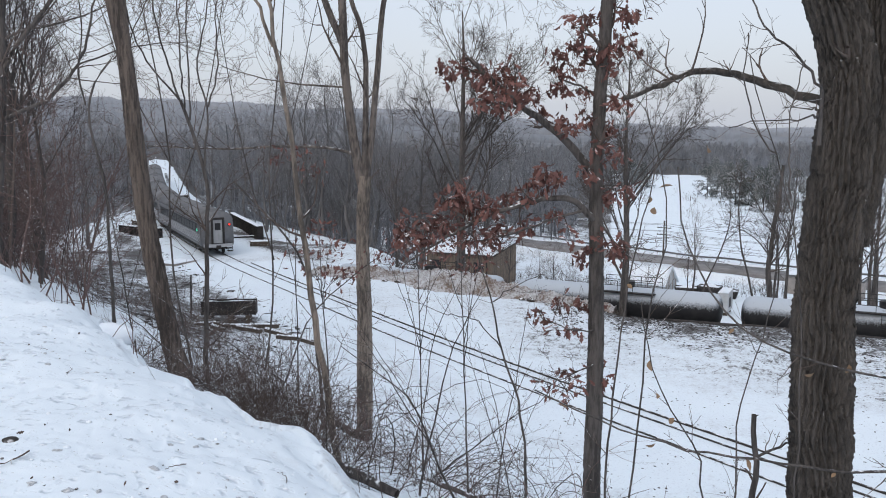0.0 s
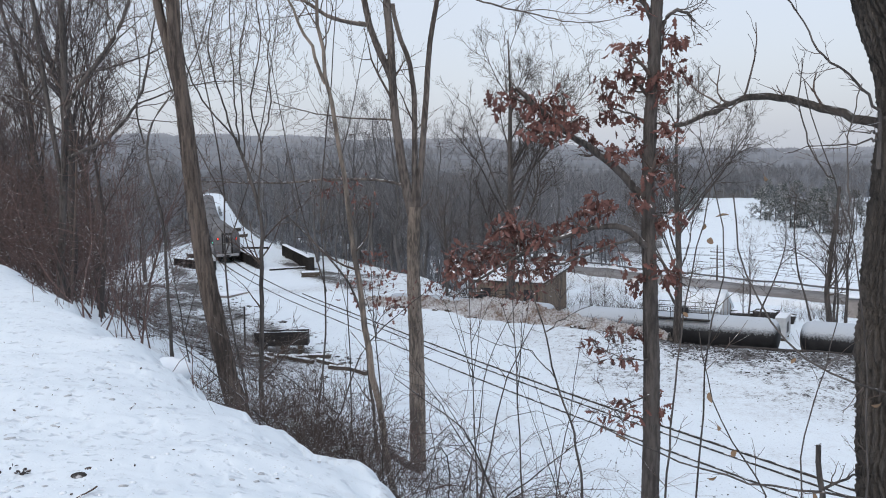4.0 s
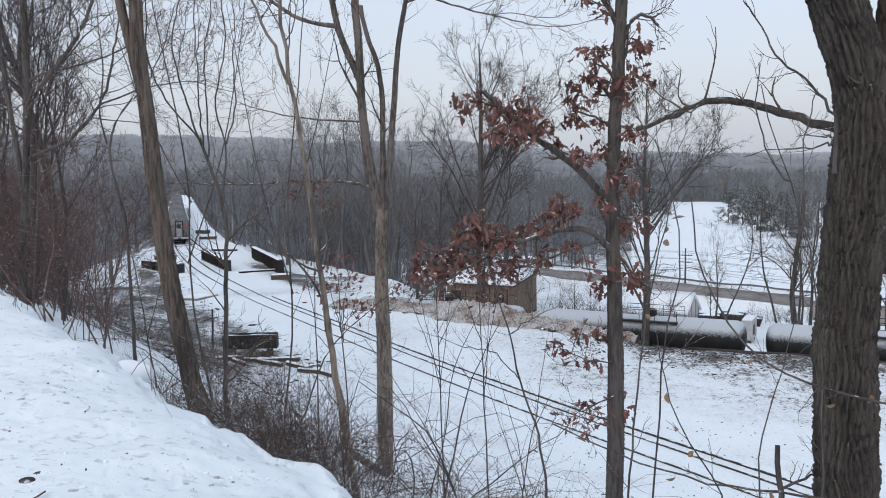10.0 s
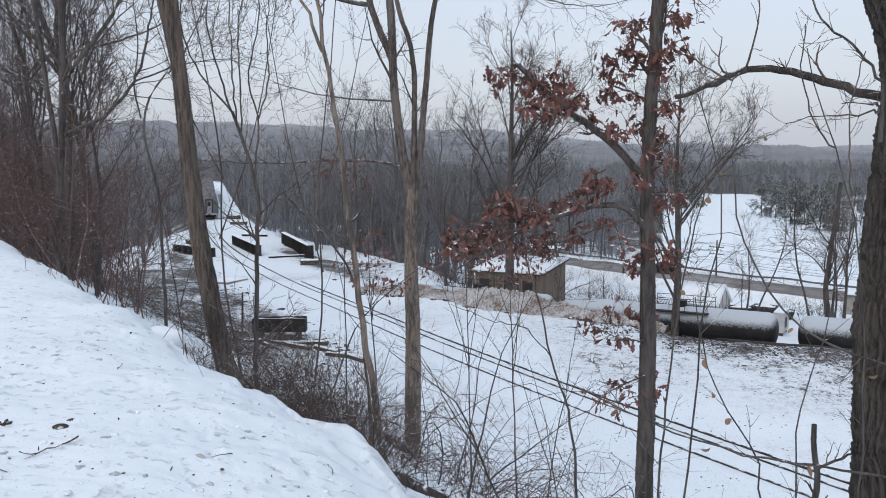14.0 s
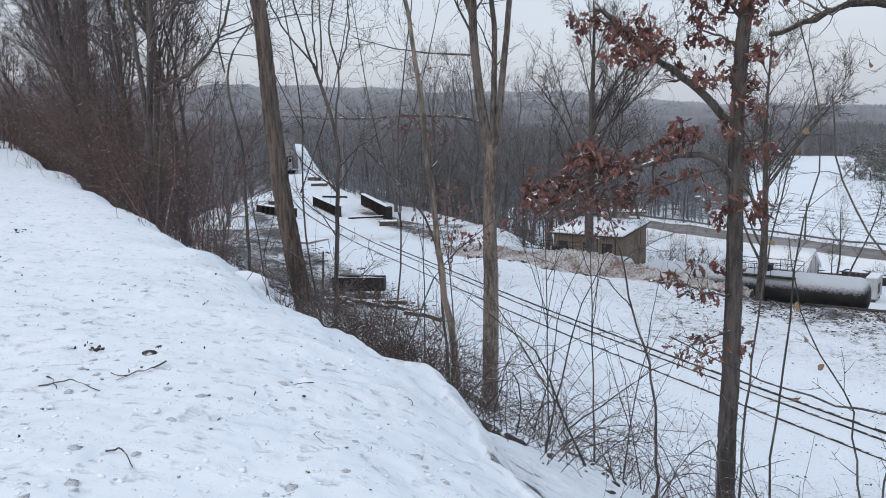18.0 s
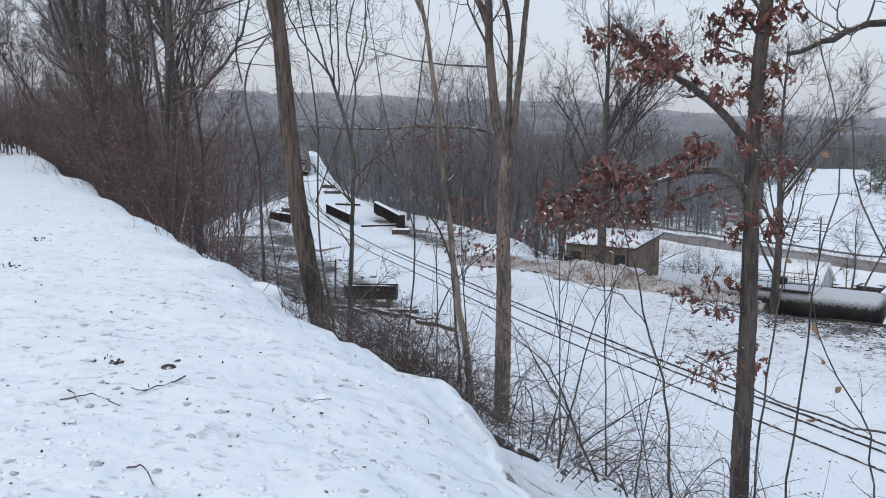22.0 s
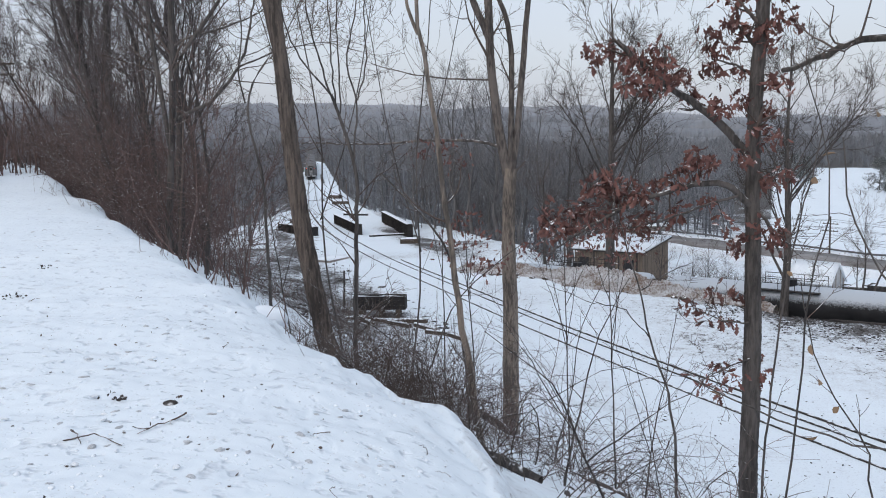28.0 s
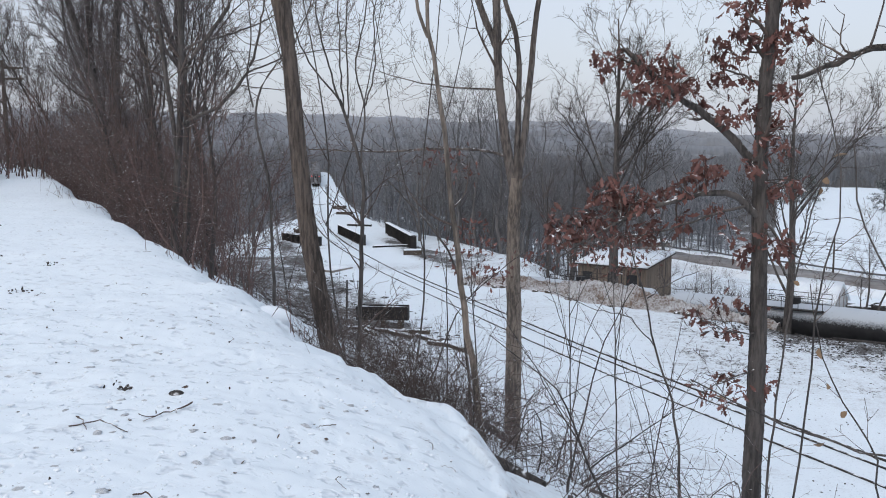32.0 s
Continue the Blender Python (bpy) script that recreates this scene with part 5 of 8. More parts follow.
def build_pickup():
    """A dark pickup that drives along the valley road; x runs forward."""
    t = thing("pickup_truck", Matrix(), "dark pickup truck driving along the slushy road", "pickup truck")
    body = loft([[(x, -w, z0), (x, w, z0), (x, w, z1), (x, w * 0.96, z1 + 0.06), (x, -w * 0.96, z1 + 0.06), (x, -w, z1)] for x, w, z0, z1 in ((-2.85, 0.93, 0.55, 1.15), (-2.7, 0.97, 0.45, 1.2), (-0.6, 0.98, 0.42, 1.2), (1.4, 0.98, 0.42, 1.16), (2.55, 0.95, 0.45, 1.08), (2.85, 0.85, 0.5, 0.95))])
    b = part("body", body, TANK_BLACK, t)
    part("bed", boxes((-2.6, -0.8, 1.15, -0.75, 0.8, 1.17)), TRUCK_BLACK, b)
    part("cab", loft([[(x, -w, 1.18), (x, w, 1.18), (x, w * 0.84, z), (x, -w * 0.84, z)] for x, w, z in ((-0.7, 0.94, 1.3), (-0.5, 0.94, 1.85), (0.0, 0.94, 1.9), (0.9, 0.94, 1.82), (1.6, 0.94, 1.22))]), TANK_BLACK, t)
    for sgn in (-1, 1):
        part("side_window", loft([[(x, sgn * (0.95 - 0.10 * (z - 1.2)), z) for x, z in ((-0.45, 1.3), (0.95, 1.3), (0.7, 1.72), (-0.4, 1.76))], [(x, sgn * (0.90 - 0.10 * (z - 1.2)), z) for x, z in ((-0.45, 1.3), (0.95, 1.3), (0.7, 1.72), (-0.4, 1.76))]]), GLASS_DARK, t)
        for x in (-1.8, 1.85):
            w = part("wheel", cyl(bmesh.new(), (x, sgn * 0.74, 0.4), (x, sgn * 1.0, 0.4), 0.4, seg=18), TRUCK_BLACK, t)
            part("rim", cyl(bmesh.new(), (x, sgn * 0.99, 0.4), (x, sgn * 1.01, 0.4), 0.24, seg=12), STAINLESS, w)
        part("headlight", boxes((2.78, sgn * 0.62 - 0.15, 0.78, 2.88, sgn * 0.62 + 0.15, 0.95)), WHITE_SHEET, t)
        part("tail_light", boxes((-2.88, sgn * 0.8 - 0.08, 0.8, -2.83, sgn * 0.8 + 0.08, 1.1)), DULL_RED, t)
    return t


PICKUP = build_pickup()

# a white box body standing behind the coupled tank ends, and scrub by the road
bx_ = thing("box_body", Matrix.Translation((24.6, 75.0, gz(24.6, 75.0) - 0.05)) @ pose(0, 0, 0, 0, 0, -27), "small white box body with a dark opening", "box body")
part("shell", boxes((0, 0, 0.3, 0.95, 2.6, 2.05), bevel=0.04), WHITE_SHEET, bx_)
part("opening", boxes((0.952, 0.35, 0.7, 0.964, 1.5, 1.6)), TANK_BLACK, bx_, "dark opening")
part("skid", boxes((0.05, 0.1, 0, 0.85, 0.3, 0.3), (0.05, 2.2, 0, 0.85, 2.4, 0.3)), TIE_WOOD, bx_)
part("snow_cap", boxes((0.02, 0.02, 2.055, 0.93, 2.58, 2.16), bevel=0.04), SNOWCAP, bx_)

# open steel bins and scrap with snow on top, parked behind the tank cars
for x, y, L, W, H, a in ((25.1, 91.0, 2.6, 1.6, 1.0, -20), (27.2, 90.0, 2.4, 1.7, 1.3, -32), (29.0, 89.0, 2.2, 1.5, 0.95, -24)):
    t = thing("scrap_bin", Matrix.Translation((x, y, gz(x, y) - 0.05)) @ pose(0, 0, 0, 0, 0, a), "dark steel scrap bin heaped with snow", "scrap bin", "scrap bins")
    part("side", loft([[(0.25, 0, 0), (L - 0.25, 0, 0), (L, 0, H), (0, 0, H)], [(0.25, 0.06, 0), (L - 0.25, 0.06, 0), (L, 0.06, H), (0, 0.06, H)]]), STEEL_DARK, t)
    part("side", loft([[(0.25, W - 0.06, 0), (L - 0.25, W - 0.06, 0), (L, W - 0.06, H), (0, W - 0.06, H)], [(0.25, W, 0), (L - 0.25, W, 0), (L, W, H), (0, W, H)]]), STEEL_DARK, t)
    for xa, xb in ((0.25, 0.0), (L - 0.31, L - 0.06)):
        part("end", loft([[(xa, 0.06, 0), (xa + 0.06, 0.06, 0), (xb + 0.06, 0.06, H), (xb, 0.06, H)], [(xa, W - 0.06, 0), (xa + 0.06, W - 0.06, 0), (xb + 0.06, W - 0.06, H), (xb, W - 0.06, H)]]), STEEL_DARK, t)
    for u_ in (0.3, 0.5, 0.7):
        part("rib", boxes((L * u_ - 0.05, -0.07, 0.05, L * u_ + 0.05, -0.002, H - 0.02)), STEEL_DARK, t)
    part("snow_heap", loft([[(0.1 + (L - 0.2) * v, 0.1 + (W - 0.2) * w, H - 0.12 + 0.3 * math.sin(math.pi * v) * math.sin(math.pi * w)) for w in np.linspace(0, 1, 7)] + [(0.1 + (L - 0.2) * v, W - 0.1, H - 0.25), (0.1 + (L - 0.2) * v, 0.1, H - 0.25)] for v in np.linspace(0, 1, 7)]), SNOWCAP, t)


# ---- near trees ----
def grow_crown(rng, tr, levels):
    """Branches of several orders on the axes tr; levels: rows for sprout()."""
    out, cur = [], tr
    for lv in levels:
        C = sprout(rng, cur[0], cur[1], *lv[:-1], **lv[-1])
        out.append((C[0], C[1], 5 if C[1].max() > 0.03 else (4 if C[1].max() > 0.012 else 3)))
        cur = C
    return out


def near_tree(name, label, seed, stems, levels, mat, twig=TWIG, category="tree", group="", limb_mat=None):
    """A tree from named axes: stems are rows of points and end radii; the first is the trunk."""
    rng = np.random.RandomState(seed)
    base = stems[0][0][0]
    t = thing(name, Matrix.Translation(base), label, category, group)
    allax = []
    for i, (pts, r0, r1) in enumerate(stems):
        P, R = axis([(p[0] - base[0], p[1] - base[1], p[2] - base[2]) for p in pts], (r0, r1), max(8, 3 * len(pts)), 0.006 if r0 > 0.05 else 0.009, rng)
        if i == 0:
            P[0, 0, 2] -= 0.4
            R[0, 0] *= 1.5
            R[0, 1] *= 1.15
        allax.append((P, R))
        nm = "trunk" if i == 0 else "limb"
        skin = mat if i == 0 else limb_mat or mat
        if r0 > 0.07:
            me = bark_tube(nm, P, R, 140 if r0 > 0.15 and mat is BARK_RIDGED else 48, int(max(40, 46 * np.linalg.norm(np.diff(P[0], axis=0), axis=1).sum())), r0 * (0.27 if mat is BARK_RIDGED else 0.16), 26 if mat is BARK_RIDGED else 15, skin, seed + i)
        else:
            me = tubes(nm, [(P, R, 9)], skin)
        part(nm, me, skin, t)
    bat = []
    for (P, R), (pts, r0, r1) in zip(allax, stems):
        bat += grow_crown(rng, (P, R), levels(r0, len(pts)))
    bat = [b for b in bat if len(b[0])]
    if bat:
        part("crown", tubes("crown", bat, twig), twig, t, "bare twigs")
    return t, allax


def twiggy(n1, l1, n2, l2, n3=3, l3=0.25, span=(0.35, 1.0), up=0.12):
    def lv(r0, n):
        return [(n1, span, (30, 75), (l1 * 0.5, l1), 6, dict(up=up, rad=0.42, tip=0.3)), (n2, (0.2, 1.0), (25, 65), (l2 * 0.4, l2), 5, dict(up=0.08, rad=0.6, wiggle=0.2)), (n3, (0.3, 1.0), (25, 60), (l3 * 0.5, l3), 3, dict(up=0.05, rad=0.7))]
    return lv


# a broken, leafless stem and the thin saplings that stand between the camera and the yard
def wand(label, seed, stems_, n1=5, l1=0.5, leaves=(), name="thin_sapling"):
    t, ax = near_tree(name, label, seed, stems_, lambda r0, n: [(n1, (0.15, 1.0), (25, 65), (l1 * 0.4, l1), 5, dict(up=0.10, rad=0.55, wiggle=0.15, minrad=0.003)), (2, (0.3, 1.0), (25, 60), (l1 * 0.15, l1 * 0.4), 3, dict(rad=0.7, minrad=0.0022))], BARK_GREY, category="sapling", group="thin saplings")
    if leaves:
        b = np.array(stems_[0][0][0])
        for j, lf in enumerate(leaves):
            part("dead_leaf", leaf_cards(np.random.RandomState(seed + j), np.array([lf]) - b, 0.085, LEAF_TAN, "dead_leaf", lobes=False), LEAF_TAN, t, "curled tan leaf")


# leaning tree at the brink, with a second stem
near_tree("leaning_tree", "leaning tree with ridged brown bark at the bank's edge", 11,
          [([(-3.72, 12.0, 9.25), (-3.82, 12.0, 9.71), (-4.02, 12.0, 10.67), (-4.2, 12.0, 11.86), (-4.27, 12.0, 12.91), (-4.32, 12.0, 13.62), (-4.39, 12.0, 14.41), (-4.42, 12.0, 15.26), (-4.5, 12.0, 18)], 0.145, 0.07),
           ([(-4.30, 12.02, 13.4), (-4.36, 12.02, 14.0), (-4.50, 12.02, 14.6), (-4.62, 12.0, 15.27), (-4.9, 12, 17)], 0.072, 0.055)],
          twiggy(7, 2.0, 4, 0.8, span=(0.62, 1.0)), BARK_TAN)

# oak that keeps its rust-brown leaves
OAK = [([(2.2, 11.6, 5.2), (2.17, 11.6, 8.28), (2.17, 11.6, 9.75), (2.17, 11.6, 10.86), (2.12, 11.6, 12.11), (2.14, 11.6, 12.88), (2.16, 11.6, 13.63), (2.21, 11.6, 14.38), (2.25, 11.6, 15.11), (2.3, 11.6, 18)], 0.135, 0.06),
       ([(2.10, 11.6, 12.45), (1.67, 11.6, 12.95), (1.4, 11.6, 13.15), (1.06, 11.6, 13.39), (0.76, 11.6, 13.66), (0.4, 11.6, 14.0)], 0.058, 0.036),
       ([(2.10, 11.55, 11.84), (1.89, 11.45, 11.98), (1.83, 11.42, 12.13), (1.5, 11.4, 12.16), (1.19, 11.4, 12.08), (0.73, 11.4, 11.93), (0.33, 11.4, 11.75), (-0.14, 11.4, 11.48), (-0.5, 11.4, 11.22)], 0.048, 0.010),
       ([(2.25, 11.6, 14.55), (2.37, 11.6, 14.89), (2.49, 11.6, 14.98), (2.63, 11.6, 14.95), (2.74, 11.6, 14.81)], 0.035, 0.018),
       ([(1.92, 11.45, 11.96), (1.58, 11.35, 11.87), (1.19, 11.35, 11.73), (0.72, 11.35, 11.6), (0.41, 11.35, 11.57)], 0.020, 0.006),
       ([(2.15, 11.6, 13.5), (1.9, 11.6, 13.63), (1.6, 11.6, 13.71)], 0.020, 0.010),
       ([(2.17, 11.55, 11.8), (2.35, 11.5, 11.54), (2.62, 11.5, 11.3)], 0.024, 0.010),
       ([(2.2, 11.6, 14.8), (2.05, 11.6, 15.1), (1.9, 11.6, 15.4)], 0.04, 0.025),
       ([(2.13, 11.5, 9.8), (1.75, 11.45, 9.65), (1.47, 11.45, 9.49)], 0.012, 0.005),
       ([(2.13, 11.5, 10.3), (1.83, 11.45, 10.28), (1.4, 11.45, 10.48)], 0.012, 0.005)]
oak, _ = near_tree("oak_tree", "young oak holding clusters of rust-brown dead leaves", 5, OAK, twiggy(7, 0.6, 3, 0.3, 2, 0.15, span=(0.3, 1.0)), BARK_GREY)


wand("thin grey sapling with crossing side shoots on the slope", 51, [([(1.15, 10.5, 7.4), (1.1, 10.5, 8.82), (1.0, 10.5, 9.73), (0.9, 10.5, 9.88), (0.76, 10.5, 10.32), (0.67, 10.5, 10.9), (0.53, 10.5, 11.3), (0.44, 10.5, 11.63), (0.34, 10.5, 12.06)], 0.022, 0.006), ([(0.67, 10.5, 10.9), (0.88, 10.5, 11.08), (1.28, 10.5, 11.25)], 0.008, 0.004), ([(0.76, 10.5, 10.32), (0.52, 10.5, 10.62), (0.34, 10.5, 10.73), (0.06, 10.5, 10.73), (-0.19, 10.5, 10.85), (-0.47, 10.5, 10.96)], 0.008, 0.003)], 4, 0.6)
wand("thin upright sapling stem beside the oak", 52, [([(1.9, 9.5, 7.6), (1.94, 9.5, 9.2), (2.01, 9.5, 10.02), (2.08, 9.5, 10.81), (2.14, 9.5, 11.33), (2.32, 9.5, 12.17), (2.45, 9.5, 12.8)], 0.016, 0.006)], 6, 0.6, [(2.13, 9.5, 11.3), (2.36, 9.5, 12.3)])
wand("long drooping branch crossing before the thick trunk", 53, [([(4.6, 5.8, 9.3), (4.4, 5.9, 10.4), (3.63, 6.0, 11.14), (3.2, 6.0, 11.25), (2.54, 6.0, 11.4), (2.13, 6.0, 11.63), (1.87, 6.0, 11.96), (1.71, 6.0, 12.44), (1.7, 6.0, 12.77)], 0.014, 0.005)], 5, 0.5, [(3.0, 6.0, 11.33), (2.75, 6.0, 11.27), (2.15, 6.0, 11.6)])
wand("low bowed branch reaching across the slope", 54, [([(4.6, 6.3, 9.2), (4.2, 6.3, 10.3), (3.53, 6.3, 10.43), (3.17, 6.3, 10.36), (2.43, 6.3, 10.49), (2.02, 6.3, 10.54), (1.47, 6.3, 10.7), (1.0, 6.3, 10.92), (0.74, 6.3, 11.05)], 0.016, 0.005)], 5, 0.45, [(1.68, 6.28, 10.63), (3.1, 6.3, 10.38), (1.0, 6.3, 10.9), (2.4, 6.3, 10.5)])
wand("thin sapling standing before the thick trunk", 55, [([(2.5, 7.0, 8.9), (2.56, 7.0, 9.85), (2.56, 7.0, 10.78), (2.76, 7.0, 11.28), (2.83, 7.0, 11.67)], 0.010, 0.004)], 7, 0.55)
wand("dark broken stem with short dead branches", 56, [([(3.25, 8.5, 8.2), (3.29, 8.5, 9.18), (3.33, 8.5, 9.69), (3.27, 8.5, 10.1)], 0.042, 0.026), ([(3.3, 8.5, 9.63), (3.62, 8.5, 9.79), (3.82, 8.5, 9.85)], 0.016, 0.008)], 5, 0.4, name="broken_stem")
wand("thin forked wand close to the path", 58, [([(1.2, 5.2, 9.2), (1.22, 5.1, 10.9), (1.28, 5.0, 11.81), (1.42, 5.0, 12.63), (1.22, 5.0, 13.16)], 0.009, 0.003)], 5, 0.45, [(1.27, 4.9, 12.58), (1.40, 5.0, 12.7), (1.62, 5.0, 12.9)])
wand("bent sapling twig beside the path", 60, [([(1.9, 5.4, 9.4), (1.78, 5.5, 10.93), (1.65, 5.5, 11.03), (1.51, 5.5, 11.21), (1.4, 5.5, 11.53), (1.35, 5.5, 11.9)], 0.009, 0.003)], 5, 0.4, [(1.5, 5.5, 11.25), (1.6, 5.5, 11.1), (1.42, 5.5, 11.5)])
wand("snapped bough slanting down through the brush", 61, [([(-2.3, 16.0, 7.6), (-2.52, 16.0, 10.46), (-3.05, 16.0, 11.27), (-3.48, 16.0, 11.65), (-3.9, 16.0, 12.11)], 0.03, 0.016)], 3, 0.8, name="snapped_bough")
for j, (x, y, h, lean) in enumerate(((-0.3, 9.6, 2.6, 0.15), (0.1, 12.4, 3.4, -0.2), (-2.3, 10.2, 2.2, 0.3), (-2.7, 13.5, 3.2, -0.3), (0.9, 13.8, 3.6, 0.1), (3.0, 12.6, 3.0, 0.2), (-0.7, 15.5, 4.2, 0.25), (3.9, 10.6, 2.4, -0.3), (1.5, 16.5, 3.8, -0.15), (2.8, 9.2, 1.9, 0.1), (0.3, 8.6, 2.0, -0.25), (-4.6, 15.5, 4.4, 0.2), (-5.2, 14.2, 4.0, -0.1), (-1.4, 12.2, 2.6, 0.4))[::2]):
    z = gz(x, y) - 0.1
    wand("thin leafless sapling on the brushy slope", 70 + j, [([(x, y, z), (x + lean * 1.6 + 0.1 * math.sin(j * 3.1), y, z + h * 0.35), (x + lean * 2.4 - 0.12 * math.sin(j * 2.3), y, z + h * 0.66), (x + lean * 5.2, y - 0.2, z + h)], 0.014, 0.004), ([(x + lean * 1.2, y, z + h * 0.28), (x - lean * 1.8, y + 0.15, z + h * 0.55), (x - lean * 4.4, y + 0.2, z + h * 0.78)], 0.009, 0.003)], 6, 0.9)


# where the leafy sprigs of the oak end, limb by limb: x and height
SPRIGS_UPPER = ((0.04, 13.83), (0.11, 13.68), (0.3, 13.86), (0.61, 13.82), (0.53, 13.59), (0.68, 13.46), (0.8, 13.74), (0.92, 13.88), (1.0, 13.69), (0.48, 13.34), (0.75, 13.33), (0.91, 13.51), (1.06, 13.43), (1.22, 13.57), (1.14, 13.45), (1.4, 13.23), (0.58, 13.72), (0.84, 13.58))
SPRIGS_CROWN = ((1.53, 14.02), (1.6, 13.86), (1.69, 13.79), (1.75, 14.12), (1.85, 14.05), (1.87, 14.27), (1.72, 14.5), (1.91, 14.49), (1.69, 15.17), (1.99, 14.94), (2.44, 14.52), (2.57, 14.44), (2.4, 14.22), (2.17, 14.07), (2.36, 14.07), (2.59, 14.1), (2.28, 13.77), (1.6, 13.56), (1.9, 13.48), (2.39, 13.35), (2.55, 13.35), (1.67, 13.2), (1.76, 13.09), (1.91, 13.14), (2.2, 13.11), (2.35, 12.97))
SPRIGS_MIDDLE = ((1.39, 12.52), (1.27, 12.35), (1.58, 12.42), (1.97, 12.44), (1.12, 12.2), (0.9, 12.12), (0.58, 12.17), (0.46, 12.02), (0.23, 12.29), (0.23, 12.1), (0.03, 12.14), (0.34, 11.9), (0.69, 11.97), (-0.05, 11.8), (0.12, 11.71), (-0.21, 11.72), (-0.26, 11.49), (-0.49, 11.57), (-0.56, 11.77), (0.76, 11.7), (1.15, 11.73), (0.72, 11.54), (0.41, 11.55), (1.54, 11.91))
SPRIGS_LOWER = ((1.77, 11.52), (1.96, 11.43), (2.35, 11.43), (2.5, 11.26), (2.42, 11.5), (2.15, 11.53), (1.96, 11.2), (2.58, 12.24), (2.31, 12.05), (2.43, 12.16), (2.28, 12.81), (2.35, 12.65), (2.08, 12.44), (2.12, 12.73), (1.68, 10.69), (1.95, 10.63), (1.36, 10.46), (1.53, 10.34), (1.83, 10.25), (2.19, 9.72), (1.75, 9.65), (1.94, 9.51), (1.78, 9.33), (1.51, 9.41), (2.33, 9.52))


def oak_leaves():
    """Each sprig is a bent twig from the nearest wood, ringed with drooping lobed leaves."""
    rng = np.random.RandomState(8)
    wood = np.concatenate([axis(pts, (r0, r1), 30)[0][0] for pts, r0, r1 in OAK])
    b = np.array([2.2, 11.6, 5.2])
    twigs, leaves = [], []
    for group, fill in ((SPRIGS_UPPER, 17), (SPRIGS_CROWN, 19), (SPRIGS_MIDDLE, 26), (SPRIGS_LOWER, 13)):
        for x, z in group:
            tip = np.array([x, 11.5 + rng.normal(0, 0.16), z + 0.04])
            root = wood[np.argmin(((wood - tip) ** 2).sum(1))]
            mid_ = (root + tip) / 2 + (0, 0, 0.05)
            twigs.append(axis([tuple(root), tuple(mid_), tuple(tip)], (0.007, 0.004), 6))
            n = int(rng.uniform(0.7, 1.35) * fill)
            u = rng.uniform(0.35, 1.0, (n, 1)) ** 0.5
            leaves.append(root * (1 - u) + tip * u + rng.normal(0, 1, (n, 3)) * (0.07, 0.07, 0.05))
    for P, R in twigs:
        part("sprig", tubes("sprig", [(P - b, R, 4)], TWIG_DARK), TWIG_DARK, oak)
    part("foliage", leaf_cards(rng, np.concatenate(leaves) - b, 0.15, LEAF_RUST, "foliage", droop=0.6), LEAF_RUST, oak, "curled rust-brown leaves")


oak_leaves()



def rust_sapling(seed, base, tips, label="thin oak sapling with sprigs of rust-brown leaves"):
    """A slender stem whose side shoots still hold a few leaves."""
    rng = np.random.RandomState(seed)
    x, y = base
    z = gz(x, y) - 0.1
    top = tips[0]
    st = [([(x, y, z), (x * 0.7 + top[0] * 0.3, y, z * 0.65 + top[2] * 0.35), tuple(top)], 0.018, 0.006)]
    for tp in tips[1:]:
        u = rng.uniform(0.45, 0.75)
        b = (x + (top[0] - x) * u, y, z + (top[2] - z) * u)
        st.append(([b, ((b[0] + tp[0]) / 2, tp[1], (b[2] + tp[2]) / 2 + 0.12), tuple(tp)], 0.009, 0.004))
    t, _ = near_tree("oak_sapling", label, seed, st, lambda r0, n: [(5, (0.4, 1.0), (25, 60), (0.2, 0.5), 4, dict(up=0.08, rad=0.6))], BARK_GREY, category="sapling", group="oak saplings")
    pts = np.concatenate([np.array(tp) + rng.normal(0, 1, (26, 3)) * (0.20, 0.14, 0.11) for tp in tips] + [np.array(tp) + rng.normal(0, 1, (12, 3)) * (0.34, 0.14, 0.16) for tp in tips])
    part("foliage", leaf_cards(rng, pts - np.array((x, y, z)), 0.12, LEAF_RUST, "foliage"), LEAF_RUST, t, "curled rust-brown leaves")


rust_sapling(171, (-2.2, 16.2), [(-2.30, 15.9, 11.25), (-2.5, 15.9, 10.85), (-2.05, 15.8, 10.95), (-2.2, 15.8, 10.45), (-1.75, 15.9, 10.35)])
rust_sapling(172, (-0.4, 17.5), [(-0.5, 17.3, 11.2), (-0.9, 17.2, 10.75), (-0.1, 17.3, 11.0), (-1.1, 17.2, 10.45), (0.3, 17.2, 10.7)])
rust_sapling(173, (-3.4, 19.5), [(-3.35, 19.3, 12.6), (-3.8, 19.2, 12.45), (-2.95, 19.3, 12.2)])
rust_sapling(174, (0.5, 15.2), [(0.35, 15, 11.25), (0.75, 15, 11.0), (0.0, 14.9, 10.85), (0.55, 15, 10.6)])

# thick furrowed trunk close by, with its long bent bough
big_pts = [(3.56, 7.6, 8.2), (3.53, 7.6, 9.6), (3.48, 7.6, 10.59), (3.46, 7.6, 11.13), (3.5, 7.6, 11.91), (3.55, 7.6, 12.68), (3.6, 7.6, 13.18), (3.58, 7.6, 13.67), (3.39, 7.6, 14.15), (3.1, 7.6, 15.0)]
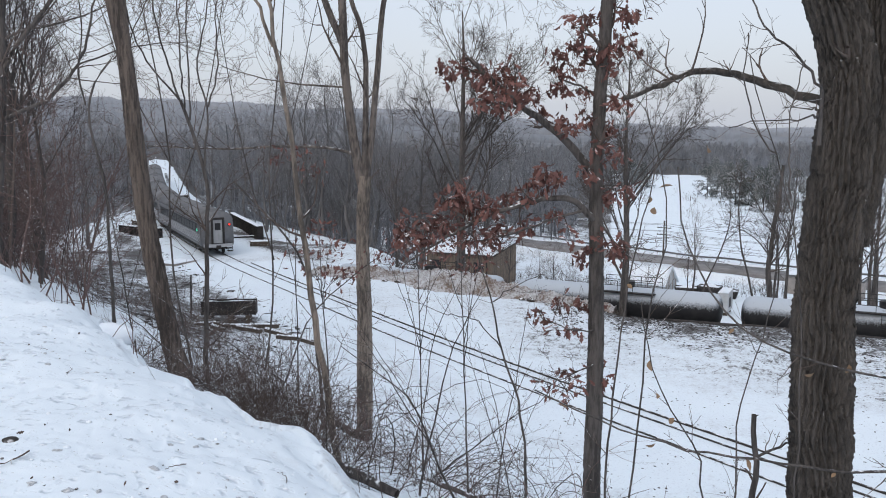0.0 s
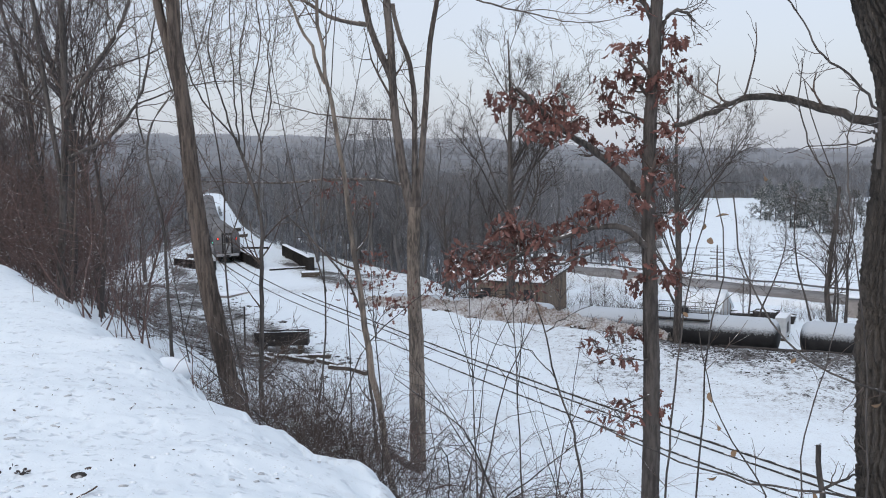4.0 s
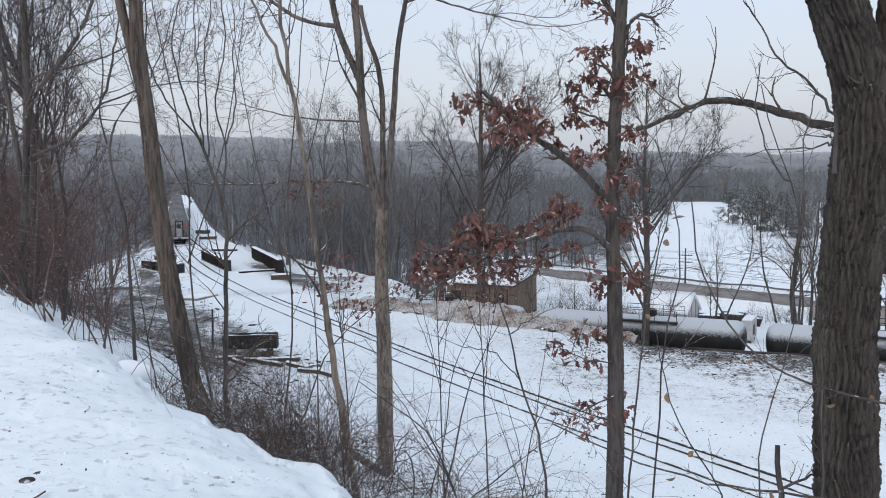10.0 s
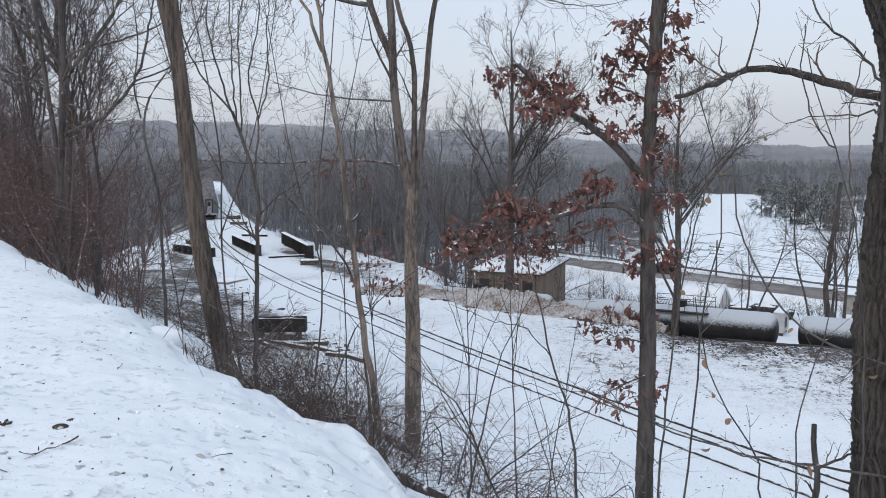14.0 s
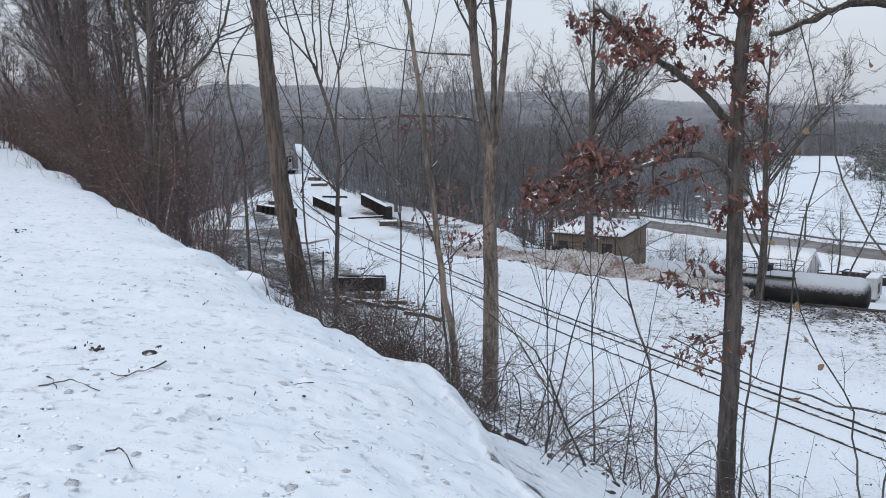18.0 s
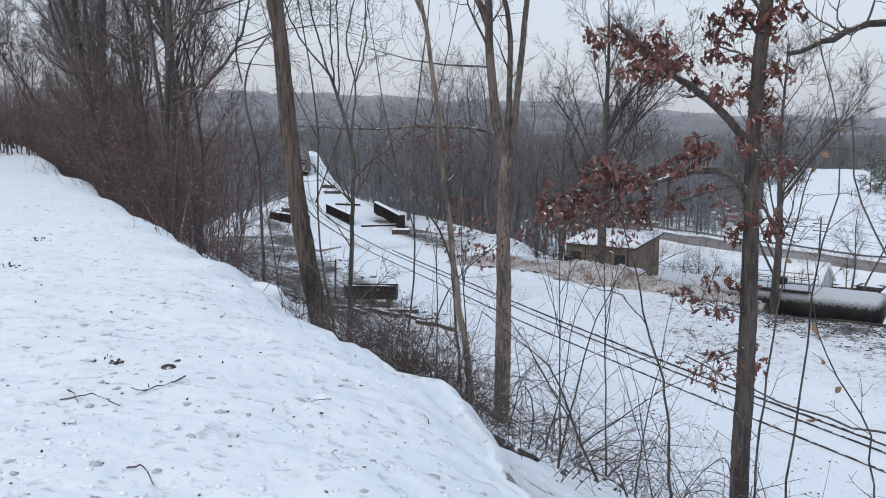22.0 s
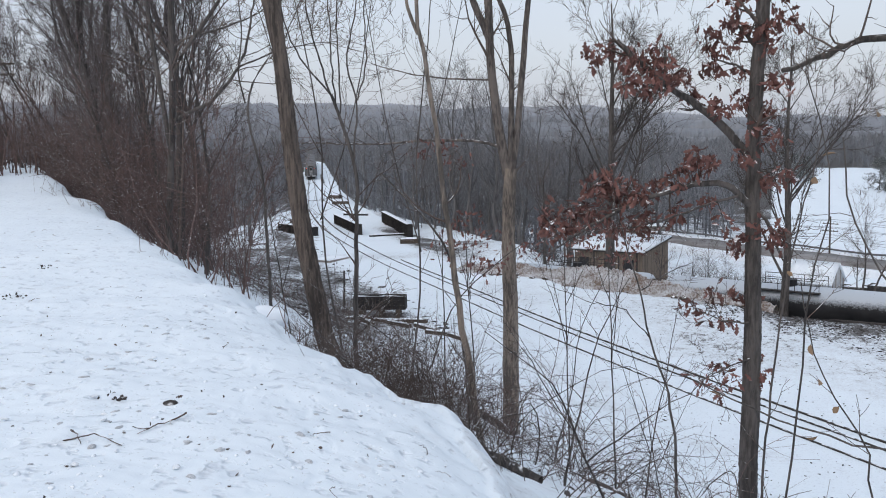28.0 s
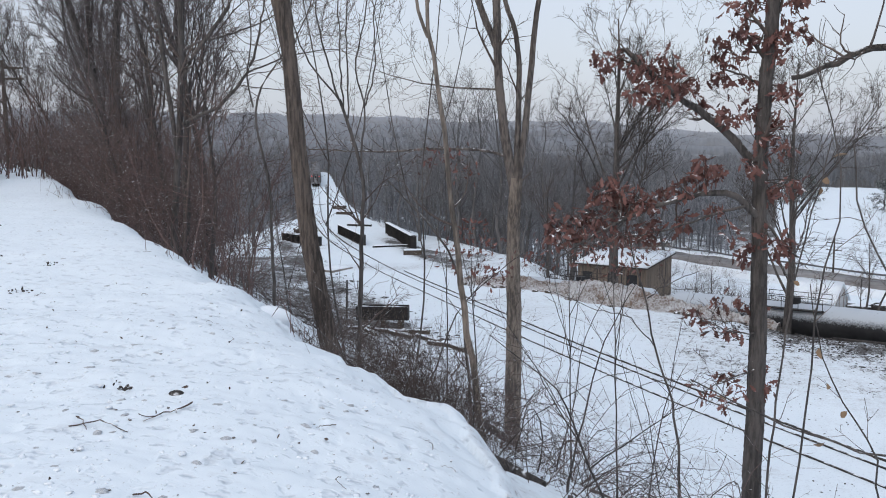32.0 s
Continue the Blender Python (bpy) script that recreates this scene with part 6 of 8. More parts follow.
big_tree, big_ax = near_tree("furrowed_tree", "thick old tree with deeply furrowed dark bark", 23,
                             [([(x + 0.05, y, z) for x, y, z in big_pts], 0.272, 0.225),
                              ([(3.75, 7.7, 12.0), (3.86, 7.7, 12.6), (3.93, 7.7, 13.3), (3.95, 7.7, 14.3), (4.0, 7.7, 15.2)], 0.16, 0.17),
                              ([(3.52, 7.75, 13.25), (3.17, 8.0, 13.42), (2.79, 8.0, 13.54), (2.48, 8.0, 13.58), (2.27, 8.0, 13.56), (1.96, 8.0, 13.38), (1.72, 8.0, 13.33)], 0.045, 0.022)],
                             lambda r0, n: [(7, (0.25, 1.0), (35, 80), (0.25, 0.8), 6, dict(up=0.16, rad=0.2 if r0 > 0.1 else 0.4, wiggle=0.22)), (4, (0.3, 1.0), (30, 60), (0.1, 0.3), 4, dict(up=0.08, rad=0.6))], BARK_RIDGED)
wand("thin upper branches springing from the thick trunk", 64, [([(3.3, 7.4, 13.3), (3.16, 7.2, 13.45), (2.96, 7.2, 13.7), (2.72, 7.2, 13.84), (2.6, 7.2, 14.1), (2.43, 7.2, 14.33)], 0.014, 0.005), ([(3.3, 7.4, 13.15), (3.06, 7.0, 13.14), (2.86, 7.0, 13.1), (2.59, 7.0, 13.11), (2.38, 7.0, 13.05)], 0.010, 0.004), ([(3.3, 7.4, 13.2), (3.14, 7.2, 13.21), (2.89, 7.2, 13.21)], 0.008, 0.004)], 7, 0.4, name="side_branch")
wand("twining vine stems hanging by the thick trunk", 65, [([(2.9, 6.5, 9.2), (2.85, 6.5, 11.6), (2.73, 6.5, 12.42), (2.59, 6.5, 12.9), (2.43, 6.5, 13.15), (2.35, 6.5, 13.58)], 0.009, 0.004), ([(2.59, 6.5, 12.85), (2.5, 6.5, 12.9), (2.37, 6.5, 13.16), (2.31, 6.5, 13.45), (2.33, 6.5, 13.75)], 0.007, 0.004), ([(2.72, 6.5, 12.5), (2.67, 6.5, 12.94), (2.68, 6.5, 13.2), (2.77, 6.5, 13.55)], 0.007, 0.004)], 5, 0.35, name="vine")

# grey tree that parts into three stems
FORK_STEMS = [
    ([(-1.9, 20.0, 4.7), (-1.87, 20.0, 5.56), (-1.85, 20.0, 8.77), (-1.87, 20.0, 10.95), (-1.79, 20.0, 12.0)], 0.195, 0.15),
    ([(-1.83, 20.0, 11.7), (-2.07, 20.0, 12.95), (-2.22, 20.0, 14.13), (-2.24, 20.0, 15.43), (-2.31, 20.0, 16.7), (-2.4, 20, 20)], 0.115, 0.065),
    ([(-2.25, 20.0, 15.0), (-2.65, 20.0, 15.94), (-2.84, 20.0, 16.71), (-3.0, 20, 18.5)], 0.085, 0.05),
    ([(-1.79, 20.0, 11.8), (-1.77, 20.0, 12.95), (-1.72, 20.0, 14.39), (-1.77, 20.0, 15.29), (-2.09, 20.0, 16.06), (-2.18, 20.0, 16.7)], 0.078, 0.045)
]
FORK_LIMBS = [
    ([(-1.76, 20.0, 11.85), (-1.6, 20.0, 13.08), (-1.47, 20.0, 14.38), (-1.35, 20.0, 15.8), (-1.14, 20.0, 16.69), (-0.9, 20, 18.5)], 0.078, 0.045),
    ([(-2.78, 20.0, 16.25), (-3.3, 20.0, 16.32), (-3.75, 20.0, 16.5), (-4.3, 20.0, 16.9), (-5, 20, 17.4), (-5.8, 20, 17.6)], 0.06, 0.012),
    ([(-2.0, 20.0, 12.5), (-2.24, 20.0, 12.62), (-3.51, 20.0, 12.72), (-5.12, 20.0, 12.63), (-6.87, 20.0, 12.71)], 0.038, 0.014),
    ([(-1.12, 20.0, 16.75), (-0.84, 20.0, 16.9), (0.0, 20.0, 16.65), (0.64, 20.0, 16.46), (1.29, 20.0, 16.3), (1.94, 20.0, 16.14), (2.59, 20.0, 16.13), (3.17, 20.0, 16.26), (3.56, 20.0, 16.27)], 0.026, 0.006),
    ([(0.70, 20.0, 16.44), (1.36, 20.0, 16.46), (1.81, 20.0, 16.35), (2.26, 20.0, 16.31), (2.72, 20.0, 16.51), (2.98, 20.0, 16.82)], 0.012, 0.005),
    ([(-2.2, 20.0, 14.05), (-3.48, 20.0, 14.13), (-4.27, 20.0, 14.28), (-5.06, 20.0, 14.54)], 0.026, 0.009)
]
# limbs take the darkened bark: their backlit look is put into the colour
near_tree("forked_tree", "slender grey-brown tree forking into three upright stems", 31,
          FORK_STEMS + FORK_LIMBS,
          lambda r0, n: [(3 if r0 > 0.18 else 9 if r0 < 0.04 else 6, (0.3, 1.0), (25, 65), (0.4, 0.9) if r0 > 0.18 else (0.6, 1.9), 6, dict(up=0.1, rad=0.12 if r0 > 0.18 else 0.5 if r0 < 0.04 else 0.35, tip=0.25, minrad=0.006)), (4, (0.2, 1.0), (25, 60), (0.3, 0.8), 4, dict(up=0.06, rad=0.6)), (2, (0.3, 1.0), (25, 60), (0.15, 0.4), 3, dict(rad=0.7))], BARK_PALE, limb_mat=BARK_BACKLIT)

near_tree("slim_sapling", "slim pale sapling stem leaning over the bank", 41,
          [([(-1.02, 9.0, 8.6), (-1.12, 9.0, 9.38), (-1.26, 9.0, 10.34), (-1.4, 9.0, 11.34), (-1.52, 9.0, 12.62), (-1.62, 9.0, 13.52), (-1.72, 9.0, 13.99), (-1.78, 9.0, 14.68), (-1.85, 9, 15.6)], 0.045, 0.014),
           ([(-1.72, 9.0, 13.9), (-1.87, 9.0, 14.34), (-2.04, 9.0, 14.69), (-2.4, 9, 15.3)], 0.02, 0.008)],
          twiggy(9, 0.9, 3, 0.35, 2, 0.15, span=(0.45, 1.0), up=0.2), BARK_PALE)

SAP = [([(-3.72, 13.0, 8.3), (-3.7, 13.0, 9.04), (-3.63, 13.0, 10.85), (-3.56, 13.0, 11.99), (-3.59, 13.0, 12.52), (-3.8, 13.0, 13.22), (-3.92, 13.0, 13.5)], 0.045, 0.024),
       ([(-3.90, 13.0, 13.46), (-4.24, 13.0, 13.87), (-4.45, 13.0, 14.13), (-4.67, 13.0, 14.69), (-4.7, 13.0, 15.2), (-4.79, 13.0, 15.9)], 0.016, 0.006),
       ([(-3.93, 13.0, 13.5), (-4.14, 13.1, 14.17), (-4.23, 13.1, 14.43), (-4.32, 13.1, 14.85), (-4.27, 13.1, 15.19), (-4.14, 13.1, 15.68), (-4.07, 13.1, 16.18)], 0.016, 0.006),
       ([(-3.86, 13.0, 13.38), (-3.89, 12.9, 13.99), (-3.85, 12.9, 14.42), (-3.88, 12.9, 14.92), (-3.9, 12.9, 15.34), (-3.78, 12.9, 16.01)], 0.014, 0.006),
       ([(-3.79, 13.0, 13.2), (-3.77, 13.0, 13.86), (-3.79, 13.0, 14.16), (-3.81, 13.0, 14.67), (-3.73, 13.0, 15.09), (-3.62, 13.0, 15.5), (-3.65, 13.0, 16.08)], 0.014, 0.006),
       ([(-3.59, 13.0, 12.5), (-3.52, 13.1, 13.51), (-3.72, 13.1, 13.94), (-3.56, 13.1, 14.58), (-3.45, 13.1, 15.0), (-3.54, 13.1, 15.67), (-3.48, 13.1, 16.16)], 0.017, 0.006),
       ([(-3.53, 13.1, 13.4), (-3.33, 13.1, 13.98), (-3.41, 13.1, 14.66), (-3.29, 13.1, 15.16), (-3.38, 13.1, 15.58), (-3.28, 13.1, 16.16)], 0.013, 0.005)]
near_tree("dark_sapling", "dark sapling forking into upright wands", 43, SAP, twiggy(10, 1.2, 4, 0.6, 2, 0.25, span=(0.25, 1.0), up=0.10), BARK_GREY)

# tree whose long limbs sweep out over the slope, and a crooked sapling before it
near_tree("spreading_tree", "dark crooked tree with long limbs sweeping out over the slope", 44,
          [([(-9.97, 19.0, gz(-9.97, 19.0)), (-9.97, 19.0, 10.87), (-9.76, 19.0, 12.55), (-9.58, 19.0, 14.64), (-9.53, 19.0, 16.16), (-9.48, 19.0, 18.5)], 0.085, 0.06),
           ([(-9.59, 19.0, 14.4), (-9.26, 19.0, 14.95), (-8.85, 19.0, 15.38), (-8.5, 19.0, 15.8), (-8.15, 19.0, 16.29), (-7.8, 19.0, 17.3)], 0.06, 0.03),
           ([(-9.68, 19.0, 13.3), (-9.15, 19.0, 13.54), (-8.72, 19.0, 13.66), (-8.33, 19.0, 14.06), (-7.92, 19.0, 14.53), (-7.7, 19.0, 15.05), (-7.59, 19.0, 15.54), (-7.4, 19.0, 16.4)], 0.05, 0.016),
           ([(-9.57, 19.0, 15.0), (-9.25, 19.0, 15.22), (-8.79, 19.0, 15.29), (-8.24, 19.0, 15.39), (-7.32, 19.0, 15.7), (-6.82, 19.0, 16.02)], 0.032, 0.010),
           ([(-7.94, 19.0, 14.5), (-7.45, 19.0, 14.67), (-6.74, 19.0, 14.89), (-6.15, 19.0, 14.95), (-5.59, 19.0, 14.97)], 0.022, 0.008),
           ([(-9.76, 19.0, 12.6), (-9.92, 19.0, 13.83), (-10.04, 19.0, 15.08), (-10.15, 19.0, 16.32), (-10.24, 19.0, 17.6)], 0.06, 0.04)],
          lambda r0, n: [(9, (0.3, 1.0), (25, 65), (0.8, 2.2), 7, dict(up=0.04, rad=0.4, tip=0.3, wiggle=0.24, minrad=0.008)), (4, (0.2, 1.0), (25, 65), (0.4, 1.0), 5, dict(up=0.05, rad=0.6, wiggle=0.22, minrad=0.006)), (2, (0.3, 1.0), (25, 60), (0.2, 0.5), 3, dict(rad=0.7))], BARK_GREY)

# old trees shaggy with vine and short twigs
for j, pts in enumerate(([(-18.0, 30.0, gz(-18.0, 30.0) - 0.2), (-17.91, 30.0, 13.94), (-17.82, 30.0, 16.03), (-17.6, 30.0, 18.07), (-17.23, 30.0, 22.0)],
                         [(-18.15, 30.1, gz(-18.15, 30.1) - 0.2), (-18.5, 30.1, 14.38), (-19.12, 30.1, 16.5), (-19.67, 30.1, 18.18), (-20.4, 30.1, 21.5)])):
    near_tree("vine_clad_tree", "dark tree shaggy with climbing vine and short twigs", 46 + j,
              [(pts, 0.20 - 0.05 * j, 0.09)],
              lambda r0, n: [(95, (0.22, 1.0), (25, 75), (0.5, 2.2), 6, dict(up=0.10, rad=0.16, tip=0.4, wiggle=0.25, minrad=0.012)), (5, (0.1, 1.0), (25, 75), (0.3, 0.9), 4, dict(up=0.02, rad=0.7, wiggle=0.25, minrad=0.009))], BARK_GREY, TWIG_TALL, group="vine-clad trees")
near_tree("crooked_sapling", "thin crooked sapling forking over the brushy slope", 45,
          [([(-5.89, 15.0, gz(-5.89, 15.0)), (-5.89, 15.0, 11.17), (-5.9, 15.0, 12.09), (-6.08, 15.0, 12.9), (-6.19, 15.0, 13.55), (-6.03, 15.0, 13.89), (-5.73, 15.0, 14.19), (-5.49, 15.0, 14.57), (-5.41, 15.0, 15.06), (-5.34, 15.0, 16.1)], 0.034, 0.010),
           ([(-6.18, 15.0, 13.5), (-6.3, 15.0, 14.09), (-6.17, 15.0, 14.68), (-6.19, 15.0, 15.27), (-6.21, 15.0, 16.0)], 0.016, 0.007),
           ([(-5.66, 15.0, 14.27), (-5.31, 15.0, 14.67), (-5.08, 15.0, 15.15), (-4.84, 15.0, 15.9)], 0.014, 0.006)],
          twiggy(8, 1.0, 3, 0.5, 2, 0.25, span=(0.4, 1.0), up=0.05), BARK_GREY)

for j, (x, y, h, a) in enumerate(((-4.9, 16.5, 8.5, -0.3), (-3.9, 17.8, 8.8, 0.25))):
    z = gz(x, y) - 0.2
    near_tree("tall_sapling", "tall thin sapling forking into bare wands", 90 + j,
              [([(x, y, z), (x + a * 1.6, y, z + h * 0.3), (x + a * 0.9, y, z + h * 0.55), (x + a * 2.8, y, z + h * 0.9), (x + a * 3.6, y, z + h * 1.2)], 0.022, 0.008),
               ([(x + a * 1.45, y, z + h * 0.36), (x - a * 1.2, y + 0.2, z + h * 0.62), (x - a * 3.4, y + 0.2, z + h * 1.05)], 0.015, 0.006),
               ([(x + a * 1.0, y, z + h * 0.5), (x + a * 3.4, y - 0.2, z + h * 0.68), (x + a * 6.2, y - 0.2, z + h * 1.02)], 0.014, 0.006)],
              twiggy(11, 1.7, 4, 0.7, 2, 0.25, span=(0.25, 1.0), up=0.10), BARK_GREY, group="tall saplings")


# ---- middle-distance trees ----
def bare_tree_mesh(seed, height, spread, trunk_r, forks=3, fine=3, upright=0.5, thick=1.0, bark=None, crook=1.0, twig=None):
    """Trunk and crown meshes of a leafless tree standing at the origin."""
    rng = np.random.RandomState(seed)
    lean = rng.normal(0, 0.03, 2) * crook
    pts = [(lean[0] * h + rng.normal(0, 0.012) * crook * height * (h > 0), lean[1] * h + rng.normal(0, 0.012) * crook * height * (h > 0), h) for h in np.linspace(-0.5, height * 0.92, 9)]
    P, R = axis(pts, (trunk_r * 1.15, trunk_r * 0.75, trunk_r * 0.4, trunk_r * 0.10), 14)
    L1 = sprout(rng, P, R, 9 + 2 * forks, (0.28, 0.97), (25, 55), (spread * 0.5, spread), 8, wiggle=0.10, up=upright * 0.28, rad=0.5, tip=0.18, minrad=0.012 * thick)
    L2 = sprout(rng, L1[0], L1[1], 6, (0.25, 1.0), (22, 50), (spread * 0.18, spread * 0.42), 6, wiggle=0.14, up=0.10, rad=0.55, tip=0.25, minrad=0.009 * thick)
    L3 = sprout(rng, L2[0], L2[1], 4, (0.25, 1.0), (22, 50), (spread * 0.09, spread * 0.2), 4, wiggle=0.15, up=0.08, rad=0.6, minrad=0.007 * thick)
    L4 = None if not fine else sprout(rng, L3[0], L3[1], fine, (0.3, 1.0), (20, 50), (spread * 0.05, spread * 0.12), 3, up=0.06, rad=0.7, minrad=0.006 * thick)
    trunk = tubes("trunk", [(P, R, 10), (L1[0], L1[1], 6)], bark or BARK_GREY)
    crown = tubes("crown", [(L2[0], L2[1], 4), (L3[0], L3[1], 3)] + ([(L4[0], L4[1], 3)] if fine else []), twig or TWIG)
    return trunk, crown


TREE_KINDS = [bare_tree_mesh(300 + i, *spec) for i, spec in enumerate(((16, 5.6, 0.19, 3, 3, 0.2), (18, 6.8, 0.24, 4, 3, 0.12), (13, 4.6, 0.14, 2, 3, 0.25), (20, 6.2, 0.23, 3, 3, 0.2), (15, 5.8, 0.17, 3, 3, 0.12)))]

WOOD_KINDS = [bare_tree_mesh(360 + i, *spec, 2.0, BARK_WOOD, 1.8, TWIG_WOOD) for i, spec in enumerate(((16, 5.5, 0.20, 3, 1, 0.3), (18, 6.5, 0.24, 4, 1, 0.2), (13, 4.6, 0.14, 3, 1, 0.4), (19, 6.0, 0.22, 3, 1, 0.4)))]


def stand_tree(kind, x, y, scale, turn, label, group="bare trees of the valley", kinds=TREE_KINDS):
    t = thing("bare_tree", Matrix.Translation((x, y, gz(x, y) - 0.1)) @ pose(0, 0, 0, 0, 0, turn) @ Matrix.Diagonal((scale, scale, scale, 1)), label, "tree", group)
    part("trunk", kinds[kind][0], BARK_GREY, t)
    part("crown", kinds[kind][1], TWIG, t)
    return t


def fan_tree_mesh(seed, height, reach, trunk_r, thick):
    """An upright trunk with long straight limbs that fan out and end in dense fine twigs."""
    rng = np.random.RandomState(seed)
    pts = [(rng.normal(0, 0.006) * height * (h > 0.2 * height), rng.normal(0, 0.006) * height * (h > 0.2 * height), h) for h in np.linspace(-0.5, height, 9)]
    P, R = axis(pts, (trunk_r * 1.2, trunk_r * 0.85, trunk_r * 0.5, trunk_r * 0.12), 16)
    A0 = sprout(rng, P, R, 13, (0.24, 0.6), (28, 50), (reach * 0.6, reach), 10, wiggle=0.06, up=0.015, rad=0.36, tip=0.2, minrad=0.03 * thick)
    A1 = sprout(rng, P, R, 10, (0.5, 0.97), (22, 50), (reach * 0.2, reach * 0.45), 8, wiggle=0.08, up=0.06, rad=0.4, tip=0.2, minrad=0.022 * thick)
    B = sprout(rng, A0[0], A0[1], 10, (0.42, 1.0), (20, 48), (reach * 0.14, reach * 0.34), 7, wiggle=0.12, up=0.09, rad=0.55, tip=0.3, minrad=0.016 * thick)
    B1 = sprout(rng, A1[0], A1[1], 7, (0.3, 1.0), (20, 48), (reach * 0.1, reach * 0.24), 7, wiggle=0.12, up=0.09, rad=0.55, tip=0.3, minrad=0.016 * thick)
    B = (np.concatenate([B[0], B1[0]]), np.concatenate([B[1], B1[1]]))
    C = sprout(rng, B[0], B[1], 6, (0.25, 1.0), (28, 62), (reach * 0.05, reach * 0.13), 5, wiggle=0.2, up=0.06, rad=0.6, minrad=0.011 * thick)
    D = sprout(rng, C[0], C[1], 4, (0.25, 1.0), (30, 65), (reach * 0.02, reach * 0.055), 3, up=0.03, rad=0.7, minrad=0.008 * thick)
    trunk = tubes("trunk", [(P, R, 10), (A0[0], A0[1], 6), (A1[0], A1[1], 6)], BARK_GREY)
    return trunk, tubes("crown", [(B[0], B[1], 4), (C[0], C[1], 3), (D[0], D[1], 3)], TWIG_DARK)


ROUGH = lambda r0, n: [(7, (0.25, 1.0), (30, 75), (1.2, 3.6), 7, dict(up=0.03, rad=0.4, wiggle=0.2, minrad=0.022)), (5, (0.2, 1.0), (30, 70), (0.6, 1.6), 5, dict(up=0.02, rad=0.6, wiggle=0.22, minrad=0.016)), (3, (0.3, 1.0), (30, 65), (0.3, 0.8), 3, dict(rad=0.7, minrad=0.012))]
near_tree("bent_tree", "dark bent tree with crossing limbs behind the tank cars", 181,
          [([(30.4, 78.0, gz(30.4, 78.0)), (30.41, 78.0, -3.1), (30.45, 78.0, -1.9), (30.1, 78.0, 0.58), (30.43, 78.0, 3.2), (30.55, 78.0, 4.74), (30.86, 78.0, 6.8), (31.1, 78.0, 10.0)], 0.27, 0.12),
           ([(30.3, 78.0, 1.6), (29.0, 78.0, 3.21), (27.44, 78.0, 4.17), (26.16, 78.0, 4.55)], 0.07, 0.02),
           ([(30.5, 78.0, 4.2), (29.2, 78.0, 5.8), (28.4, 78.0, 7.61), (27.37, 78.0, 8.4)], 0.07, 0.02),
           ([(30.2, 78.0, 0.6), (31.32, 78.0, 2.13), (32.29, 78.0, 4.71), (32.49, 78.0, 6.77)], 0.09, 0.04)], ROUGH, BARK_GREY, TWIG_DARK, group="bent trees")
near_tree("bent_tree", "slim dark tree bowing beside the tank cars", 182,
          [([(30.5, 82.0, gz(30.5, 82.0)), (30.21, 82.0, -2.63), (29.73, 82.0, -0.58), (28.99, 82.0, 1.63), (28.67, 82.0, 4.37), (28.53, 82.0, 6.55), (28.75, 82.0, 9.24)], 0.11, 0.03)], ROUGH, BARK_GREY, TWIG_DARK, group="bent trees")
near_tree("bent_tree", "leaning dark tree rising from scrap behind the tank cars", 183,
          [([(26.5, 86.0, gz(26.5, 86.0)), (26.77, 86.0, -2.51), (28.04, 86.0, 0.13), (28.96, 86.0, 2.82), (29.26, 86.0, 4.7), (29.05, 86.0, 7.38)], 0.095, 0.025),
           ([(28.69, 86.0, 1.97), (29.97, 86.0, 3.09), (31.35, 86.0, 4.5)], 0.05, 0.02)], ROUGH, BARK_GREY, TWIG_DARK, group="bent trees")

BIG_KINDS = [fan_tree_mesh(340, 17, 8.8, 0.28, 1.1), fan_tree_mesh(342, 17, 8.0, 0.24, 0.95)]
stand_tree(0, 1.9, 86.0, 1.66, 30, "tall spreading bare tree behind the earth berm", kinds=BIG_KINDS)
stand_tree(1, 13.5, 62.9, 1.24, 200, "tall pale-limbed bare tree at the ballast edge", kinds=BIG_KINDS)
for k, x, y, s, a in ((0, 33.5, 82, 0.9, 120), (2, 27.0, 90, 0.8, 200), (2, 20.5, 84, 0.35, 40), (4, 24.8, 85, 0.42, 90), (0, 38, 74, 1.0, 250), (1, 45, 80, 0.9, 33), (3, 50, 90, 0.9, 140), (0, 56, 78, 1.05, 77), (2, 6.5, 82.5, 0.55, 10), (2, 9.2, 80.5, 0.45, 60), (2, 12, 79, 0.42, 160), (2, 14.6, 77.5, 0.4, 222), (4, 11, 84, 0.4, 300), (2, -2.2, 80.5, 0.7, 20), (0, -4.5, 83, 0.8, 110)):
    stand_tree(k, x, y, s, a, "small bare tree standing in snow near the lower track" if s < 0.6 else "bare tree standing in snow beyond the lower track")

for k, x, y, s, a in ((2, 34.4, 86, 0.8, 140), (4, 36.5, 92, 0.9, 250), (4, 34, 68.4, 0.9, 70), (0, 37, 72.5, 0.95, 310), (4, 41, 79, 1.0, 200)):
    stand_tree(k, x, y, s, a, "dark bare tree standing in snow beyond the lower track")
for k, x, y, s, a in ((1, -19, 118, 1.30, 15), (3, -15.5, 112, 1.20, 140), (1, -11.5, 106, 1.28, 250), (0, -9, 116, 1.4, 70), (3, -6.0, 108, 1.22, 310), (1, -3, 113, 1.3, 40), (0, -13, 124, 1.45, 200), (3, -23, 128, 1.3, 90), (1, -17, 133, 1.4, 330), (0, 5.5, 110, 1.35, 20), (3, 8.5, 116, 1.2, 60)):
    stand_tree(k, x, y, s, a, "tall bare tree standing over the valley wood", "tall trees of the wood", WOOD_KINDS)

rng_w = np.random.RandomState(77)
n_done = 0
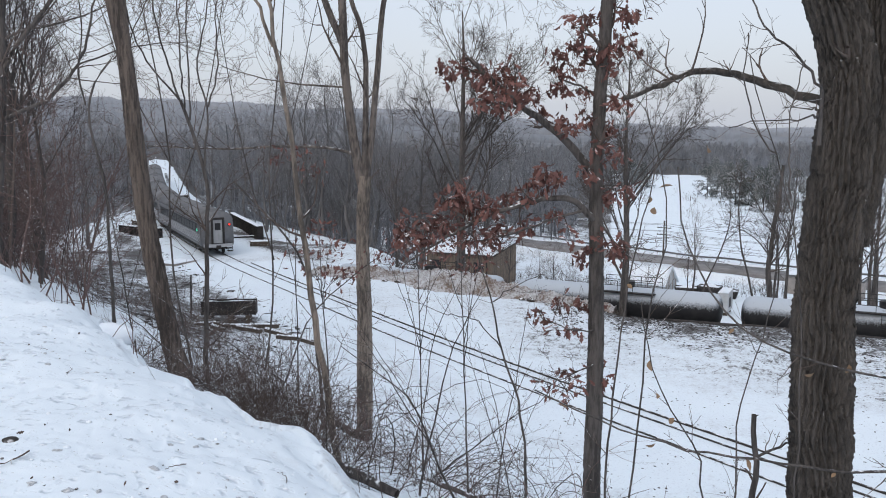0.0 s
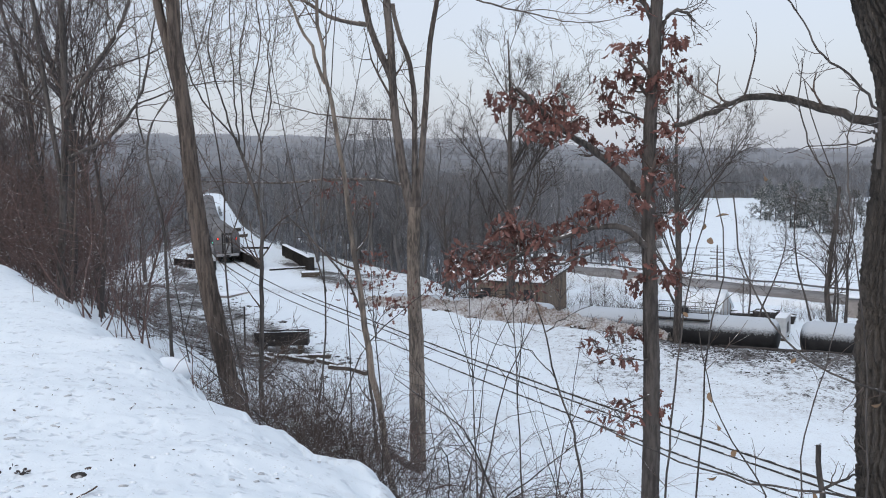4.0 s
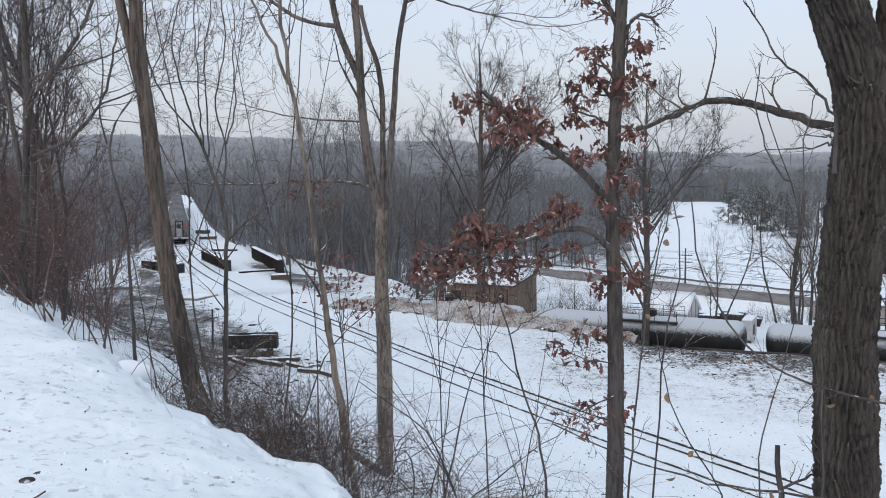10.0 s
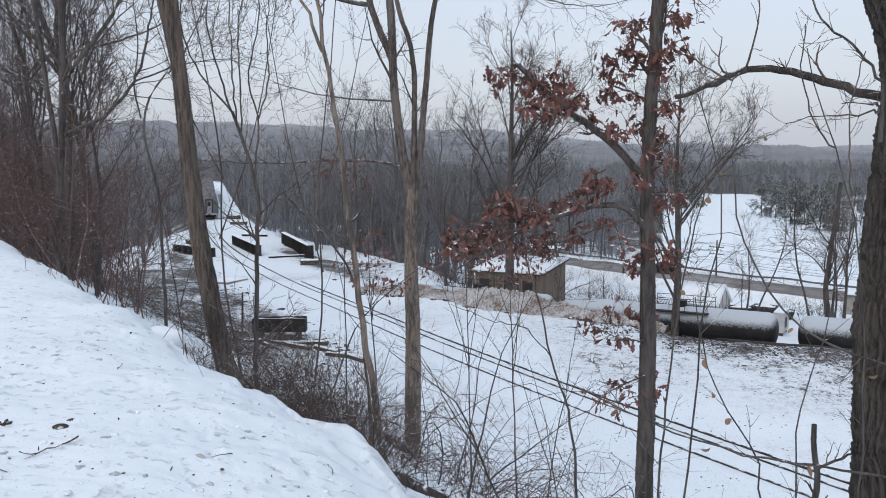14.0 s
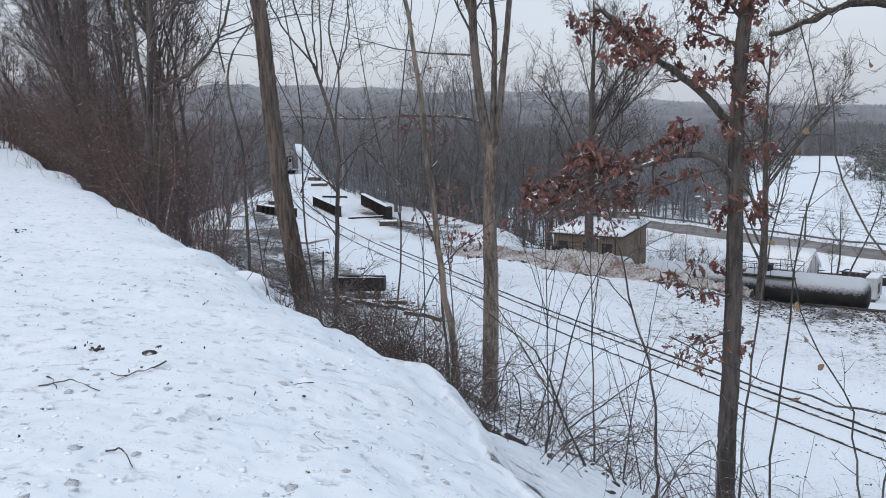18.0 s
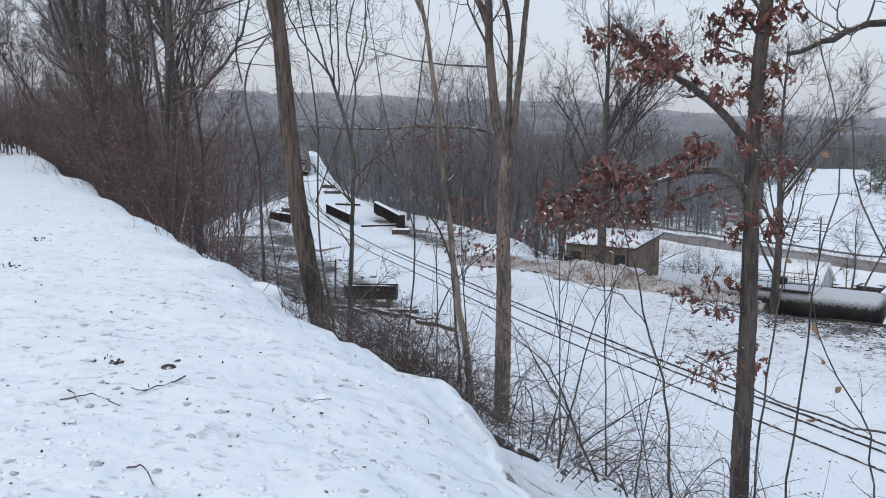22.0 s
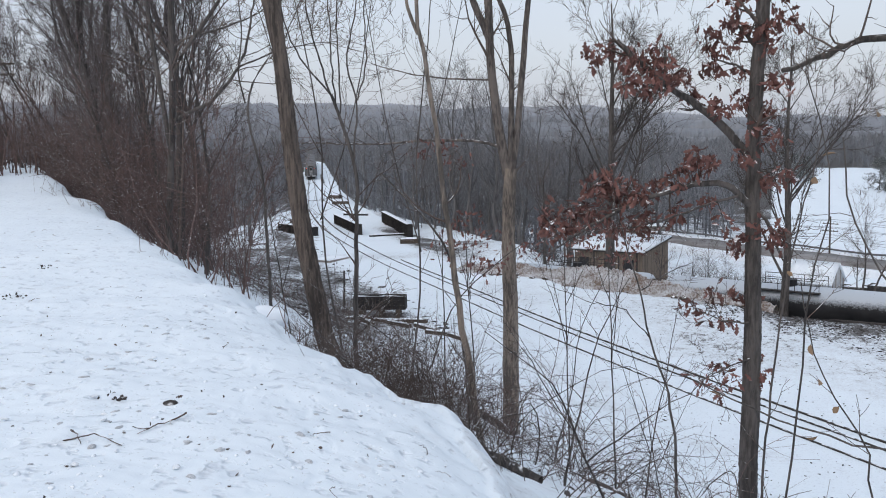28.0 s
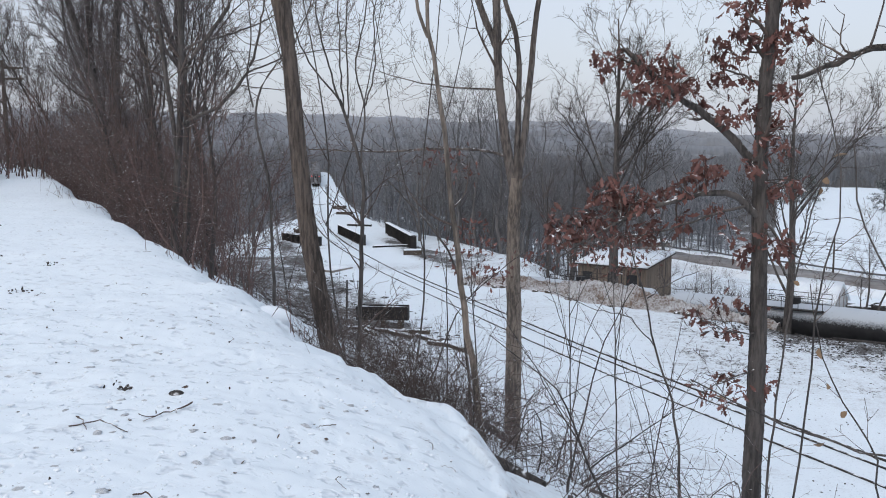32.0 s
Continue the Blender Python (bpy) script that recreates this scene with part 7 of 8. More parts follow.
while n_done < 95:
    az_, r_ = math.radians(rng_w.uniform(-23, 3)), rng_w.uniform(90, 175)
    x, y = r_ * math.sin(az_), r_ * math.cos(az_)
    tdv = float(to_line(np.array([x]), np.array([y]), TRACK[::6])[0])
    if not (tdv > 9.5 or tdv < -11) or (tdv > 0 and tdv < 17 and y < 112) or (x > -4 and y < 100) or gz(x, y) > 6:
        continue
    n_done += 1
    stand_tree(int(rng_w.randint(0, 4)), x, y, rng_w.uniform(0.7, 1.05), rng_w.uniform(0, 360), "slender bare tree in the wood below the embankment", "wood below the embankment", WOOD_KINDS)

n_done = 0
while n_done < 42:
    az_, r_ = math.radians(rng_w.uniform(-36, -19)), rng_w.uniform(98, 250)
    x, y = r_ * math.sin(az_), r_ * math.cos(az_)
    tdv = float(to_line(np.array([x]), np.array([y]), TRACK[::6])[0])
    if tdv > -5.5 or (tdv > -22 and y < 138) or float(to_line(np.array([x]), np.array([y]), EDGE)[0]) < 8:
        continue
    n_done += 1
    stand_tree(int(rng_w.randint(0, 4)), x, y, rng_w.uniform(0.7, 1.05), rng_w.uniform(0, 360), "slender bare tree on the slope beside the railway", "wood beside the railway", WOOD_KINDS)


# ---- far woods: one stand of many stems ----
def far_wood(name, label, spots, hmin, hmax, seed, n1, n2, mat, minr, reach=(0.16, 0.36), spread=(28, 68)):
    rng = np.random.RandomState(seed)
    n = len(spots)
    z = ground_z(spots[:, 0], spots[:, 1])
    h = rng.uniform(hmin, hmax, n)
    u = np.linspace(0, 1, 4)
    P = np.stack([spots[:, 0, None] + rng.normal(0, 0.5, (n, 4)) * u * 1.5, spots[:, 1, None] + rng.normal(0, 0.5, (n, 4)) * u * 1.5, z[:, None] - 0.5 + u[None] * h[:, None] * (0.78 if minr > 0.2 else 1.0)], -1)
    R = np.maximum((h * 0.011)[:, None] * np.array([1.15, 0.85, 0.5, 0.12])[None], minr)
    bat = [(P, R, 4)]
    L1 = sprout(rng, P, R, n1, (0.06 if minr > 0.2 else 0.22, 0.98), spread, reach, 3, up=0.10, rad=0.55, frac=True, minrad=minr)
    bat.append((*L1, 3))
    if n2:
        L2 = sprout(rng, L1[0], L1[1], n2, (0.2, 1.0), (20, 50), (0.3, 0.6), 3, up=0.12, rad=0.6, frac=True, minrad=minr * 0.75)
        bat.append((*L2, 3))
    ob = new(name, tubes(name, bat, mat))
    return tagged(ob, label, "woodland", kind="stuff")


def wood_spots(n, azr, rr, seed, power=1.0):
    rng = np.random.RandomState(seed)
    out = []
    while len(out) < n:
        m = 4000
        az = np.radians(rng.uniform(*azr, m))
        r = rr[0] + (rr[1] - rr[0]) * rng.uniform(0, 1, m) ** power
        x, y = r * np.sin(az), r * np.cos(az)
        td = to_line(x, y, TRACK[::6])
        rd = np.abs(to_line(x, y, ROAD))
        azd = np.degrees(az)
        s = to_line(x, y, EDGE)
        top = np.interp(azd, [8.5, 10, 12, 14.5, 16.5, 19, 24, 40], [0, 250, 330, 475, 470, 400, 430, 460])
        field = (azd > 8.5) & (r > 88) & (r < top + 8 * np.sin(azd * 2.1))
        ok = (np.abs(td) > np.where(td > 0, np.interp(r, [180, 250, 440, 480], [9.5, 8.0, 7.5, 3.4]), np.interp(r, [140, 170, 275], [9, 4.5, 3.6]))) & (rd > 9) & ~field & (s > 3) & ~((azd > -2) & (azd < 9) & (r < 175))
        out += list(np.stack([x, y], 1)[ok])
    return np.array(out[:n])


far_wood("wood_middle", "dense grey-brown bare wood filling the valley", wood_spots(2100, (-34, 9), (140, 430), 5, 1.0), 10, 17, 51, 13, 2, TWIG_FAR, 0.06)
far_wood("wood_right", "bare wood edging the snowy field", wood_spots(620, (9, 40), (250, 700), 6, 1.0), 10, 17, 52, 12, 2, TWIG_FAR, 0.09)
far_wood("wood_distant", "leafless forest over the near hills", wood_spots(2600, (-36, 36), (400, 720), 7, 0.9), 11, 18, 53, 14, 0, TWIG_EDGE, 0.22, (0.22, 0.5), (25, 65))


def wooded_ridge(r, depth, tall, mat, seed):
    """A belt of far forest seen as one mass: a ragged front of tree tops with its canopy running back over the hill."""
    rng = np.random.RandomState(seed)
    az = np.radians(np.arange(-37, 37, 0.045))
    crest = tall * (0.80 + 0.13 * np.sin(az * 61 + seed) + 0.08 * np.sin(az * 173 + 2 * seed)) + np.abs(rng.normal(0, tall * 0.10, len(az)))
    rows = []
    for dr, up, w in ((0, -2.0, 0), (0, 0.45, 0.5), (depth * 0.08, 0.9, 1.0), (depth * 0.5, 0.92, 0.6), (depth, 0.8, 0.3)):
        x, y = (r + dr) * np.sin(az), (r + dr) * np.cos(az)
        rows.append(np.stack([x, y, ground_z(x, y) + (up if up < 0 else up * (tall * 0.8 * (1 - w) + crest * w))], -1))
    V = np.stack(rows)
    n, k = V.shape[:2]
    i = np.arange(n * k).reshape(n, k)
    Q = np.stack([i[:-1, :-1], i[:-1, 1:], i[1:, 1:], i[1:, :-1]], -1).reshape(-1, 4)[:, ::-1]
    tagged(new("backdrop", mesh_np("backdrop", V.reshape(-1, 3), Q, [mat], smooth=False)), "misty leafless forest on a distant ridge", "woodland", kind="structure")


# nearest to farthest; haze comes from each belt's paler tone
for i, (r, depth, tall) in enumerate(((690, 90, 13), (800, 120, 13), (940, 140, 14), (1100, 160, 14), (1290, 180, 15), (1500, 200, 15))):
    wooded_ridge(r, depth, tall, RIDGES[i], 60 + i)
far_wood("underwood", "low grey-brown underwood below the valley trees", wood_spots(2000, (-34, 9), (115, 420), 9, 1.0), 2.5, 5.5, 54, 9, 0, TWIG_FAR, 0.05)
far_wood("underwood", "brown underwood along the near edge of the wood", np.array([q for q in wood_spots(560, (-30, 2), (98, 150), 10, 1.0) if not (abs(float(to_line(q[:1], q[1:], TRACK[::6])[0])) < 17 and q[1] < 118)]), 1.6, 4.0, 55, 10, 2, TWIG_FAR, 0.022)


# ---- conifers in the field ----
def conifer(x, y, h, seed):
    """A pine with open tiers of boughs that sag at the tips."""
    rng = np.random.RandomState(seed)
    t = thing("conifer", Matrix.Translation((x, y, gz(x, y) - 0.2)), "dark green pine dusted with snow in the field", "conifer", "field conifers")
    P, R = axis([(0, 0, 0), (0.1, 0, h * 0.5), (0, 0.1, h)], (h * 0.018, h * 0.01, 0.03), 8)
    part("trunk", tubes("trunk", [(P, R, 7)], BARK_GREY), BARK_GREY, t)
    n = 64
    u = np.sort(rng.uniform(0.04, 0.99, n))
    a = rng.uniform(0, 6.28, n)
    L = h * 0.44 * (1 - u ** 1.6) ** 0.8 * rng.uniform(0.6, 1.2, n) + 0.3
    b = np.stack([np.zeros(n), np.zeros(n), u * h], 1)
    e = b + np.stack([np.cos(a) * L, np.sin(a) * L, (0.18 - 0.30 * (1 - u)) * L], 1)
    B = np.stack([b, (b + e) / 2 + np.array([0, 0, 0.10]) * L[:, None], e], 1)
    rad = np.full((n, 3), 0.035)
    tw = sprout(rng, B, rad, 15, (0.25, 1.0), (30, 65), (0.4, 1.1), 3, up=0.02, rad=1.0, tip=0.3, minrad=0.06)
    tw2 = sprout(rng, tw[0], tw[1], 4, (0.2, 1.0), (30, 70), (0.2, 0.55), 2, up=0.03, rad=0.9, tip=0.4, minrad=0.05)
    part("crown", tubes("crown", [(B, rad, 3), (*tw, 3), (*tw2, 3)], NEEDLE), NEEDLE, t)


for i, (x, y, h) in enumerate(((76, 344, 12), (82, 350, 10), (70, 338, 13), (94.3, 304, 11), (95, 291, 10), (91, 265, 11), (95, 264.5, 8.5), (92, 244, 10.5), (114, 296, 12), (122, 365, 11), (122, 347, 12), (115, 311, 10), (128, 402, 11), (97, 244, 11), (132, 339, 14), (103, 274, 11), (106, 256, 12), (112, 330, 9))):
    conifer(x, y, h, 900 + i)
for i in range(26):
    x, y = 90 + 44 * ((i * 0.618) % 1.0), 228 + 90 * ((i * 0.414) % 1.0)
    if x / y > 0.335:
        stand_tree(i % 4, x, y, 0.55 + 0.3 * ((i * 0.73) % 1.0), i * 77, "bare tree in the grove beside the snowy field", "grove beside the field", WOOD_KINDS)
tagged(new("field_post", tubes("field_post", [(*axis([(82.8, 284.5, gz(82.8, 284.5) - 0.3), (82.8, 284.5, gz(82.8, 284.5) + 1.7)], (0.12, 0.10), 3), 6)], POLE_WOOD)), "dark timber post standing in the snowy field", "post")


# ---- brush along the bank ----
PLANT_LINE = np.array([(0.85, 0.8), (0.3, 2.6), (-0.31, 4.26), (-0.95, 5.79), (-2.12, 7.11), (-2.9, 8.06), (-3.95, 9.67), (-6.26, 12.33), (-9.94, 17.1), (-14.1, 22.1), (-24, 35.6), (-40, 57), (-70, 92), (-160, 190)])
PLANT_S = np.concatenate([[0], np.cumsum(np.linalg.norm(np.diff(PLANT_LINE, axis=0), axis=1))]) - 1.88


def edge_point(d):
    """The point d metres along the bank's edge, and the way out over the slope."""
    x, y = np.interp(d, PLANT_S, PLANT_LINE[:, 0]), np.interp(d, PLANT_S, PLANT_LINE[:, 1])
    x2, y2 = np.interp(d + 0.5, PLANT_S, PLANT_LINE[:, 0]), np.interp(d + 0.5, PLANT_S, PLANT_LINE[:, 1])
    n = unit(np.array([y2 - y, -(x2 - x)]))
    return np.array([x, y]), n


def stems(rng, spots, hmin, hmax, lean, r0):
    n = len(spots)
    z = ground_z(spots[:, 0], spots[:, 1])
    h = rng.uniform(hmin, hmax, n)
    d = rng.normal(0, lean, (n, 3))
    d[:, 2] = 1
    pts = [np.c_[spots, z - 0.15]]
    for j in range(6):
        d = unit(d + rng.normal(0, 0.10 + 0.10 * (lean > 0.5), (n, 3)) - np.array([0, 0, 0.05 * j * (lean > 0.5)]))
        pts.append(pts[-1] + d * (h / 6)[:, None])
    R = (r0 * rng.uniform(0.6, 1.4, n))[:, None] * np.linspace(1, 0.25, 7)[None]
    return np.stack(pts, 1), R


def brush(name, label, spots, hmin, hmax, lean, r0, seed, mat, l1, l2, n1=7, n2=4, n3=0, category="brush", kind="stuff", fine=1.0):
    rng = np.random.RandomState(seed)
    P, R = stems(rng, spots, hmin, hmax, lean, r0)
    A = sprout(rng, P, R, n1, (0.15, 1.0), (25, 80), l1, 5, wiggle=0.22, up=0.04, rad=0.6, minrad=0.003 * fine)
    B = sprout(rng, A[0], A[1], n2, (0.2, 1.0), (25, 75), l2, 4, wiggle=0.2, up=0.03, rad=0.65, minrad=0.0025 * fine)
    bat = [(P, R, 5), (*A, 3), (*B, 3)]
    if n3:
        C = sprout(rng, B[0], B[1], n3, (0.2, 1.0), (20, 60), (l2[0] * 0.4, l2[1] * 0.5), 3, up=0.05, rad=0.7, minrad=0.002)
        bat.append((*C, 3))
    return tagged(new(name, tubes(name, bat, mat)), label, category, kind=kind)


def along_edge(rng, n, d0, d1, s0, s1, power=1.0, inner=(-0.54, -0.41)):
    out = []
    for _ in range(n):
        d = d0 + (d1 - d0) * rng.uniform(0, 1) ** power
        p, q = edge_point(d)
        p = p + q * rng.uniform(s0, s1)
        if d < 11 or p[0] / p[1] < rng.uniform(*inner):
            out.append(p)
    return np.array(out)


rng_t = np.random.RandomState(3)
brush("bramble_thicket", "dense russet-brown bare brush along the bank", along_edge(rng_t, 620, 11.5, 66, 0.9, 7, 1.1), 2.0, 4.8, 0.42, 0.016, 61, TWIG_RED, (0.5, 1.5), (0.25, 0.7), 9, 4, fine=2.2)
brush("bramble_thicket", "low russet bramble tangle below the snow lip", along_edge(rng_t, 60, 5.2, 8.6, 0.5, 1.7), 0.35, 0.8, 0.9, 0.008, 62, TWIG, (0.3, 0.9), (0.15, 0.5), 9, 5, fine=1.2)
brush("sapling_thicket", "crowd of thin grey-brown saplings beyond the bank", along_edge(rng_t, 110, 12.5, 66, 0.9, 9, 1.1), 4.0, 8.5, 0.34, 0.030, 63, TWIG, (0.8, 2.2), (0.4, 1.1), 11, 5, 2)

brush("bramble_thicket", "tall tangled russet brush crowding the bank", along_edge(rng_t, 270, 13.5, 62, 1.0, 8.5, 1.1), 3.4, 6.4, 0.42, 0.017, 64, TWIG_RED, (0.8, 2.0), (0.4, 1.0), 12, 5, fine=2.4)

brush("sapling_thicket", "dense tall tangle of thin dark stems behind the bank", along_edge(rng_t, 190, 17, 52, 1.2, 9.5, 1.0, (-0.62, -0.52)), 5.0, 10.0, 0.30, 0.028, 65, TWIG_TALL, (1.0, 2.6), (0.5, 1.2), 12, 5, fine=1.45)

TALL = [bare_tree_mesh(420 + i, *spec, 1.3, BARK_DARK, 2.4, TWIG_TALL) for i, spec in enumerate(((13, 3.6, 0.092, 3, 3, 0.35), (15, 4.2, 0.112, 3, 3, 0.3), (11, 3.2, 0.07, 3, 3, 0.4)))]
for i, (d, s, k, sc) in enumerate(((19, 4.5, 2, 0.8), (22, 1.8, 1, 0.9), (24, 5.5, 0, 1.0), (26.5, 2.6, 1, 0.95), (29, 1.4, 0, 0.95), (31, 6, 1, 1.05), (34, 3.0, 1, 1.0), (37, 1.5, 2, 1.1), (41, 4.0, 0, 1.1), (52, 3, 1, 0.9), (20.5, 8, 2, 1.1), (27, 10, 0, 1.1), (36, 10, 1, 1.2), (28, 4.0, 1, 1.3), (33.5, 1.6, 1, 1.35))):
    p, q = edge_point(d)
    x, y = p + q * s
    if s > 0 and x / y > -0.46:
        x = -(0.48 + 0.27 * ((i * 0.377) % 1.0)) * y
    if float(brink(np.array([x]), np.array([y]))[0]) < 0.8:
        continue
    t = thing("hillside_tree", Matrix.Translation((x, y, gz(x, y) - 0.1)) @ pose(0, 0, 0, 8 * math.sin(i * 2.3), 8 * math.cos(i * 1.7), i * 67) @ Matrix.Diagonal((sc, sc, sc, 1)), "bare grey-brown tree rising from the brushy slope", "tree", "trees along the bank")
    part("trunk", TALL[k][0], BARK_GREY, t)
    part("crown", TALL[k][1], TWIG, t)

# shrubs on the slope below the lip: canes that arch and cross
brush("bramble_thicket", "low brown brush round the leaning tree's foot", along_edge(rng_t, 34, 8.4, 10.95, 0.7, 4.5), 0.4, 1.0, 0.6, 0.009, 68, TWIG, (0.3, 0.9), (0.15, 0.5), 6, 3)
brush("bramble_thicket", "thin crossing canes on the snowy slope", np.array([(x, y) for x, y in zip(rng_t.uniform(-3.2, 4.2, 26), rng_t.uniform(6.5, 15, 26)) if 0.8 < float(brink(np.array([x]), np.array([y]))[0]) < 9]), 1.0, 2.8, 1.1, 0.010, 69, TWIG_DARK, (0.4, 1.3), (0.2, 0.5), 4, 1)
rng_y = np.random.RandomState(58)
p_y = np.c_[rng_y.uniform(-24, -7.5, 420), rng_y.uniform(25, 62, 420)]
p_y = p_y[(brink(p_y[:, 0], p_y[:, 1]) > 5) & (to_line(p_y[:, 0], p_y[:, 1], TRACK[::6]) < -6) & (waves(p_y[:, 0], p_y[:, 1], 74, 7, 2) > -0.25)]
brush("bramble_thicket", "low brown brush over the littered snow by the slope's foot", p_y[:150], 0.7, 2.2, 0.5, 0.014, 70, TWIG, (0.5, 1.5), (0.3, 0.8), 6, 2, fine=2.2)
FARBANK = np.random.RandomState(33)
far_spots = []
while len(far_spots) < 640:
    a, r = math.radians(FARBANK.uniform(-50, -27)), FARBANK.uniform(43, 78)
    if r * math.cos(a) > 34:
        far_spots.append((r * math.sin(a), r * math.cos(a)))
brush("bramble_thicket", "brown brush closing the far end of the snowy verge", np.array(far_spots), 2.5, 5.5, 0.2, 0.03, 66, TWIG_RED, (0.8, 2.0), (0.4, 1.0), 8, 4)
brush("bramble_thicket", "bramble canes over the lip near the path", along_edge(rng_t, 16, 1.5, 6.0, 0.5, 2.4), 0.4, 1.0, 0.6, 0.008, 67, TWIG, (0.3, 0.9), (0.15, 0.5), 5, 2)
for i in range(22):
    a, r = math.radians(-44 + 16 * ((i * 0.618) % 1.0)), 57 + 24 * ((i * 0.414) % 1.0)
    x, y = r * math.sin(a), r * math.cos(a)
    sc = FARBANK.uniform(1.1, 1.55)
    t = thing("hillside_tree", Matrix.Translation((x, y, gz(x, y) - 0.1)) @ pose(0, 0, 0, 5 * math.sin(i * 2.3), -11 + 9 * math.cos(i * 1.7), i * 67 % 40) @ Matrix.Diagonal((sc, sc, sc, 1)), "thin bare tree at the far end of the verge", "tree", "trees along the bank")
    part("trunk", TALL[2][0], BARK_GREY, t)
    part("crown", TALL[2][1], TWIG, t)
rng_s = np.random.RandomState(15)
SHRUBS = []
for j in range(5):
    rr = np.random.RandomState(700 + j)
    n = 9
    a = rr.uniform(0, 6.28, n)
    base = np.stack([np.cos(a), np.sin(a)], 1) * rr.uniform(0, 0.35, n)[:, None]
    d = np.stack([np.cos(a) * 1.0, np.sin(a) * 1.0, np.ones(n) * 0.9], 1) + rr.normal(0, 0.25, (n, 3))
    pts = [np.c_[base, np.full(n, -0.15)]]
    d = unit(d)
    Lc = rr.uniform(1.8, 3.8, n)
    for q_ in range(7):
        d = unit(d + rr.normal(0, 0.15, (n, 3)) + np.array([0, 0, -0.12 * q_]))
        pts.append(pts[-1] + d * (Lc / 7)[:, None])
    P = np.stack(pts, 1)
    R = (rr.uniform(0.008, 0.016, n))[:, None] * np.linspace(1, 0.3, 8)[None]
    A = sprout(rr, P, R, 4, (0.2, 1.0), (25, 70), (0.4, 1.4), 5, wiggle=0.14, up=0.05, rad=0.65, minrad=0.0045)
    B = sprout(rr, A[0], A[1], 2, (0.2, 1.0), (25, 70), (0.2, 0.55), 3, wiggle=0.15, up=0.03, rad=0.75, minrad=0.0035)
    SHRUBS.append(tubes("branchwork", [(P, R, 5), (*A, 3), (*B, 3)], TWIG))


def shrub(k, x, y, sc, turn, label="leafless shrub of arching canes on the snowy slope"):
    t = thing("bare_shrub", Matrix.Translation((x, y, gz(x, y) - 0.03)) @ pose(0, 0, 0, 0, 0, turn) @ Matrix.Diagonal((sc, sc, sc, 1)), label, "shrub", "slope shrubs")
    part("branchwork", SHRUBS[k], TWIG, t)


for i in range(8):
    d = rng_s.uniform(4.5, 11)
    p, q = edge_point(d)
    p = p + q * (0.6 + 3.2 * rng_s.uniform(0, 1) ** 1.2)
    shrub(i % 5, p[0], p[1], rng_s.uniform(0.35, 0.6), rng_s.uniform(0, 360))
for i in range(13):
    x, y = rng_s.uniform(-8, 3.5), rng_s.uniform(10, 26)
    if gz(x, y) > 9.6:
        continue
    shrub(i % 5, x, y, rng_s.uniform(0.5, 0.95), rng_s.uniform(0, 360), "thin leafless shrub low on the snowy slope")
for i in range(3):
    shrub(i % 5, rng_s.uniform(1.0, 7.5), rng_s.uniform(9, 15), rng_s.uniform(0.7, 1.1), rng_s.uniform(0, 360), "thin leafless shrub low on the snowy slope")

# thin arching canes that spring from the foot of the lip
for j, (x, y, turn) in enumerate(((-0.30, 6.1, 10), (-1.05, 7.3, 250), (1.2, 8.0, 60), (0.75, 10.2, 320), (-0.9, 11.4, 290), (2.5, 9.6, 40), (-1.9, 11.0, 15), (-1.5, 12.6, 95), (-0.2, 12.2, 205), (-1.2, 10.2, 310), (-2.2, 12.2, 150), (0.4, 13.2, 60))):
    rr = np.random.RandomState(740 + j)
    n = 8 if j < 6 else 13
    a = rr.uniform(0, 6.28, n)
    base = np.stack([np.cos(a), np.sin(a)], 1) * rr.uniform(0, 0.2, n)[:, None]
    d = unit(np.stack([np.cos(a) * 0.9, np.sin(a) * 0.5, np.ones(n) * 1.3], 1) + rr.normal(0, 0.22, (n, 3)))
    pts = [np.c_[base, np.full(n, -0.2)]]
    Lc = rr.uniform(1.0, 2.4, n) * (1.0 if j < 6 else 1.3)
    for q_ in range(9):
        d = unit(d + rr.normal(0, 0.13, (n, 3)) + np.array([0, 0, -(0.055 if j < 3 else 0.075) * q_]))
        pts.append(pts[-1] + d * (Lc / 9)[:, None])
    P = np.stack(pts, 1)
    R = rr.uniform(0.0035, 0.0065, n)[:, None] * np.linspace(1, 0.4, 10)[None]
    A = sprout(rr, P, R, 4, (0.2, 1.0), (25, 65), (0.15, 0.7), 5, wiggle=0.14, up=0.03, rad=0.65, minrad=0.0022)
    t = thing("cane_shrub", Matrix.Translation((x, y, gz(x, y) - 0.03)) @ pose(0, 0, 0, 0, 0, turn), "spray of thin arching canes below the snow lip", "shrub", "cane shrubs")
    bark_ = TWIG_DARK if j < 2 else TWIG_RED
    part("branchwork", tubes("branchwork", [(P, R, 5), (*A, 3)], bark_), bark_, t)

# long bramble runners that bow to the snow and root again
rng_v = np.random.RandomState(66)
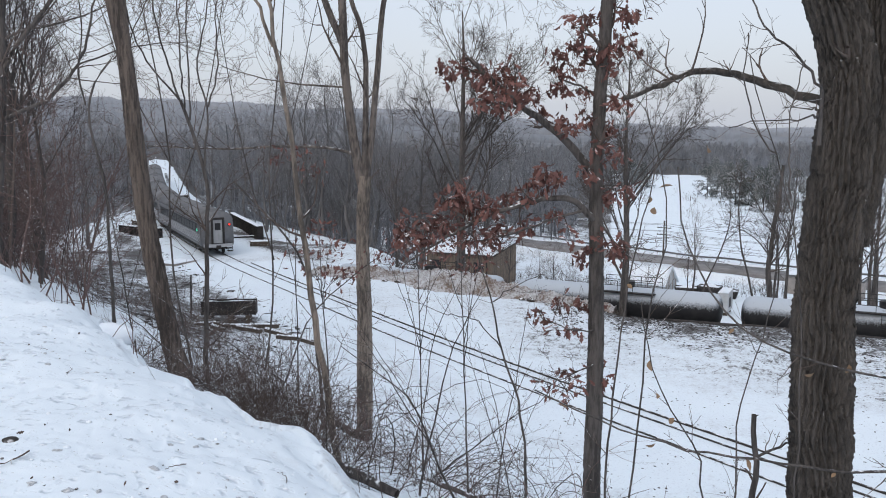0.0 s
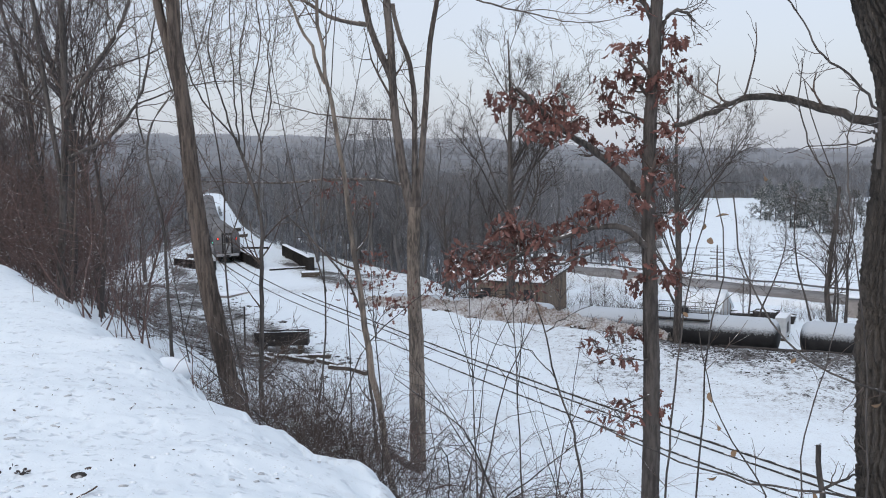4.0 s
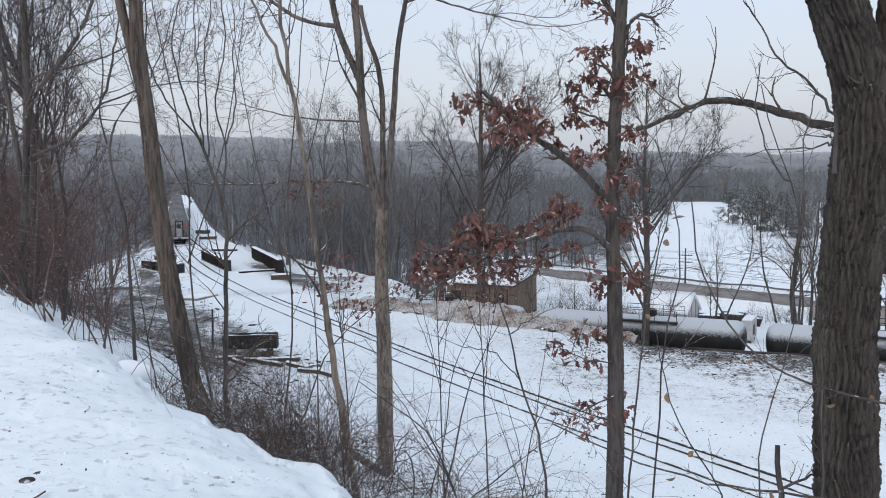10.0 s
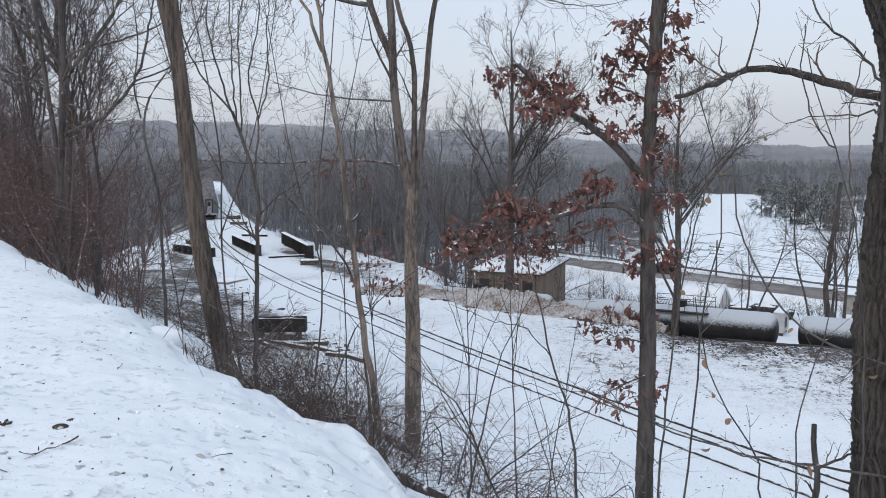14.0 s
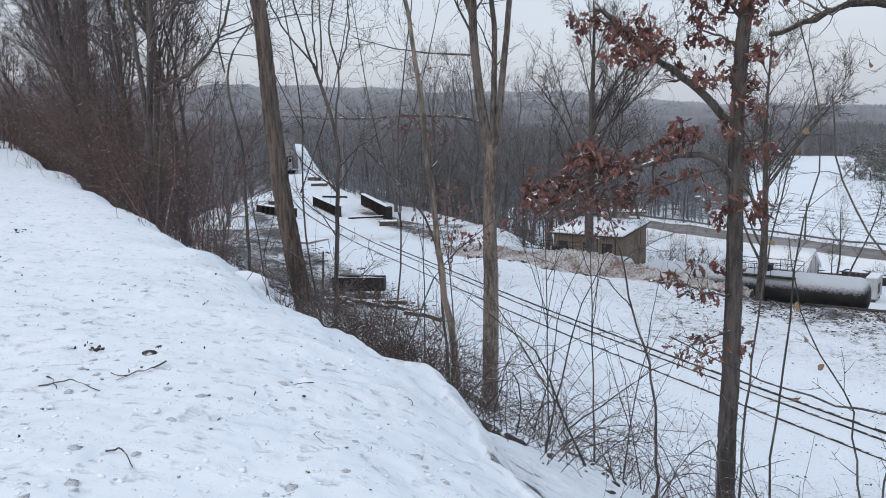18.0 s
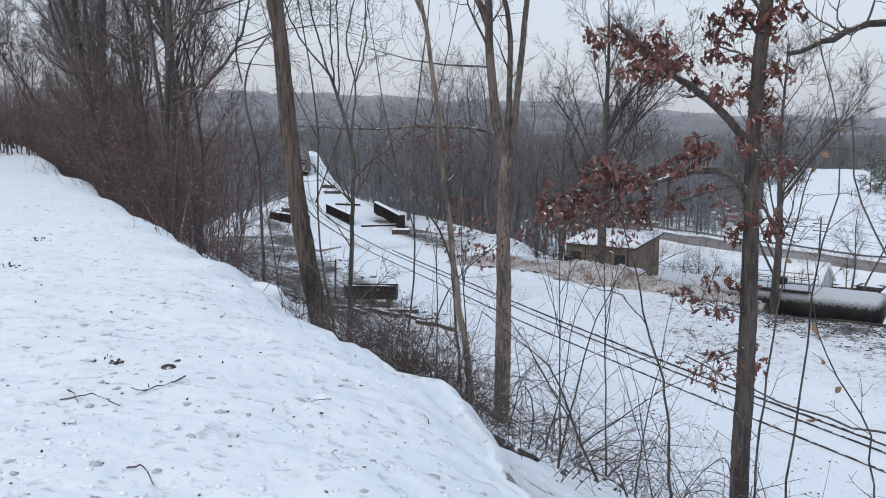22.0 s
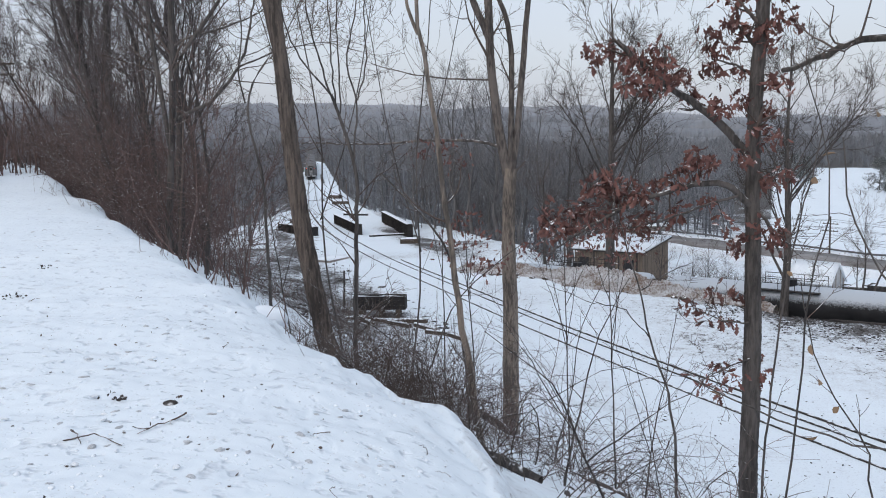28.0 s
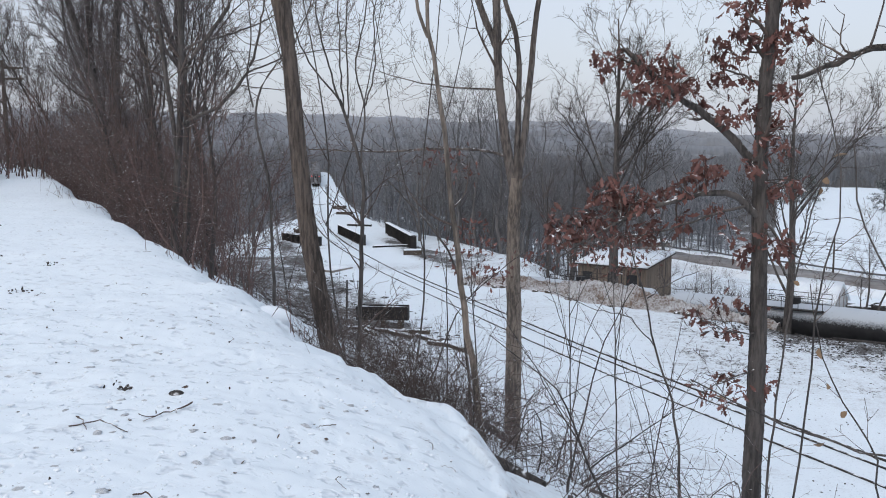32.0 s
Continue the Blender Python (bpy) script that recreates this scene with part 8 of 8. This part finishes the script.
for j in range(26):
    x, y = rng_v.uniform(-2.6, 4.6), rng_v.uniform(8.2, 14.5)
    if not 0.9 < float(brink(np.array([x]), np.array([y]))[0]) < 8:
        continue
    a, span, rise = rng_v.uniform(0, 6.28), rng_v.uniform(1.0, 2.4), rng_v.uniform(0.5, 1.3)
    ex, ey = x + math.cos(a) * span, y + math.sin(a) * span * 0.6
    za, zb = gz(x, y) - 0.05, gz(ex, ey) + 0.05
    sway = rng_v.normal(0, 0.12, 2)
    pts = [(x + (ex - x) * u + sway[0] * math.sin(5 * u), y + (ey - y) * u + sway[1] * math.sin(4 * u), za + (zb - za) * u + rise * 4 * u * (1 - u) * (1.25 - 0.5 * u)) for u in np.linspace(0, 1, 8)]
    wand("long bowed bramble runner arching over the snow", 900 + j, [(pts, rng_v.uniform(0.006, 0.010), 0.003)], 7, 0.5, name="bramble_runner")

# scrub by the road and round the sheds
rng_r = np.random.RandomState(44)
for (cx, cy, n, sp, h0, h1) in ((12.5, 96, 40, 2.2, 1.2, 2.6), (3.5, 90.5, 50, 3.2, 0.8, 2.2), (20.5, 98, 36, 3.0, 0.8, 2.0), (36, 98, 16, 2.0, 0.8, 1.8), (14, 92, 40, 2.0, 1.0, 2.8), (9.5, 86.5, 46, 1.8, 1.0, 2.6), (13.5, 84, 40, 1.8, 0.8, 2.2), (17.5, 88, 40, 2.2, 0.8, 2.4), (38, 104, 46, 2.6, 1.0, 2.6), (-3, 87, 60, 3.0, 1.0, 3.0), (45, 118, 30, 3.0, 1.0, 2.4)):
    brush("roadside_scrub", "dark bare scrub standing in the snow", np.c_[rng_r.normal(cx, sp, n), rng_r.normal(cy, sp * 0.7, n)], h0, h1, 0.3, 0.02, 800 + int(cx), TWIG_DARK, (0.4, 1.1), (0.2, 0.6), 6, 3)


# ---- what lies on the snow ----
def on_bank(rng):
    while True:
        r, a = 3.0 * 6.0 ** rng.uniform(0, 1), math.radians(rng.uniform(-48, -2))
        x, y = r * math.sin(a), r * math.cos(a)
        if float(brink(np.array([x]), np.array([y]))[0]) < -0.25:
            return x, y


rng_c = np.random.RandomState(19)


def clod_spot(i):
    x, y = on_bank(rng_c)
    s = rng_c.uniform(0.4, 1.0) ** 2
    return x, y, gz(x, y) + 0.001, s


def clod_spot_near(i):
    x, y = ((-2.76, 4.36), (-2.46, 3.95), (-2.2, 3.3), (-1.78, 3.42), (-3.4, 5.0), (-3.0, 3.9))[i]
    return x, y, gz(x, y) + 0.012, 0.9


clods("snow_clod", "small clod of crusted snow on the bank", 150, clod_spot, 0.022, SNOWCAP, "snow clod", "snow clods")
clods("snow_clod", "larger lump of crusted snow on the bank", 6, clod_spot_near, 0.028, SNOWCAP, "snow clod", "snow clods")


def scatter(name, label, category, spots, sizes, flat, mat, seed, sink=0.15):
    """Countless little lumps strewn over the ground."""
    rng = np.random.RandomState(seed)
    bm = bmesh.new()
    bmesh.ops.create_icosphere(bm, subdivisions=1, radius=1.0)
    base = np.array([v.co[:] for v in bm.verts])
    tri = np.array([[v.index for v in f_.verts] for f_ in bm.faces])
    bm.free()
    n, k = len(spots), len(base)
    a = rng.uniform(0, 6.28, n)
    v = base[None] * rng.uniform(0.55, 1.25, (n, k, 1)) * sizes[:, None, None] * np.array(flat)[None, None]
    c_, s_ = np.cos(a)[:, None], np.sin(a)[:, None]
    v = np.stack([v[..., 0] * c_ - v[..., 1] * s_, v[..., 0] * s_ + v[..., 1] * c_, v[..., 2]], -1)
    z = ground_z(spots[:, 0], spots[:, 1])
    v += np.c_[spots, z + sizes * sink][:, None]
    tris = (tri[None] + (np.arange(n) * k)[:, None, None]).reshape(-1, 3)
    me = bpy.data.meshes.new(name)
    me.from_pydata(v.reshape(-1, 3).tolist(), [], tris.tolist())
    me.materials.append(mat)
    me.shade_smooth()
    tagged(new(name, me), label, category, kind="stuff")


rng_k = np.random.RandomState(91)
scatter("snow_crumbs", "small crusts and crumbs of snow strewn over the bank", "snow", np.array([on_bank(rng_k) for _ in range(900)]), 0.005 + 0.014 * rng_k.uniform(0, 1, 900) ** 2.5, (1.25, 1.0, 0.55), SNOWCAP, 92)


def spots_where(n, lo, hi, keep):
    out = np.zeros((0, 2))
    while len(out) < n:
        p = rng_k.uniform(lo, hi, (4000, 2))
        out = np.concatenate([out, p[keep(p[:, 0], p[:, 1])]])
    return out[:n]


def west_foot(x, y):
    d = brink(x, y)
    return (d > 8) & (d < 55) & (to_line(x, y, TRACK[::6]) < -4.5) & (waves(x, y, 71, 4, 3) > rng_k.uniform(-0.2, 0.9, len(x)))


p_ = spots_where(2600, (-34, 30), (-9, 112), west_foot)
scatter("yard_litter", "dark clods, chips and litter strewn over the snow by the slope's foot", "litter", p_, 0.03 + 0.12 * rng_k.uniform(0, 1, len(p_)) ** 3, (1.8, 0.6, 0.4), TIE_DARK, 93)


def tank_front(x, y):
    u_ = tank_u(x, y)
    return (u_ > -20) & (u_ < 0.5) & (waves(x, y, 72, 4, 3) * 0.5 + 0.12 * (u_ + 8) > rng_k.uniform(-0.4, 1.4, len(x)))


p_ = spots_where(9500, (8, 42), (42, 78), tank_front)
scatter("ballast_stones", "dark ballast stones showing through thin snow before the tank cars", "ballast", p_, 0.028 + 0.085 * rng_k.uniform(0, 1, len(p_)) ** 2.5, (1.4, 0.8, 0.45), TIE_DARK, 94)


def slope_foot(x, y):
    d = brink(x, y)
    return (d > 0.6) & (d < 17) & (waves(x, y, 73, 3, 3) > rng_k.uniform(-0.6, 0.9, len(x)))


p_ = spots_where(1500, (-7, 6), (7, 34), slope_foot)
scatter("slope_litter", "dead leaves and chips of bark on the snowy slope", "litter", p_, 0.012 + 0.05 * rng_k.uniform(0, 1, len(p_)) ** 2, (1.7, 0.6, 0.3), BARK_DARK, 95)


def yard_open(x, y):
    return (brink(x, y) > 14) & (tank_u(x, y) < -6) & (np.abs(to_line(x, y, TRACK[::6])) > 1.6)


p_ = spots_where(2600, (-14, 26), (26, 82), yard_open)
scatter("yard_specks", "small dark stones and crumbs on the snowy yard", "stones", p_, 0.015 + 0.045 * rng_k.uniform(0, 1, len(p_)) ** 3, (1.5, 0.8, 0.4), TIE_DARK, 96)


def slush_spot(i):
    x, y, sc = ((-5.11, 6.47, 2.6), (-4.69, 5.86, 1.6), (-3.82, 4.77, 1.5), (-6.09, 7.7, 1.2), (-6.88, 10.47, 1.5), (-3.1, 5.6, 0.8), (-3.35, 4.53, 0.6), (-3.29, 4.5, 0.8), (-3.08, 5.0, 0.6), (-2.92, 5.28, 0.9), (-2.45, 3.96, 0.7), (-2.27, 3.68, 0.6), (-7.75, 9.89, 1.8), (-10.6, 13.5, 2.2), (-11.8, 17.1, 1.8), (-9.0, 12.6, 1.6), (-5.7, 6.6, 1.6), (-4.3, 5.0, 1.2))[i]
    return x, y, gz(x, y) - 0.012 * sc, sc


clods("slush_lump", "grey lump of dirty slush on the bank", 18, slush_spot, 0.05, SLUSH, "slush lump", "slush lumps")
for i, (x, y) in enumerate(((-5.46, 7.27), (-2.65, 4.37), (-7.6, 9.7), (-10.3, 13.2), (-6.2, 8.9))):
    rr = np.random.RandomState(240 + i)
    pp = np.c_[rr.normal(x, 0.06, 14), rr.normal(y, 0.05, 14), np.zeros(14)]
    pp[:, 2] = ground_z(pp[:, 0], pp[:, 1]) + 0.012
    tagged(new("litter_clump", leaf_cards(rr, pp, 0.034, BARK_DARK, "litter_clump", lobes=False, droop=-0.1)), "small clump of dark wet leaves on the snow", "leaf litter", "litter clumps", kind="stuff")


def dark_spot(i):
    x, y = on_bank(rng_c)
    return x, y, gz(x, y) + 0.004, rng_c.uniform(0.3, 1.0)


def grey_spot(i):
    x, y = on_bank(rng_c)
    return x, y, gz(x, y) - 0.003, rng_c.uniform(0.25, 1.0) ** 1.5


clods("slush_lump", "small grey lump of trodden snow on the bank", 190, grey_spot, 0.042, SLUSH, "slush lump", "slush lumps")
clods("earth_crumb", "dark crumb of earth on the snow", 80, dark_spot, 0.013, TIE_WOOD, "earth crumb", "earth crumbs")
st = thing("stone", Matrix.Translation((-2.25, 4.28, gz(-2.25, 4.28))), "dark flat stone half sunk in a melted hollow", "stone")
sbm = bmesh.new()
bmesh.ops.create_icosphere(sbm, subdivisions=2, radius=0.042)
for v in sbm.verts:
    v.co = Vector((v.co.x * 1.1, v.co.y * 0.8, v.co.z * 0.5)) * (1 + 0.2 * noise.noise(v.co * 30))
part("stone_body", sbm, STEEL_DARK, st)
lf = new("fallen_leaf", leaf_cards(np.random.RandomState(3), np.array([[-2.23, 4.30, gz(-2.23, 4.30) + 0.03]]), 0.07, TWIG, "fallen_leaf", droop=-0.2))
tagged(lf, "dark curled leaf beside the stone", "leaf")


def ground_stick(label, pts, r, seed, twigs=1):
    rng = np.random.RandomState(seed)
    P, R = axis([(x, y, gz(x, y) + 0.008 + h) for x, y, h in pts], (r, r * 0.5), 10, 0.003, rng)
    bat = [(P, R, 6)]
    if twigs:
        C = sprout(rng, P, R, 2, (0.3, 0.9), (25, 50), (0.05, 0.12), 4, up=0.0, rad=0.7)
        bat.append((*C, 4))
    tagged(new("fallen_twig", tubes("fallen_twig", bat, TWIG)), label, "twig", "fallen twigs")


ground_stick("dark forked twig lying on the snow", [(-2.04, 4.05, 0.02), (-2.09, 3.97, 0.005), (-2.14, 3.88, 0.01), (-2.17, 3.78, 0.0)], 0.0045, 1)
ground_stick("thin bent twig lying on the snow", [(-2.46, 3.60, 0.0), (-2.38, 3.68, 0.02), (-2.28, 3.66, 0.01), (-2.15, 3.60, 0.0)], 0.0038, 2, 0)
ground_stick("thin bent twig lying on the snow", [(-2.51, 3.74, 0.01), (-2.42, 3.65, 0.02), (-2.34, 3.56, 0.0)], 0.004, 3, 0)
ground_stick("thin curved twig lying on the snow", [(-1.76, 2.97, 0.0), (-1.68, 2.95, 0.02), (-1.59, 2.86, 0.0)], 0.004, 4, 0)
rng_g = np.random.RandomState(27)
for i in range(26):
    x, y = on_bank(rng_g)
    a, L = rng_g.uniform(0, 6.28), rng_g.uniform(0.05, 0.2)
    ground_stick("small dead twig lying on the snow", [(x, y, 0.0), (x + math.cos(a) * L * 0.5, y + math.sin(a) * L * 0.5, 0.012), (x + math.cos(a + 0.4) * L, y + math.sin(a + 0.4) * L, 0.0)], rng_g.uniform(0.0015, 0.003), 30 + i, 0)
pts_l = []
for i in range(60):
    x, y = on_bank(rng_g)
    pts_l.append((x, y, gz(x, y) + 0.012))
tagged(new("leaf_litter", leaf_cards(rng_g, np.array(pts_l), 0.026, TWIG, "leaf_litter", lobes=False, droop=-0.1)), "scattered dead leaves on the snowy bank", "leaf litter", kind="stuff")

# tufts of dry stalks that pierce the snow at the lip
for i, (x, y) in enumerate(((-9.6, 16.2), (-8.9, 15.6), (-6.0, 11.3), (-5.6, 10.6), (-11.8, 18.6), (-4.1, 9.3), (-2.6, 7.3), (-14.5, 21.5))):
    rr = np.random.RandomState(60 + i)
    n = 7
    base = np.c_[rr.normal(x, 0.12, n), rr.normal(y, 0.12, n)]
    z = ground_z(base[:, 0], base[:, 1])
    d = unit(np.c_[rr.normal(0, 0.5, (n, 2)), np.ones(n)])
    pts = [np.c_[base, z - 0.02]]
    for q_ in range(4):
        d = unit(d + rr.normal(0, 0.2, (n, 3)))
        pts.append(pts[-1] + d * 0.12)
    P = np.stack(pts, 1)
    tagged(new("grass_tuft", tubes("grass_tuft", [(P, np.full((n, 5), 0.0035), 4)], TWIG_RED)), "tuft of dry stalks poking through the snow", "dry stalks", "dry stalks", kind="stuff")

# block of snow broken from the lip
for (x, y, s) in ((-3.43, 8.60, 0.21), (-3.30, 8.44, 0.13), (-2.62, 8.1, 0.09)):
    bm = bmesh.new()
    bmesh.ops.create_icosphere(bm, subdivisions=3, radius=s)
    for v in bm.verts:
        v.co = Vector((v.co.x * 1.2, v.co.y, v.co.z * 0.62)) * (1 + 0.22 * noise.noise(v.co * 6 + Vector((x, y, 0))))
    t = new("snow_block", bpy.data.meshes.new("snow_block"))
    bm.to_mesh(t.data)
    bm.free()
    t.data.materials.append(SNOWCAP)
    t.data.shade_smooth()
    t.matrix_world = Matrix.Translation((x, y, gz(x, y) + s * 0.45))
    tagged(t, "block of snow broken off the bank's lip", "snow block", "snow blocks")


def fallen_log(label, a, b, r, seed):
    P, R = axis([(a[0], a[1], gz(*a) + r * 0.8), ((a[0] + b[0]) / 2, (a[1] + b[1]) / 2 + 0.08, gz((a[0] + b[0]) / 2, (a[1] + b[1]) / 2) + r * 1.1), (b[0], b[1], gz(*b) + r * 0.8)], (r, r * 0.7), 10)
    tagged(new("fallen_log", bark_tube("fallen_log", P, R, 20, 40, r * 0.1, 9, BARK_GREY, seed)), label, "log", "fallen logs")


fallen_log("dark fallen branch lying in the snow", (-0.25, 14.2), (0.75, 13.8), 0.05, 1)
fallen_log("short log lying across the slope behind the sapling", (-2.6, 18.5), (-1.7, 18.9), 0.11, 2)
fallen_log("old log lying at the brush edge", (-1.7, 8.4), (-0.4, 7.6), 0.06, 3)
fallen_log("fallen branch low on the slope", (1.3, 12.8), (2.2, 12.5), 0.04, 4)


# dark board fence at the far side of the snowy verge
def board_fence(a, b, n):
    t = thing("board_fence", Matrix(), "low dark board fence with snow on its rail", "fence")
    for i in range(n + 1):
        u = i / n
        x, y = a[0] + (b[0] - a[0]) * u, a[1] + (b[1] - a[1]) * u
        z = gz(x, y)
        if i % 4 == 0:
            part("post", boxes((x - 0.06, y - 0.06, z - 0.2, x + 0.06, y + 0.06, z + 1.05), bevel=0.008), TIE_DARK, t)
        if i < n:
            h = 0.86 + 0.05 * math.sin(i * 2.1)
            dx, dy = (b[0] - a[0]) / n * 0.43, (b[1] - a[1]) / n * 0.43
            m = bmesh.new()
            loft_box = [(x + 0.3 * dx, y + 0.3 * dy), (x + 2.1 * dx, y + 2.1 * dy)]
            for (p, q) in loft_box:
                cyl(m, (p, q, z - 0.02), (p, q, z + h), 0.11, 0.10, 6)
            part("board", m, TIE_DARK, t)
    for h in (0.35, 0.8):
        P, R = axis([(a[0] + (b[0] - a[0]) * u + 0.14, a[1] + (b[1] - a[1]) * u, gz(a[0] + (b[0] - a[0]) * u, a[1] + (b[1] - a[1]) * u) + h) for u in np.linspace(0, 1, 9)], (0.06, 0.06), 20)
        part("fence_rail", tubes("fence_rail", [(P, R, 6)], TIE_DARK), TIE_DARK, t)
    P, R = axis([(a[0] + (b[0] - a[0]) * u + 0.1, a[1] + (b[1] - a[1]) * u, gz(a[0] + (b[0] - a[0]) * u, a[1] + (b[1] - a[1]) * u) + 0.93) for u in np.linspace(0, 1, 9)], (0.07, 0.06), 20)
    part("snow_cap", tubes("snow_cap", [(P, R, 6)], SNOWCAP), SNOWCAP, t)


board_fence((-22.5, 28.0), (-33.5, 43.0), 28)


def pickup_pose(t):
    ss = np.concatenate([[0], np.cumsum(np.linalg.norm(np.diff(ROAD, axis=0), axis=1))])
    s13 = float(ss[np.argmin(np.hypot(ROAD[:, 0] - 41.6, ROAD[:, 1] - 138.5))])
    s = min(max(s13 + 2.2 + 16.5 * (t - 13.0), 2.0), ss[-1] - 4.0)
    x, y = np.interp(s, ss, ROAD[:, 0]), np.interp(s, ss, ROAD[:, 1])
    x2, y2 = np.interp(s + 1, ss, ROAD[:, 0]), np.interp(s + 1, ss, ROAD[:, 1])
    n = unit(np.array([y2 - y, -(x2 - x)]))
    return Matrix.Translation((x + n[0] * 1.6, y + n[1] * 1.6, gz(x, y) + 0.9)) @ pose(0, 0, 0, 0, 0, math.degrees(math.atan2(y2 - y, x2 - x)))


# ---- what moves: the train rolls away along its rails ----
def motions():
    for n, c in enumerate(COACHES):
        rows = []
        for i in range(17):
            t = i * 2.0
            s = TRAIN_S0 + 5.75 * t - 3.6 * max(0.0, 1 - t / 5.0) ** 2 + n * (COACH_LEN + COACH_GAP) * SIZE
            rows.append((t, coach_pose(s)))
        walk(c, rows)
    rows = []
    for i in range(17):
        t = i * 2.0
        rows.append((t, pickup_pose(t)))
    walk(PICKUP, rows)


motions()
